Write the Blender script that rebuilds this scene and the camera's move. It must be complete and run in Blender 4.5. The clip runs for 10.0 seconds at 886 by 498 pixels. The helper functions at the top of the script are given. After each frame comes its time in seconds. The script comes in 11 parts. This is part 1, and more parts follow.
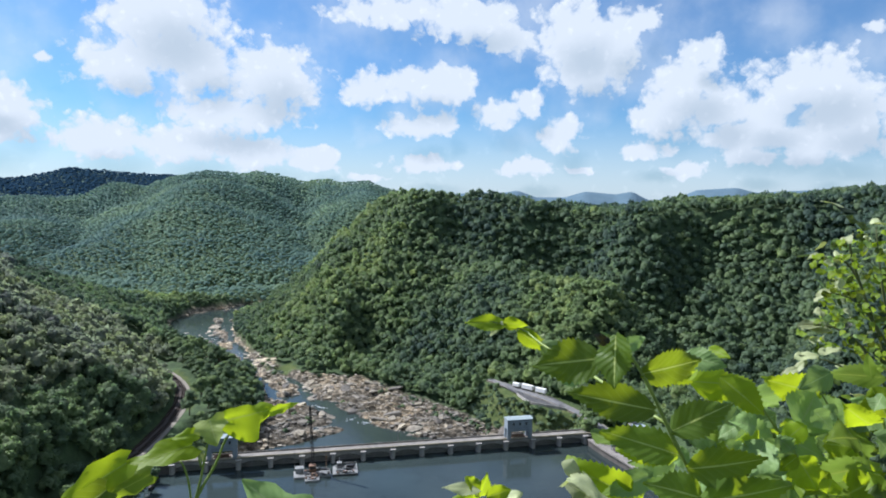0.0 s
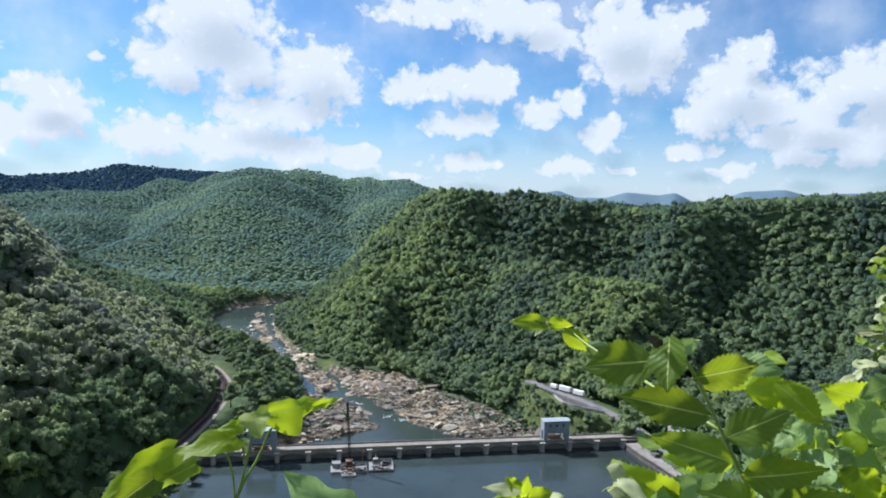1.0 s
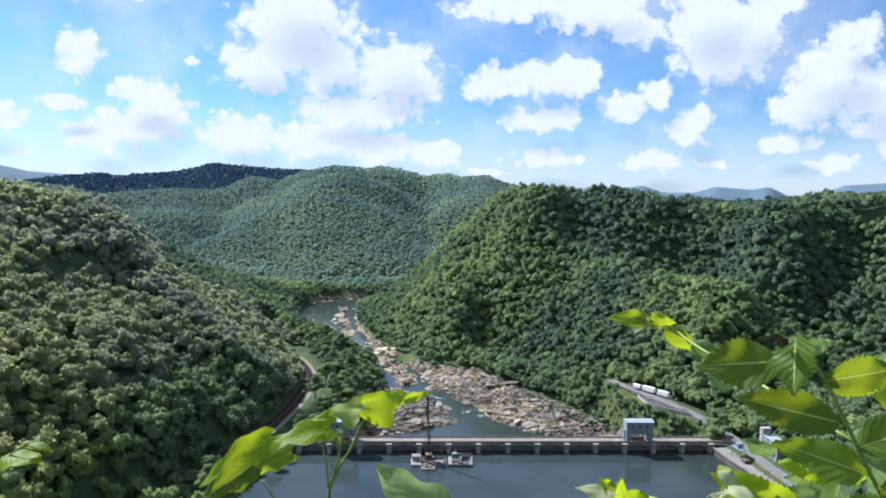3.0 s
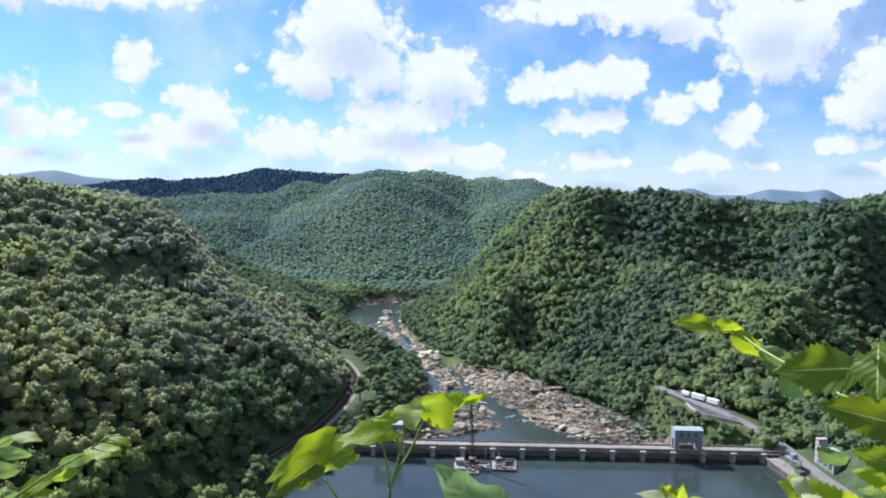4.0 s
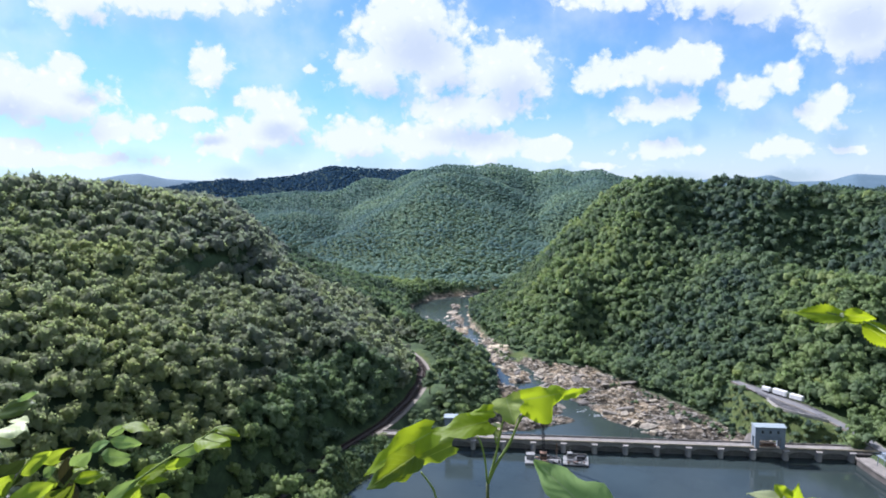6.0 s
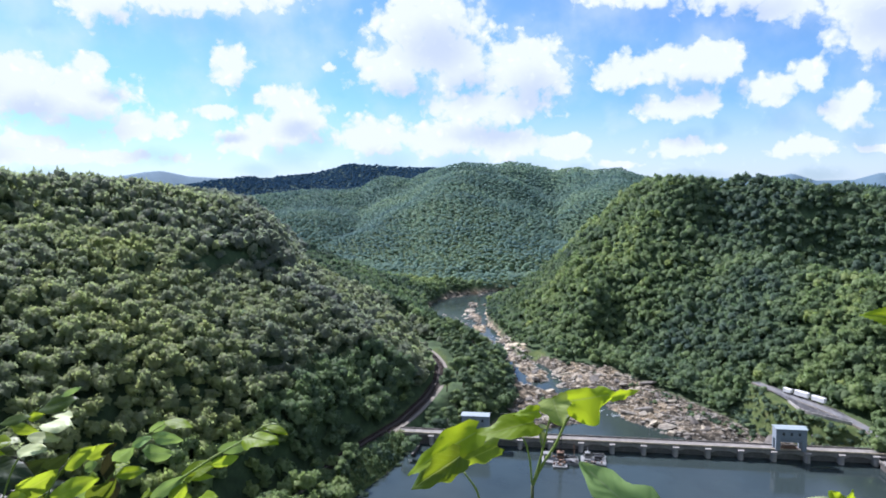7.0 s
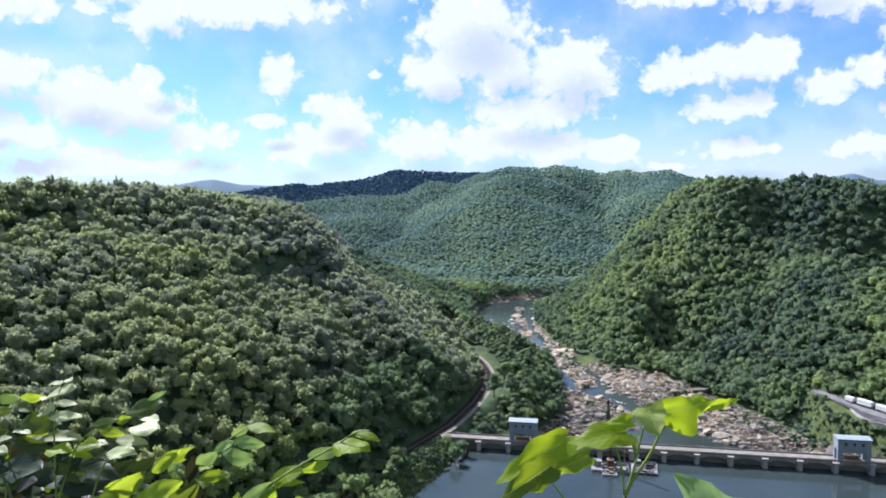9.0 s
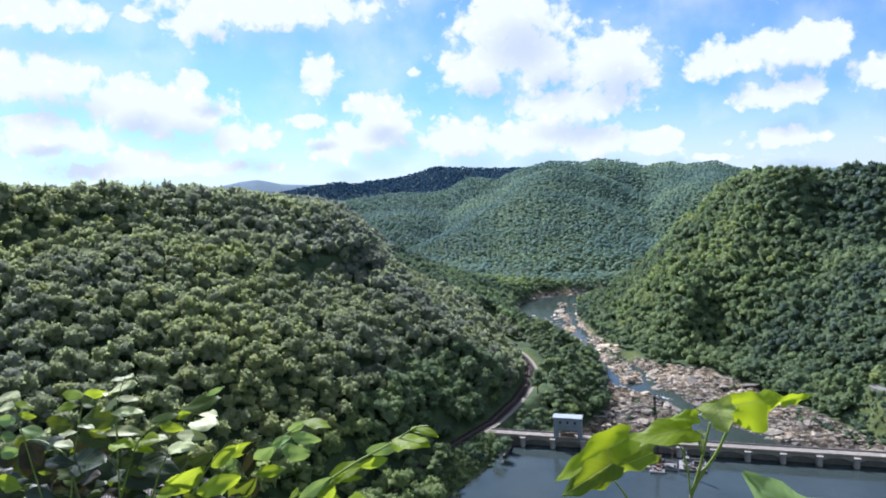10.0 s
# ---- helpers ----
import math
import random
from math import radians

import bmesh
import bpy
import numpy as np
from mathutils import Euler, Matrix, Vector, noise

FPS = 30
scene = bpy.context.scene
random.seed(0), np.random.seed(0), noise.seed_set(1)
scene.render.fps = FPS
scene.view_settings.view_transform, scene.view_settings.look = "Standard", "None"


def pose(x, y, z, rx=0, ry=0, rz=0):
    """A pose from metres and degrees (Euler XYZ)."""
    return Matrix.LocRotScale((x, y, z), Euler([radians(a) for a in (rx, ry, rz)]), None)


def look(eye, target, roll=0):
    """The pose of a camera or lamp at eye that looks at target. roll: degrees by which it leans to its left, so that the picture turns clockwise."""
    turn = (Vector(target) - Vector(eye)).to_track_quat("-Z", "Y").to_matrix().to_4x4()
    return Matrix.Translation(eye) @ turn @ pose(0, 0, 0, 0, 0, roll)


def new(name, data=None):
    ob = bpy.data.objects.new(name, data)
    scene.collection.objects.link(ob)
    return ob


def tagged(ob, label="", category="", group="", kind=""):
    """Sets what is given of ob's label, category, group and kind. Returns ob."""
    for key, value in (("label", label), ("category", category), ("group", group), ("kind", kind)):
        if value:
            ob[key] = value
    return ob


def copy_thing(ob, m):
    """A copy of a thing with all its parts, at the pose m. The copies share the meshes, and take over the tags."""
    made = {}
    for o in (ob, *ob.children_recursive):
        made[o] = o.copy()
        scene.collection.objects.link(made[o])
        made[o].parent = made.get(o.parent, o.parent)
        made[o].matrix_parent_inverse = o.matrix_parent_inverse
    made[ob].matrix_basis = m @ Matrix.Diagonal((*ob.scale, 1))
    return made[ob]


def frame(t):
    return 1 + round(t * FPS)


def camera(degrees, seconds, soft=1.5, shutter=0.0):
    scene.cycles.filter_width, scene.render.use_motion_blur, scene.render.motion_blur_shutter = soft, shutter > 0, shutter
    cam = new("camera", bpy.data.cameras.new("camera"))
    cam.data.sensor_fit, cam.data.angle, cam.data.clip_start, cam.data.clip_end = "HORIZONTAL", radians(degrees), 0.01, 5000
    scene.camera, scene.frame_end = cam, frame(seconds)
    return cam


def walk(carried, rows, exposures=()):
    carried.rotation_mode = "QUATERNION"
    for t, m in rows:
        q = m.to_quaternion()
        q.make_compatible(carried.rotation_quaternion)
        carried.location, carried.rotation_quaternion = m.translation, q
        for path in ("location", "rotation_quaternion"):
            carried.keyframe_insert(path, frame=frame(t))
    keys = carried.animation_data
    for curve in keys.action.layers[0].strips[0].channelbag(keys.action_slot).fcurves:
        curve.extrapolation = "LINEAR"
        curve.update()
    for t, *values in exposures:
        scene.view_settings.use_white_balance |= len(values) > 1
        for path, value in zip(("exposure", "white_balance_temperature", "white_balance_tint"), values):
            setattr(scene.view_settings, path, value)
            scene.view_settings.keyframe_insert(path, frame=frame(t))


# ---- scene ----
cam = camera(66.98, 10.0, soft=1.9)
EYE = 145.0  # the overlook's eye height over the pool
PATH = [
    (0.0, pose(0.0000, 0.0000, EYE - 0.0000, 85.81, -0.85, -0.00)),
    (0.5, pose(-0.0052, 0.0046, EYE - 0.0021, 85.34, -1.08, 1.76)),
    (1.0, pose(-0.0083, 0.0066, EYE - 0.0027, 85.66, -1.46, 3.37)),
    (1.5, pose(-0.0091, 0.0157, EYE - 0.0045, 85.79, -1.81, 5.84)),
    (2.0, pose(-0.0147, 0.0209, EYE - 0.0072, 85.35, -1.52, 7.67)),
    (3.5, pose(-0.0372, 0.0134, EYE - 0.0080, 85.24, -1.03, 11.79)),
    (4.0, pose(-0.0491, 0.0023, EYE - 0.0070, 85.41, -0.90, 13.93)),
    (4.5, pose(-0.0587, -0.0041, EYE - 0.0076, 85.28, -0.77, 15.68)),
    (5.0, pose(-0.0677, 0.0015, EYE - 0.0103, 85.10, -0.93, 16.80)),
    (5.5, pose(-0.0782, 0.0076, EYE - 0.0127, 85.00, -0.00, 18.42)),
    (7.0, pose(-0.1381, 0.0020, EYE - 0.0132, 84.73, 0.31, 21.12)),
    (7.5, pose(-0.1581, 0.0033, EYE - 0.0149, 84.81, 0.47, 22.28)),
    (8.0, pose(-0.1741, 0.0020, EYE - 0.0162, 84.86, 0.33, 23.19)),
    (8.5, pose(-0.1891, 0.0002, EYE - 0.0153, 85.22, 0.43, 23.76)),
    (9.0, pose(-0.2010, -0.0037, EYE - 0.0161, 85.20, 1.01, 25.01)),
    (9.5, pose(-0.2174, -0.0044, EYE - 0.0175, 85.09, 1.29, 27.01)),
    (10.0, pose(-0.2260, -0.0001, EYE - 0.0210, 84.97, 2.12, 28.45)),
]
walk(cam, PATH, exposures=((0.0, 0.75, 5800, 14), (2.0, 0.88, 5800, 15.5), (5.0, 0.95, 5720, 20), (10.0, 1.0, 5720, 21)))

# ---- light: summer midday sun ahead on the left, scattered fair-weather clouds ----
SUN_WAY = Vector((-0.68, 0.36, 0.76)).normalized()
sun = new("sun", bpy.data.lights.new("sun", "SUN"))
sun.data.energy, sun.data.angle, sun.data.color = 5.0, radians(0.6), (1.0, 0.96, 0.89)
sun.matrix_world = look(SUN_WAY * 100, (0, 0, 0))

world = bpy.data.worlds.new("sky")
scene.world = world
world.use_nodes = True
wt = world.node_tree
wt.nodes.clear()


def wnode(kind, *links, operation=""):
    """A node of the sky, with its inputs linked or set in order."""
    n = wt.nodes.new(kind)
    if operation:
        n.operation = operation
    for i, a in enumerate(links):
        if a is None:
            continue
        if hasattr(a, "is_output"):
            wt.links.new(a, n.inputs[i])
        else:
            n.inputs[i].default_value = a
    return n


def wmath(op, *a):
    return wnode("ShaderNodeMath", *a, operation=op).outputs[0]


def wvec(op, *a):
    n = wnode("ShaderNodeVectorMath", *a, operation=op)
    return n.outputs["Value"] if op == "LENGTH" else n.outputs[0]


sky = wnode("ShaderNodeTexSky")
sky.sky_type, sky.sun_disc, sky.altitude = "NISHITA", False, 400.0
sky.air_density, sky.dust_density, sky.ozone_density = 1.0, 0.7, 2.2
sky.sun_elevation, sky.sun_rotation = math.asin(SUN_WAY.z), math.atan2(SUN_WAY.x, SUN_WAY.y)
way = wnode("ShaderNodeTexCoord").outputs["Generated"]
xyz = wnode("ShaderNodeSeparateXYZ", way).outputs
turn = wmath("MULTIPLY", wmath("ARCTAN2", wmath("MULTIPLY", xyz[0], -1.0), xyz[1]), 180 / math.pi)
rise = wmath("MULTIPLY", wmath("ARCSINE", xyz[2]), 180 / math.pi)
flat = wnode("ShaderNodeCombineXYZ", turn, rise, 0.0).outputs[0]


def billow(scale, size, detail):
    n = wnode("ShaderNodeTexNoise", flat)
    n.inputs["Scale"].default_value, n.inputs["Detail"].default_value, n.inputs["Roughness"].default_value = scale, detail, 0.62
    centred = wvec("SUBTRACT", n.outputs["Color"], (0.5, 0.5, 0.5))
    return wvec("MULTIPLY", centred, (size * 1.25, size, 0.0))


swirl = wvec("ADD", wvec("ADD", flat, billow(0.22, 0.9, 2.0)), billow(0.9, 0.9, 5.0))
sunward = wvec("ADD", swirl, (1.0, 2.2, 0.0))
PUFFS = []


def puff(turn_at, rise_at, wide, high):
    PUFFS.append((turn_at, rise_at, wide * 1.02, high * 1.05))


# clouds by turn and rise in degrees, and their half sizes
puff(22.4, 13.6, 4.9, 3.2)
puff(25.0, 10.0, 4.1, 2.1)
puff(19.9, 10.5, 3.5, 2.4)
puff(14.3, 9.6, 4.1, 3.1)
puff(17.9, 6.5, 5.6, 1.5)
puff(30.6, 9.8, 0.7, 0.5)
puff(32.9, 6.1, 2.3, 2.0)
puff(26.9, 4.1, 3.6, 1.4)
puff(20.9, 3.8, 3.9, 1.4)
puff(15.7, 3.4, 3.6, 1.1)
puff(10.7, 3.6, 2.0, 0.8)
puff(4.7, 15.3, 5.3, 1.4)
puff(-1.9, 15.0, 5.3, 1.8)
puff(-5.3, 13.2, 2.6, 1.3)
puff(-10.8, 13.6, 3.6, 2.7)
puff(-11.8, 10.9, 3.7, 2.3)
puff(-14.0, 13.0, 2.8, 2.1)
puff(-16.2, 14.2, 1.2, 1.4)
puff(6.5, 9.2, 2.7, 1.4)
puff(1.8, 9.6, 4.2, 1.7)
puff(-1.1, 9.6, 1.7, 1.5)
puff(2.2, 6.1, 3.0, 1.0)
puff(-0.2, 6.6, 1.2, 1.2)
puff(-4.5, 7.1, 2.2, 1.3)
puff(-7.1, 8.0, 1.4, 1.2)
puff(-9.9, 5.5, 1.9, 1.6)
puff(-20.5, 11.8, 1.8, 1.1)
puff(-19.8, 9.3, 3.5, 2.3)
puff(-21.9, 7.5, 3.0, 2.0)
puff(-16.9, 7.2, 1.9, 1.3)
puff(-16.5, 4.3, 2.3, 0.9)
puff(-19.8, 2.7, 1.8, 0.8)
puff(-28.5, 8.9, 4.9, 2.3)
puff(-30.8, 6.7, 4.1, 2.1)
puff(-25.2, 7.0, 3.3, 1.6)
puff(-27.2, 5.2, 4.8, 1.1)
puff(-28.8, 3.5, 1.9, 0.9)
puff(-24.1, 3.8, 2.4, 0.9)
puff(-32.3, 12.4, 0.7, 0.5)
puff(1.7, 3.0, 3.5, 0.8)
puff(-6.9, 2.9, 2.8, 0.9)
puff(-11.6, 2.7, 1.3, 0.4)
puff(6.4, 1.8, 1.8, 0.4)
puff(59.1, 13.6, 6.1, 1.2)
puff(47.6, 14.0, 2.5, 2.0)
puff(41.9, 14.8, 9.8, 1.4)
puff(52.1, 14.0, 1.5, 0.6)
puff(58.8, 9.0, 5.1, 1.9)
puff(53.3, 7.8, 3.4, 2.0)
puff(50.2, 6.8, 4.8, 2.2)
puff(45.2, 4.8, 3.4, 1.1)
puff(48.3, 9.2, 1.8, 0.8)
puff(38.4, 9.7, 1.5, 1.8)
puff(39.5, 6.2, 1.9, 0.6)
puff(34.1, 7.1, 2.4, 1.2)
puff(34.7, 4.8, 3.2, 1.8)
puff(37.5, 3.7, 2.7, 1.1)
puff(58.1, 4.6, 4.7, 1.3)
puff(52.8, 3.3, 3.2, 0.8)
puff(50.5, 2.4, 9.6, 0.7)
puff(59.7, 6.0, 2.6, 0.8)
puff(26.9, 4.3, 3.8, 1.7)
puff(20.9, 4.0, 4.1, 1.7)
puff(15.2, 3.6, 3.9, 1.5)
puff(-18.2, 7.6, 2.7, 2.4)
puff(-24.5, 5.5, 4.1, 1.7)
puff(-29.8, 4.7, 4.6, 1.4)
puff(10.7, 3.1, 2.8, 1.0)


def heap(at):
    """How far a way into the sky lies from the nearest cloud's middle, 1 at its rim."""
    total = None
    for a, e, w, h in PUFFS:
        d = wvec("LENGTH", wnode("ShaderNodeVectorMath", at, (1 / w, 1 / h, 0), (-a / w, -e / h, 0), operation="MULTIPLY_ADD").outputs[0])
        total = d if total is None else wnode("ShaderNodeMath", total, d, 0.25, operation="SMOOTH_MIN").outputs[0]
    return total


def smooth_step(value, low, high, a=0.0, b=1.0):
    n = wnode("ShaderNodeMapRange", value)
    n.interpolation_type = "SMOOTHSTEP"
    for key, v in (("From Min", low), ("From Max", high), ("To Min", a), ("To Max", b)):
        n.inputs[key].default_value = v
    return n.outputs[0]


def curls(at, scale, smooth, detail):
    """Rounded lumps like the heads of a cauliflower, 0 in their middles."""
    n = wnode("ShaderNodeTexVoronoi", at)
    n.feature, n.voronoi_dimensions = "SMOOTH_F1", "2D"
    n.inputs["Scale"].default_value, n.inputs["Detail"].default_value, n.inputs["Roughness"].default_value = scale, detail, 0.55
    n.inputs["Smoothness"].default_value = smooth
    return n.outputs["Distance"]


fray = wnode("ShaderNodeTexNoise", flat)
fray.inputs["Scale"].default_value, fray.inputs["Detail"].default_value, fray.inputs["Roughness"].default_value = 0.5, 8.0, 0.6
lumps_at = curls(swirl, 0.62, 0.35, 3.0)
rough_rim = wmath("ADD", wmath("MULTIPLY", wmath("SUBTRACT", fray.outputs["Fac"], 0.5), 0.9), wmath("MULTIPLY", wmath("SUBTRACT", lumps_at, 0.5), 0.6))
rim = wmath("ADD", heap(swirl), rough_rim)
cover = smooth_step(rim, 1.42, 0.84)
wisps = wnode("ShaderNodeTexNoise", flat)
wisps.inputs["Scale"].default_value, wisps.inputs["Detail"].default_value = 0.16, 6.0
veil = smooth_step(wisps.outputs["Fac"], 0.36, 0.72, 0.08, 0.5)
beyond = wmath("MAXIMUM", smooth_step(rise, 26.0, 36.0), wmath("MAXIMUM", smooth_step(turn, 68.0, 80.0), smooth_step(turn, -40.0, -52.0)))
more = wnode("ShaderNodeTexNoise", wvec("MULTIPLY", way, (3.0, 3.0, 6.0)))
more.inputs["Scale"].default_value, more.inputs["Detail"].default_value = 1.0, 7.0
other = wmath("MULTIPLY", beyond, smooth_step(more.outputs["Fac"], 0.46, 0.6))
low_band = wmath("MULTIPLY", smooth_step(rise, 9.0, 0.5), 0.62)
cover = wmath("MAXIMUM", wmath("MAXIMUM", cover, veil), wmath("MAXIMUM", other, low_band))
# the sides away from the sun and the flat bases are grey, the heads white
deep = smooth_step(heap(sunward), 0.1, 0.95, 0.52, 1.0)
lit = wmath("MULTIPLY", deep, smooth_step(wmath("ADD", lumps_at, wmath("MULTIPLY", fray.outputs["Fac"], 0.6)), 0.95, 0.45, 0.80, 1.0))


def wmix(factor, a, b):
    n = wnode("ShaderNodeMix")
    n.data_type = "RGBA"
    for i, value in ((0, factor), (6, a), (7, b)):
        if hasattr(value, "is_output"):
            wt.links.new(value, n.inputs[i])
        else:
            n.inputs[i].default_value = value
    return n.outputs[2]


tone = wmix(lit, (0.36, 0.46, 0.54, 1), (1.0, 1.0, 1.0, 1))
blue = wvec("MULTIPLY", sky.outputs[0], (0.0345, 0.0565, 0.0700))
white = wvec("MULTIPLY", tone, (0.548, 0.575, 0.578))
back = wnode("ShaderNodeBackground", wmix(cover, blue, white), 1.0)
wt.links.new(back.outputs[0], wnode("ShaderNodeOutputWorld").inputs[0])
world.cycles.sampling_method, world.cycles.sample_map_resolution = "MANUAL", 512

# ---- materials ----
def material(name):
    m = bpy.data.materials.new(name)
    m.use_nodes = True
    t = m.node_tree
    return m, t, t.nodes["Principled BSDF"]


def node(t, kind, **sockets):
    n = t.nodes.new(kind)
    for key, value in sockets.items():
        s = n.inputs[key.replace("_", " ")]
        if hasattr(value, "is_output"):
            t.links.new(value, s)
        else:
            s.default_value = value
    return n


def ramp(t, fac, *stops):
    n = t.nodes.new("ShaderNodeValToRGB")
    t.links.new(fac, n.inputs[0])
    e = n.color_ramp.elements
    while len(e) < len(stops):
        e.new(0.5)
    for i, (at, c) in enumerate(stops):
        e[i].position, e[i].color = at, (*c, 1)
    return n.outputs[0]


def speckle(t, scale, detail=4.0, rough=0.6, stretch=None):
    """Noise in the object's metres."""
    at = t.nodes.new("ShaderNodeTexCoord").outputs["Object"]
    if stretch:
        m = node(t, "ShaderNodeMapping", Vector=at)
        m.inputs["Scale"].default_value = stretch
        at = m.outputs[0]
    n = node(t, "ShaderNodeTexNoise", Vector=at, Scale=scale, Detail=detail, Roughness=rough)
    return n.outputs["Fac"]


def blend(t, fac, a, b, kind="MIX"):
    n = t.nodes.new("ShaderNodeMix")
    n.data_type, n.blend_type = "RGBA", kind
    for i, value in ((0, fac), (6, a), (7, b)):
        if hasattr(value, "is_output"):
            t.links.new(value, n.inputs[i])
        else:
            n.inputs[i].default_value = value if i == 0 else (*value, 1)
    return n.outputs[2]


def relief(t, p, height, strength, distance):
    b = node(t, "ShaderNodeBump", Height=height, Strength=strength, Distance=distance)
    t.links.new(b.outputs[0], p.inputs["Normal"])


def surface(name, dark, light, scale, rough=0.8, metal=0.0, bump=0.4, depth=0.02, fine=9.0, spec=0.4):
    """A worn surface: two colours mixed by large and fine noise."""
    m, t, p = material(name)
    big, small = speckle(t, scale), speckle(t, scale * fine, 3.0)
    both = node(t, "ShaderNodeMath")
    both.operation = "MULTIPLY_ADD"
    t.links.new(big, both.inputs[0])
    both.inputs[1].default_value = 0.65
    m2 = node(t, "ShaderNodeMath")
    m2.operation = "MULTIPLY"
    t.links.new(small, m2.inputs[0])
    m2.inputs[1].default_value = 0.35
    t.links.new(m2.outputs[0], both.inputs[2])
    t.links.new(ramp(t, both.outputs[0], (0.3, dark), (0.68, light)), p.inputs["Base Color"])
    p.inputs["Roughness"].default_value, p.inputs["Metallic"].default_value = rough, metal
    p.inputs["Specular IOR Level"].default_value = spec
    if bump:
        relief(t, p, both.outputs[0], bump, depth)
    return m


def foliage(name, *stops, leaf_scale=0.55, through_light=0.45, bumps=0.6, contrast=0.8, sheen=0.15):
    """Tree crowns: each tree its own green by its tint, with lighter and darker clusters of leaves."""
    m, t, p = material(name)
    tint = t.nodes.new("ShaderNodeAttribute")
    tint.attribute_name = "tint"
    green = ramp(t, tint.outputs["Fac"], *stops)
    clusters = speckle(t, leaf_scale, 6.0, 0.75)
    shaded = blend(t, 1.0, green, ramp(t, clusters, (0.34, tuple(1 - contrast * c for c in (0.5, 0.47, 0.45))), (0.5, (0.97, 0.97, 0.97)), (0.66, tuple(1 + contrast * c for c in (0.5, 0.46, 0.36)))), "MULTIPLY")
    t.links.new(shaded, p.inputs["Base Color"])
    p.inputs["Roughness"].default_value = 0.7
    p.inputs["Specular IOR Level"].default_value = sheen
    relief(t, p, clusters, bumps, 0.7 / leaf_scale)
    glow = node(t, "ShaderNodeBsdfTranslucent", Color=blend(t, 1.0, shaded, (1.22, 1.35, 1.12), "MULTIPLY"))
    mix = t.nodes.new("ShaderNodeMixShader")
    mix.inputs[0].default_value = through_light
    t.links.new(p.outputs[0], mix.inputs[1])
    t.links.new(glow.outputs[0], mix.inputs[2])
    t.links.new(mix.outputs[0], t.nodes["Material Output"].inputs[0])
    return m


# Lowest stops lean blue-grey, standing in for hazy shade among the crowns.
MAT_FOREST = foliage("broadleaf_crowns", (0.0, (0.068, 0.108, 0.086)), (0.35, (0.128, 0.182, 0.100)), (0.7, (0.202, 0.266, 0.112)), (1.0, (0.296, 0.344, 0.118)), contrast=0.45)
MAT_OLIVE = foliage("olive_crowns", (0.0, (0.156, 0.176, 0.162)), (0.35, (0.216, 0.242, 0.168)), (0.7, (0.274, 0.306, 0.150)), (1.0, (0.330, 0.352, 0.146)), contrast=0.30, through_light=0.54)
# Brighter and bluer than the near woods: distance haze painted into the crowns.
MAT_FAR = foliage("hazed_far_crowns", (0.0, (0.114, 0.190, 0.190)), (0.5, (0.168, 0.256, 0.206)), (1.0, (0.236, 0.316, 0.194)), leaf_scale=0.16, bumps=0.2, contrast=0.4, sheen=0.03)
# Cloud shade and blue haze on the ridge are put into this colour.
MAT_RIDGE = foliage("cloud_shaded_ridge_crowns", (0.0, (0.024, 0.052, 0.088)), (1.0, (0.032, 0.066, 0.100)), leaf_scale=0.2, bumps=0.05, contrast=0.1, through_light=0.15, sheen=0.0)
MAT_BARK = surface("bark", (0.06, 0.045, 0.035), (0.16, 0.13, 0.10), 2.0, 0.9, depth=0.05)
MAT_CONCRETE = surface("weathered_concrete", (0.109, 0.101, 0.091), (0.269, 0.248, 0.223), 0.25, 0.85, depth=0.03)
MAT_CONCRETE_DARK = surface("stained_concrete", (0.046, 0.042, 0.039), (0.134, 0.122, 0.109), 0.3, 0.85, depth=0.03)
MAT_STEEL_GATE = surface("gate_steel", (0.13, 0.125, 0.12), (0.25, 0.235, 0.22), 0.5, 0.6, 0.1)
MAT_PALE_CONCRETE = surface("pale_pier_concrete", (0.23, 0.215, 0.20), (0.42, 0.395, 0.36), 0.3, 0.85, depth=0.03)
MAT_BLUE = surface("blue_grey_cladding", (0.170, 0.205, 0.240), (0.250, 0.292, 0.330), 0.4, 0.55, bump=0.15)
MAT_BLUE_ROOF = surface("pale_blue_metal_roof", (0.23, 0.28, 0.305), (0.32, 0.37, 0.39), 0.5, 0.55, bump=0.15)
MAT_DARK = surface("dark_opening", (0.015, 0.018, 0.02), (0.035, 0.038, 0.04), 1.0, 0.3, bump=0)
MAT_ROCK = surface("river_sandstone", (0.050, 0.045, 0.038), (0.51, 0.475, 0.40), 0.35, 0.85, bump=0.7, depth=0.3, fine=7.0)
MAT_ROCK_GREY = surface("grey_boulder_stone", (0.048, 0.043, 0.038), (0.210, 0.188, 0.160), 0.4, 0.85, bump=0.7, depth=0.3, fine=7.0)


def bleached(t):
    """Stone paler in the upper river, darker towards the dam."""
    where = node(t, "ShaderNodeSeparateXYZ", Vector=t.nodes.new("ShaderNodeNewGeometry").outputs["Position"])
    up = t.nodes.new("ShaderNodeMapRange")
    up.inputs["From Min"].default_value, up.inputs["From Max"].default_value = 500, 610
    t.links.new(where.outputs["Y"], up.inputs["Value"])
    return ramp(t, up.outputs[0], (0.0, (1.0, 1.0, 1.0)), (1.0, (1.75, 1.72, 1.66)))


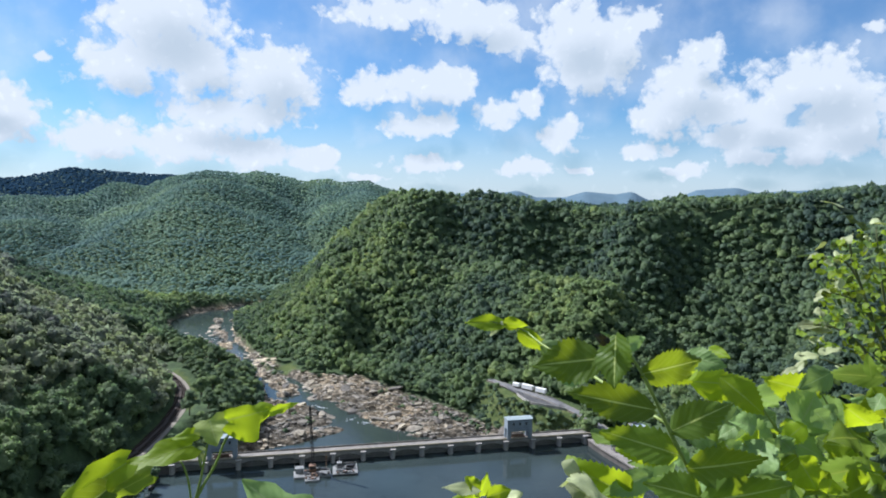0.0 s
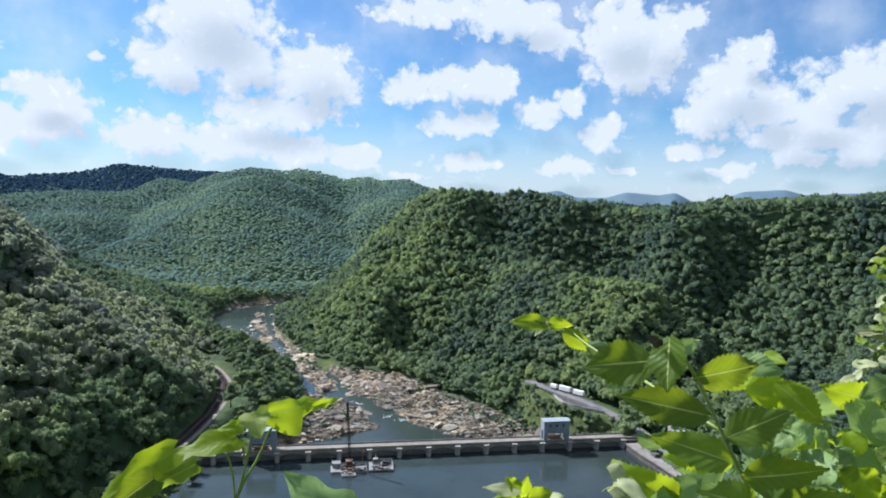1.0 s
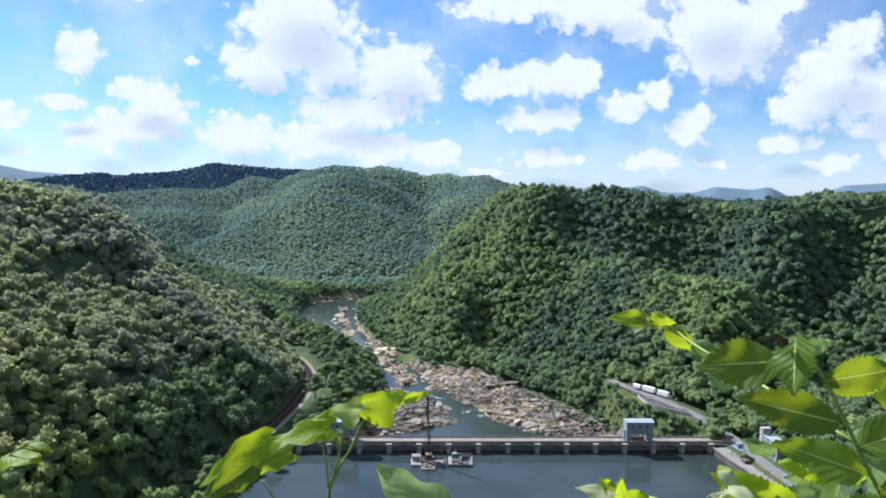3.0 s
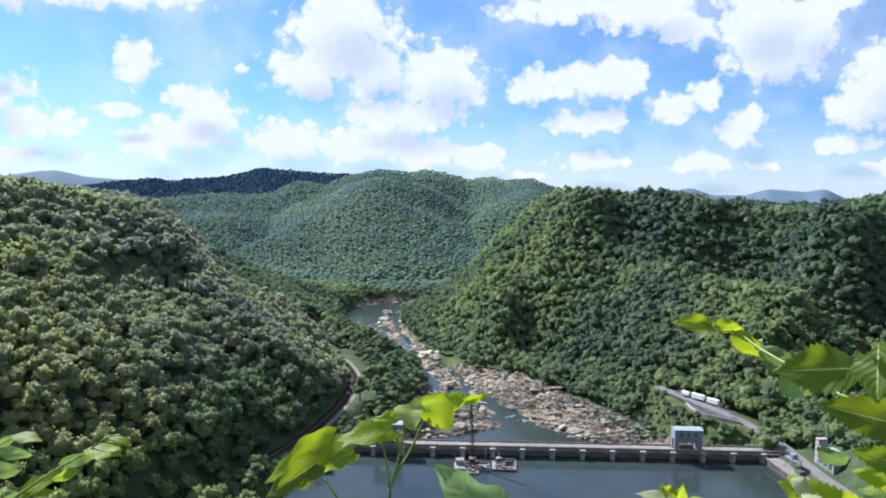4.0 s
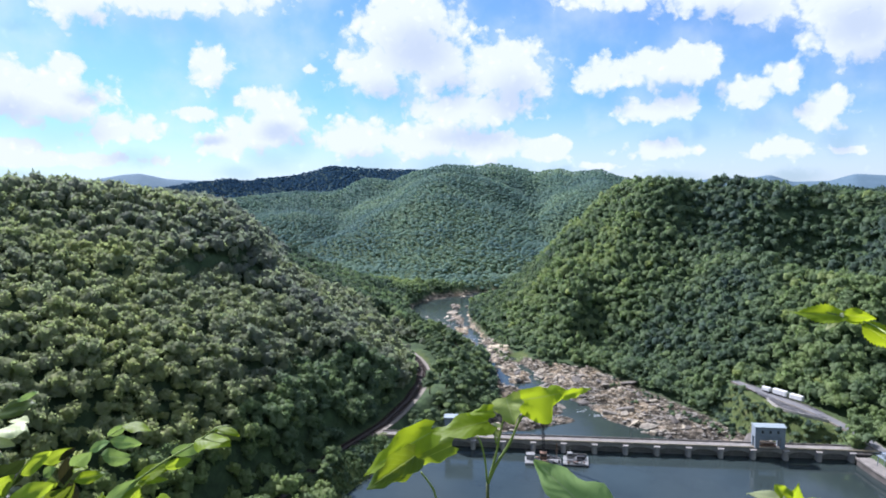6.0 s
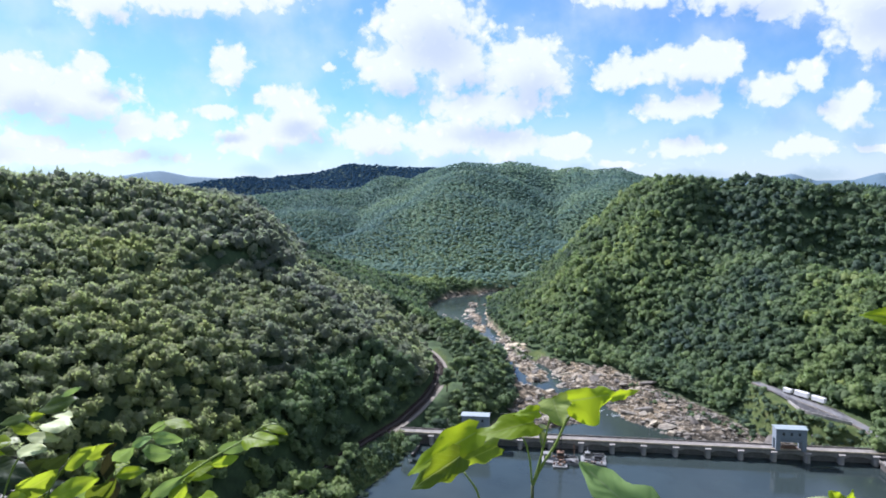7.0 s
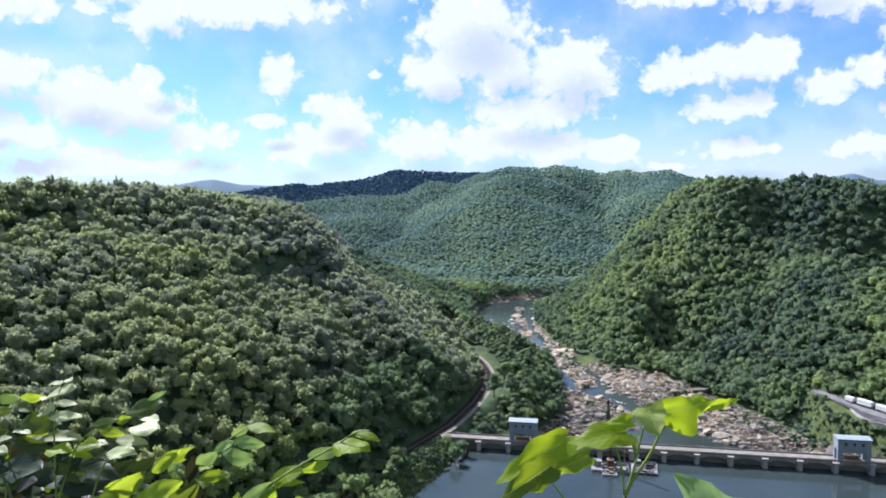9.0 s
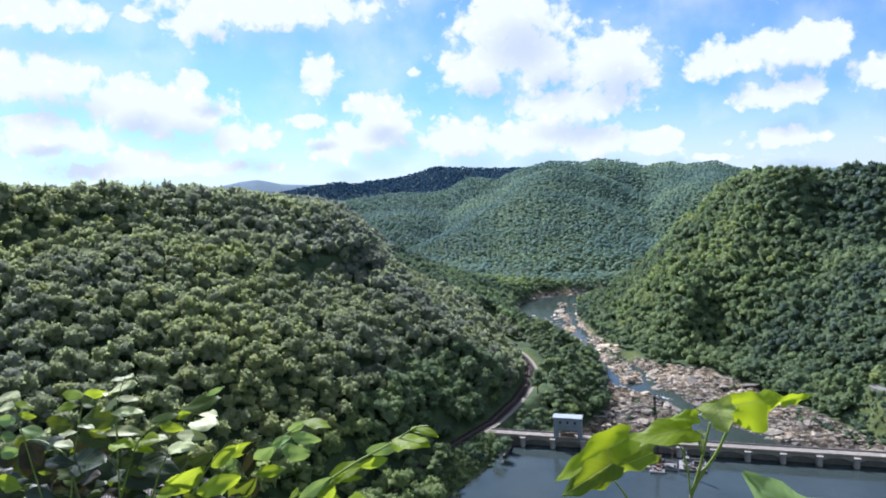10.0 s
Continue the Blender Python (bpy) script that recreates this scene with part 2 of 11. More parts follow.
def weathered(m):
    """Broad patches of cream and of grey stone, and each boulder its own shade."""
    t = m.node_tree
    p = t.nodes["Principled BSDF"]
    old = p.inputs["Base Color"].links[0].from_socket
    broad = ramp(t, speckle(t, 0.028, 4.0), (0.36, (0.62, 0.64, 0.66)), (0.52, (0.95, 0.92, 0.88)), (0.66, (1.25, 1.15, 0.97)))
    own = ramp(t, t.nodes.new("ShaderNodeObjectInfo").outputs["Random"], (0.0, (0.7, 0.7, 0.72)), (1.0, (1.3, 1.25, 1.12)))
    worn = blend(t, 1.0, blend(t, 1.0, old, broad, "MULTIPLY"), own, "MULTIPLY")
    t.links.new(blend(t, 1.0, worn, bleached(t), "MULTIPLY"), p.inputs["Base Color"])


weathered(MAT_ROCK)
MAT_ASPHALT = surface("worn_asphalt", (0.098, 0.100, 0.106), (0.180, 0.179, 0.180), 0.3, 0.85)
MAT_GRAVEL = surface("pale_gravel", (0.110, 0.098, 0.080), (0.250, 0.222, 0.182), 0.5, 0.9, fine=14)
MAT_BALLAST = surface("track_ballast", (0.036, 0.031, 0.029), (0.100, 0.086, 0.078), 0.8, 0.95, fine=10, spec=0.1)
MAT_TIE = surface("creosoted_tie", (0.026, 0.021, 0.018), (0.060, 0.048, 0.041), 1.5, 0.9, spec=0.1)
MAT_RAIL = surface("rusty_rail", (0.055, 0.036, 0.028), (0.130, 0.105, 0.090), 1.5, 0.6, 0.3)
MAT_WHITE = surface("white_vehicle_paint", (0.62, 0.62, 0.6), (0.82, 0.82, 0.8), 0.4, 0.35, bump=0)
MAT_BARGE = surface("worn_white_deck_paint", (0.110, 0.114, 0.114), (0.300, 0.300, 0.290), 0.8, 0.6, bump=0.2)
MAT_RUST = surface("rusty_machinery", (0.09, 0.05, 0.035), (0.28, 0.17, 0.11), 0.9, 0.7, bump=0.2)
MAT_BLACK = surface("black_machine_steel", (0.02, 0.02, 0.022), (0.06, 0.06, 0.06), 1.0, 0.5, 0.4, bump=0)
MAT_TYRE = surface("tyre_rubber", (0.012, 0.012, 0.012), (0.03, 0.03, 0.03), 2.0, 0.8, bump=0)
# Sunlight along the dam's parapet is put into this yellow tone.
MAT_TRIM = surface("sunlit_tone_parapet", (0.280, 0.235, 0.155), (0.460, 0.392, 0.280), 0.5, 0.7, bump=0)


def ground_material():
    """Forest floor, bare river rock and mown grass, by the land's own cover; far ground tinted blue as haze."""
    m, t, p = material("valley_ground")
    cover = t.nodes.new("ShaderNodeAttribute")
    cover.attribute_name = "cover"
    parts = node(t, "ShaderNodeSeparateColor", Color=cover.outputs["Color"])
    floor_c = ramp(t, speckle(t, 0.12, 6.0), (0.3, (0.034, 0.052, 0.029)), (0.7, (0.074, 0.112, 0.050)))
    rock = ramp(t, speckle(t, 0.22, 9.0, 0.7), (0.38, (0.016, 0.015, 0.012)), (0.5, (0.070, 0.060, 0.046)), (0.66, (0.30, 0.258, 0.20)))
    grass = ramp(t, speckle(t, 0.18, 8.0, 0.7), (0.3, (0.040, 0.066, 0.022)), (0.58, (0.085, 0.108, 0.038)), (0.75, (0.165, 0.150, 0.078)))
    rock = blend(t, 1.0, rock, ramp(t, speckle(t, 0.028, 4.0), (0.36, (0.7, 0.72, 0.74)), (0.52, (1.0, 0.98, 0.94)), (0.66, (1.45, 1.32, 1.1))), "MULTIPLY")
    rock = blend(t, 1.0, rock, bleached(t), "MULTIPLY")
    c = blend(t, parts.outputs[0], floor_c, rock)
    c = blend(t, parts.outputs[1], c, grass)
    # Haze painted by distance: teal past 1.1 km, pale blue past 3.5 km.
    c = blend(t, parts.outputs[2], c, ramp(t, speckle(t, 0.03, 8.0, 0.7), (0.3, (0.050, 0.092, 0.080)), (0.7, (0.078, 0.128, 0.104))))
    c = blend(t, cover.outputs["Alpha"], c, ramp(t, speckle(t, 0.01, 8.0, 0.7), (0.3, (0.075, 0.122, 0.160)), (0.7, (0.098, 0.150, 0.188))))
    t.links.new(c, p.inputs["Base Color"])
    p.inputs["Roughness"].default_value = 0.95
    p.inputs["Specular IOR Level"].default_value = 0.1
    relief(t, p, speckle(t, 0.25, 8.0, 0.7), 0.9, 1.2)
    return m


def water_material(name, deep, ripple, rough):
    m, t, p = material(name)
    t.links.new(ramp(t, speckle(t, 0.02, 4.0), (0.35, deep), (0.7, tuple(c * 1.5 for c in deep))), p.inputs["Base Color"])
    p.inputs["Roughness"].default_value = rough
    p.inputs["IOR"].default_value = 1.333
    p.inputs["Specular IOR Level"].default_value = 0.5
    relief(t, p, speckle(t, 0.35, 5.0, 0.6, (1.0, 2.2, 1.0)), ripple, 0.25)
    return m


MAT_GROUND = ground_material()
MAT_POOL = water_material("still_pool_water", (0.024, 0.034, 0.034), 0.06, 0.10)
MAT_RIVER = water_material("river_water", (0.024, 0.034, 0.032), 0.2, 0.1)
MAT_FOAM = surface("white_water", (0.5, 0.52, 0.53), (0.85, 0.87, 0.88), 0.6, 0.6, bump=0.4)

# ---- the lie of the land: a gorge with a dammed pool, a river bed, wooded hills ----
LEFT_BANK = [(-156, 60), (-152, 200), (-143, 300), (-146, 345), (-134, 385), (-127, 400), (-117, 431), (-124, 474), (-138, 516), (-158, 565),
             (-200, 613), (-254, 658), (-312, 750), (-340, 826), (-338, 905), (-290, 972), (-200, 1035), (-50, 1085), (200, 1115), (420, 1130)]
RIGHT_BANK = [(210, 60), (140, 240), (106, 334), (97, 392), (62, 425), (29, 457), (12, 480), (-25, 522), (-53, 553), (-79, 575), (-113, 577),
              (-146, 601), (-188, 661), (-237, 756), (-266, 860), (-248, 905), (-190, 960), (-50, 1010), (200, 1040), (420, 1050)]
NEAR_BANK = [(-156, 60), (0, 105), (210, 60)]
# the wet ways of the river bed: middle line and half width of each
POOL_BELOW = [(8, 412, 24), (-19, 410, 23), (-45, 418, 36), (-78, 398, 25), (-108, 388, 20)]
STREAM = [(-45, 440, 14), (-62, 459, 9), (-76, 485, 8), (-90, 503, 8), (-115, 512, 7), (-131, 515, 5), (-143, 544, 4.5), (-163, 586, 5), (-188, 630, 9), (-214, 666, 21), (-250, 716, 30), (-284, 782, 38), (-303, 842, 40),
          (-292, 905, 38), (-248, 965, 44), (-120, 1035, 46), (150, 1080, 46)]
SIDE_STREAM = [(-108, 512, 5), (-106, 530, 5), (-118, 555, 6), (-134, 580, 5), (-147, 600, 3)]
WET = [POOL_BELOW, STREAM, SIDE_STREAM]
# low bars of bare rock that break the upper river: middle, way, half length and half width
BARS = [(-304, 962, 66, 70, 9), (-258, 772, 118, 26, 6), (-246, 745, 120, 20, 5), (-272, 800, 115, 18, 5), (-228, 700, 122, 26, 5), (-240, 690, 124, 16, 3), (-206, 655, 125, 22, 4), (-284, 845, 108, 16, 6)]
GREEN_BAR = [(-162, 603), (-137, 612), (-128, 590), (-148, 580)]
RAILWAY = [(-186, 120, 6.0), (-176, 220, 6.0), (-170, 306, 6.0), (-165, 355, 6.0), (-168, 400, 6.0), (-175, 440, 6.0), (-187, 474, 6.0), (-207, 506, 6.0), (-236, 540, 6.0), (-275, 590, 6.5)]
ROAD = [(122, 310, 4.5), (117, 345, 5.0), (110.5, 366, 5.3), (105.5, 385, 5.6), (100.5, 404, 6.4), (93, 420, 8.0), (84, 433, 9.8), (72, 448, 10.8), (57, 466, 11.1), (44, 483, 11.5), (37, 492, 11.8)]
LAY_BY = [(80, 436, 10.2), (66, 450, 10.9), (53, 467, 11.1)]
# the crests that stand against the sky: turn to the left in degrees, height in metres
CREST_LEFT = [(-180, 40), (18, 4), (22.5, 6), (25.6, 26), (28.5, 45), (31.8, 62), (32.8, 69), (34, 82), (34.6, 96), (35.5, 112), (36.4, 124), (38, 127), (41, 131), (43, 134), (46.5, 140), (50.5, 142), (56, 142), (62, 144), (75, 150), (180, 165)]
CREST_RIGHT = [(-180, 230), (-60, 210), (-45, 180), (-33.3, 155), (-31, 149), (-28, 144), (-24.6, 142), (-21, 140), (-17, 133), (-12.6, 128), (-9, 132), (-6, 140), (-2.7, 147), (0, 143), (4, 143), (20, 140), (180, 140)]
CREST_FAR = [(-180, 60), (-5, 90), (0, 130), (2.4, 153), (3.6, 166), (5, 177), (6.4, 198), (7.5, 194), (8.8, 191), (9.8, 201), (11.6, 191), (13, 202), (13.9, 211), (15.5, 218), (16.6, 210), (17.9, 214), (19.3, 217), (20.5, 210), (21.5, 200), (22.3, 193), (23.8, 170), (25, 175), (26.1, 180), (26.9, 169), (28.1, 144), (29.9, 137), (31.7, 142), (33.4, 136), (37, 124), (45, 110), (180, 80)]
CREST_DARK = [(-180, 60), (15, 150), (20, 232), (22.1, 235), (24.2, 238), (26.1, 244), (27.7, 249), (29, 256), (29.9, 242), (31, 224), (32.4, 206), (33.4, 204), (34.8, 196), (36, 185), (37.2, 197), (39.8, 180), (42, 157), (45, 140), (180, 90)]
CREST_BLUE = [(-180, 250), (-40, 260), (-30, 245), (-27, 233), (-25, 222), (-23.6, 252), (-22.2, 244), (-20.7, 236), (-19.3, 189), (-17.1, 165), (-15.7, 222), (-14.4, 203), (-11.9, 219), (-10.3, 180), (-7.9, 177), (-6.3, 221), (-5.1, 204), (-3, 205), (10, 120), (36, 170), (39.8, 217), (41.8, 226), (43.8, 261), (45, 253), (47.2, 219), (50.1, 227), (55, 220), (180, 220)]

_table = np.random.RandomState(7).rand(256, 256)


def wave(x, y, size, seed=0):
    """Smooth noise from 0 to 1 over metres of that size."""
    u, v = np.asarray(x, float) / size + seed * 17.3, np.asarray(y, float) / size + seed * 5.1
    i, j = np.floor(u).astype(int), np.floor(v).astype(int)
    a, b = u - i, v - j
    a, b = a * a * (3 - 2 * a), b * b * (3 - 2 * b)
    g = lambda p, q: _table[p % 256, q % 256]
    return (g(i, j) * (1 - a) + g(i + 1, j) * a) * (1 - b) + (g(i, j + 1) * (1 - a) + g(i + 1, j + 1) * a) * b


def step(v, low, high):
    k = np.clip((v - low) / (high - low), 0, 1)
    return k * k * (3 - 2 * k)


def off_line(x, y, line):
    """The distance from a line of points, and how far along it (in points) the nearest place is."""
    best, along = np.full(np.shape(x), 1e9), np.zeros(np.shape(x))
    for k in range(len(line) - 1):
        ax, ay, bx, by = line[k][0], line[k][1], line[k + 1][0], line[k + 1][1]
        dx, dy = bx - ax, by - ay
        s = np.clip(((x - ax) * dx + (y - ay) * dy) / (dx * dx + dy * dy), 0, 1)
        d = np.hypot(x - ax - s * dx, y - ay - s * dy)
        near = d < best
        best, along = np.where(near, d, best), np.where(near, k + s, along)
    return best, along


def within(x, y, ring):
    inside = np.zeros(np.shape(x), bool)
    for k in range(len(ring)):
        ax, ay, bx, by = *ring[k - 1], *ring[k]
        if ay != by:
            inside ^= ((ay > y) != (by > y)) & (x < (bx - ax) * (y - ay) / (by - ay) + ax)
    return inside


FLOOR_RING = LEFT_BANK + RIGHT_BANK[::-1] + NEAR_BANK[1:2]
DAM_A, DAM_B = (-151.0, 339.0), (98.0, 397.0)
DAM_U = Vector((DAM_B[0] - DAM_A[0], DAM_B[1] - DAM_A[1], 0)).normalized()
DAM_N = Vector((-DAM_U.y, DAM_U.x, 0))


def past_dam(x, y):
    return (x - DAM_A[0]) * DAM_N.x + (y - DAM_A[1]) * DAM_N.y


def off_water(x, y):
    """How far a place of the river bed lies outside the nearest wet way; below 0 in the water."""
    best = np.full(np.shape(x), 1e9)
    for line in WET:
        d, along = off_line(x, y, line)
        best = np.minimum(best, d - np.interp(along, range(len(line)), [p[2] for p in line]))
    return best


def crest(turn, line):
    return np.interp(turn, [p[0] for p in line], [p[1] for p in line])


def land(x, y):
    """Height of the ground, with how much of it is bare rock and how much grass."""
    x, y = np.asarray(x, float), np.asarray(y, float)
    r, turn = np.hypot(x, y), np.degrees(np.arctan2(-x, y))
    d_left, _ = off_line(x, y, LEFT_BANK)
    d_right, _ = off_line(x, y, RIGHT_BANK)
    d_near, _ = off_line(x, y, NEAR_BANK)
    inside = within(x, y, FLOOR_RING)
    gully = 1 - np.abs(2 * wave(x, y, 95, 1) - 1)
    small = wave(x, y, 38, 2) - 0.5
    base = np.where(past_dam(x, y) > 6, -9.0, 3.0)
    # right hill: an even climb, with two bowls and a low ravine added so that steep walls facing away to the right fall
    # into shade
    climb = d_right * d_right / (d_right + 40)
    top_r = crest(turn, CREST_RIGHT)
    sway = turn + 6.0 * (wave(x, y, 130, 5) - 0.5) + 2.4 * (wave(x, y, 50, 15) - 0.5)
    t_r = np.clip((base + (0.72 + 0.22 * step(turn, -1.5, 2.5) * (1 - step(turn, 6, 14))) * climb) / top_r, -0.2, 2)
    right = top_r * np.interp(t_r, [-0.2, 0.0, 0.25, 0.90, 2.0], [-0.2, 0.0, 0.36, 1.0, 2.1])
    upper = (1 - step(turn, -1.0, 1.5)) * step(t_r + 0.3 * (wave(x, y, 110, 14) - 0.5), 0.30, 0.66) * (1 - step(r + 70 * (wave(x, y, 90, 17) - 0.5), 670, 780))
    right = right - 62 * upper * step(-sway, -2.5, 9.0) * (1 - step(-sway, 12.0, 18.0))
    aslant = sway - 0.025 * (680 - r) + 5.0 * (wave(x, y, 75, 16) - 0.5)
    right = right - 88 * step(d_right, 40, 110) * (1 - step(r, 620, 760)) * np.interp(-aslant, [18.5, 22.5, 33.0, 42.0], [0.0, 0.8, 1.0, 0.0])
    right = right - 32 * step(d_right, 12, 50) * (1 - step(d_right, 95, 160)) * np.interp(-sway, [-7.0, -4.0, 0.0, 5.0], [0.0, 1.0, 0.6, 0.0])
    right = np.minimum(np.maximum(right, base + 0.16 * climb) + small * 9 * step(d_right, 10, 60), top_r + small * 8 - 0.10 * np.maximum(0, r - 900))
    # left hill: a steep foot, a broken ledge, a rounded top
    climb = d_left * d_left / (d_left + 26)
    ledge = 13 * step(climb + 16 * (wave(x, y, 70, 3) - 0.5), 132, 138) * step(turn, 34, 37) * (1 - step(turn, 44, 49))
    top = crest(turn, CREST_LEFT)
    foot = np.interp(0.62 * climb, [0, 34, 110, 400], [0, 54, 112, 402])
    left = np.minimum(base + foot + small * 10 * step(d_left, 10, 60) + ledge, top + small * 7)
    left = np.where(turn < 48, left * (1 - 0.75 * step(r, 800, 1020)), left)
    # far hills
    fold = 2 * np.abs(wave(x, y, 380, 8) - 0.5) + 0.45 * wave(x, y, 150, 9)
    far_c = crest(turn, CREST_FAR) - 3
    far = -9 + (far_c + 9) * np.clip((r - 1000) / 1000, 0, 1) ** 0.92 * step(d_left, -10, 120) + (fold - 0.75) * 85 * step(r, 1000, 1400) * (1 - step(r, 1800, 1980)) - 0.3 * np.maximum(0, r - 2000)
    dark = crest(turn, CREST_DARK) - 0.22 * np.maximum(0, 3300 - r) - 0.25 * np.maximum(0, r - 3300) + 20 * (wave(x, y, 260, 11) - 0.5) * step(np.abs(r - 3300), 60, 300)
    blue = crest(turn, CREST_BLUE) - 0.25 * np.maximum(0, 4500 - r) - 0.2 * np.maximum(0, r - 4500)
    on_left = (d_left < d_right)
    hills = np.where(on_left, left, right)
    reach = on_left | (r > 1250)
    hills = np.where(reach, np.maximum(hills, np.maximum(np.maximum(far, dark), blue)), hills)
    # the near bluff with the overlook
    front = step(y / np.maximum(r, 0.01), -0.35, 0.25)
    bluff = EYE - 1.65 - 1.15 * front * np.maximum(0, r - 2.2) + 0.01 * (1 - front) * r
    near = np.minimum(base + 1.1 * d_near, EYE)
    hills = np.where((d_near < d_left) & (d_near < d_right), near, hills)
    # bed of the pool and of the river
    edge = np.minimum(d_left, d_right)
    bar = step(off_water(x, y) + 8 * (wave(x, y, 16, 4) - 0.5), -5, 6)
    heave = 2.4 * (wave(x, y, 6, 6) - 0.4) + 3.4 * np.abs(wave(x, y, 17, 7) - 0.5) * 2 - 0.9
    bed = -14.0 + bar * (2.2 + heave) + 3.0 * step(edge, 22, 0) * bar
    for bx, by, way_on, long_h, wide_h in BARS:
        c, q = math.cos(math.radians(way_on)), math.sin(math.radians(way_on))
        u, v = ((x - bx) * c + (y - by) * q) / long_h, ((y - by) * c - (x - bx) * q) / wide_h
        bed = np.maximum(bed, -13.6 + 1.9 * step(1.25 - np.hypot(u, v) + 0.9 * (wave(x, y, 9, 41) - 0.5), 0.0, 0.45))
    bed = np.where(past_dam(x, y) < 2, -7.0 + 6.0 * step(edge, 12, 0), bed)
    z = np.where(inside, bed, np.maximum(hills, np.where(inside, -50, -20)))
    z = np.where(~inside & (edge < 10), bed + (z - bed) * step(edge, -2, 10), z)
    z = np.maximum(z, bluff)
    # benches for the railway, the road and the grassy bank below it
    cut = np.zeros_like(z)
    for line, flat_w, soft_w, sunk in ((RAILWAY, 5.5, 9.0, 0.35), (LAY_BY, 14.0, 7.0, 1.0), (ROAD, 6.0, 8.0, 0.9)):
        d, s = off_line(x, y, line)
        level = np.interp(s, range(len(line)), [p[2] for p in line]) - sunk
        k = 1 - step(d, flat_w, flat_w + soft_w)
        z = z * (1 - k) + level * k
        cut = np.maximum(cut, 1 - step(d, flat_w - 1.5, flat_w + 0.8))
    d_road, s_road = off_line(x, y, ROAD)
    verge = within(x, y, [(100, 402), (91, 419), (81, 430), (69, 432), (58, 441), (52, 459), (39, 485), (16, 484), (29, 457), (62, 425)]) | ((d_road < 13) & ~inside & (s_road > 5.5) & (s_road < 8.0) & (x < 84))
    d_rail, s_rail = off_line(x, y, RAILWAY)
    lawn = (d_rail < 11) & (s_rail > 4.6) & (s_rail < 7.4) & (x > np.interp(y, [440, 474, 506, 540], [-176, -188, -208, -238]))
    shore = within(x, y, [(-168, 340), (-148, 346), (-142, 300), (-146, 262), (-170, 262)])
    grass = np.clip(np.where(verge | lawn | shore | within(x, y, GREEN_BAR), 1.0, 0.0) + 0.5 * cut, 0, 1)
    rock = np.where(inside, 1.0, 1 - step(edge, 0, 3.5)) * (past_dam(x, y) > -3)
    return z, np.clip(rock, 0, 1), grass, inside, cut


def mesh_from(name, verts, faces, mat, smooth=False):
    """A mesh from arrays of corners and of triangles or quads."""
    me = bpy.data.meshes.new(name)
    verts, faces = np.asarray(verts, np.float32), np.asarray(faces, np.int32)
    n = faces.shape[1]
    me.vertices.add(len(verts))
    me.vertices.foreach_set("co", verts.ravel())
    me.loops.add(faces.size)
    me.loops.foreach_set("vertex_index", faces.ravel())
    me.polygons.add(len(faces))
    me.polygons.foreach_set("loop_start", np.arange(len(faces), dtype=np.int32) * n)
    me.polygons.foreach_set("use_smooth", np.full(len(faces), smooth))
    me.materials.append(mat)
    me.update(calc_edges=True)
    me.validate()
    return me


def build_ground():
    turns = np.concatenate([np.linspace(-180, -60, 30, endpoint=False), np.linspace(-60, 85, 420, endpoint=False), np.linspace(85, 180, 24)])
    rings = np.concatenate([[0.01, 0.4, 1.2, 2.2, 4, 8, 16, 32, 60, 95, 140, 180, 210, 235, 255], np.linspace(270, 720, 132), np.linspace(726, 1250, 66), np.geomspace(1265, 4950, 62)])
    a, r = np.meshgrid(np.radians(turns), rings, indexing="ij")
    x, y = 0.3 - np.sin(a) * r, np.cos(a) * r - 0.6
    z, rock, grass, _, _ = land(x, y)
    na, nr = a.shape
    idx = np.arange(na * nr).reshape(na, nr)
    quads = np.stack([idx[:-1, :-1], idx[:-1, 1:], idx[1:, 1:], idx[1:, :-1]], -1).reshape(-1, 4)[:, ::-1]
    me = mesh_from("ground", np.stack([x, y, z], -1).reshape(-1, 3), quads, MAT_GROUND, True)
    col = me.color_attributes.new("cover", "FLOAT_COLOR", "POINT")
    # rock, grass, then two distance masks for the painted haze
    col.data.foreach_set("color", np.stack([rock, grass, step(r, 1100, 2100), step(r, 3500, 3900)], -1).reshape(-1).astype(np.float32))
    ob = tagged(new("ground", me), "steep wooded gorge sides with a bare rocky river bed", "ground", kind="structure")
    return ob


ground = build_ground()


# ---- water ----
def sheet(name, ring, z, mat, label):
    bm = bmesh.new()
    f = bm.faces.new([bm.verts.new((px, py, z)) for px, py in ring])
    bmesh.ops.triangulate(bm, faces=[f])
    me = bpy.data.meshes.new(name)
    bm.to_mesh(me)
    bm.free()
    me.materials.append(mat)
    return tagged(new(name, me), label, "water", kind="structure")


def dam_spot(s, n, z=0.0):
    """A place s metres along the dam and n metres downstream of its face."""
    return Vector((DAM_A[0], DAM_A[1], z)) + DAM_U * s + DAM_N * n


sheet("water_pool", [(-190, 40), (240, 40), (150, 240), (125, 334), tuple(dam_spot(275, 2)[:2]), tuple(dam_spot(-12, 2)[:2]), (-175, 300)], 0.0, MAT_POOL,
      "still grey-blue pool water held by the dam")
sheet("water_river", [tuple(dam_spot(-4, 4)[:2]), tuple(dam_spot(258, 4)[:2]), (62, 440), (29, 475), (-25, 540), (-79, 590), (-146, 615), (-175, 665), (-222, 760), (-250, 860), (-234, 898), (-180, 948), (-50, 998), (420, 1038),
      (420, 1142), (200, 1130), (-60, 1102), (-212, 1052), (-318, 990), (-356, 910), (-358, 824), (-328, 745), (-266, 650), (-210, 603), (-168, 560), (-148, 510), (-134, 470), (-128, 431), (-140, 395)], -12.6, MAT_RIVER,
      "shallow green-grey river water among rocks")


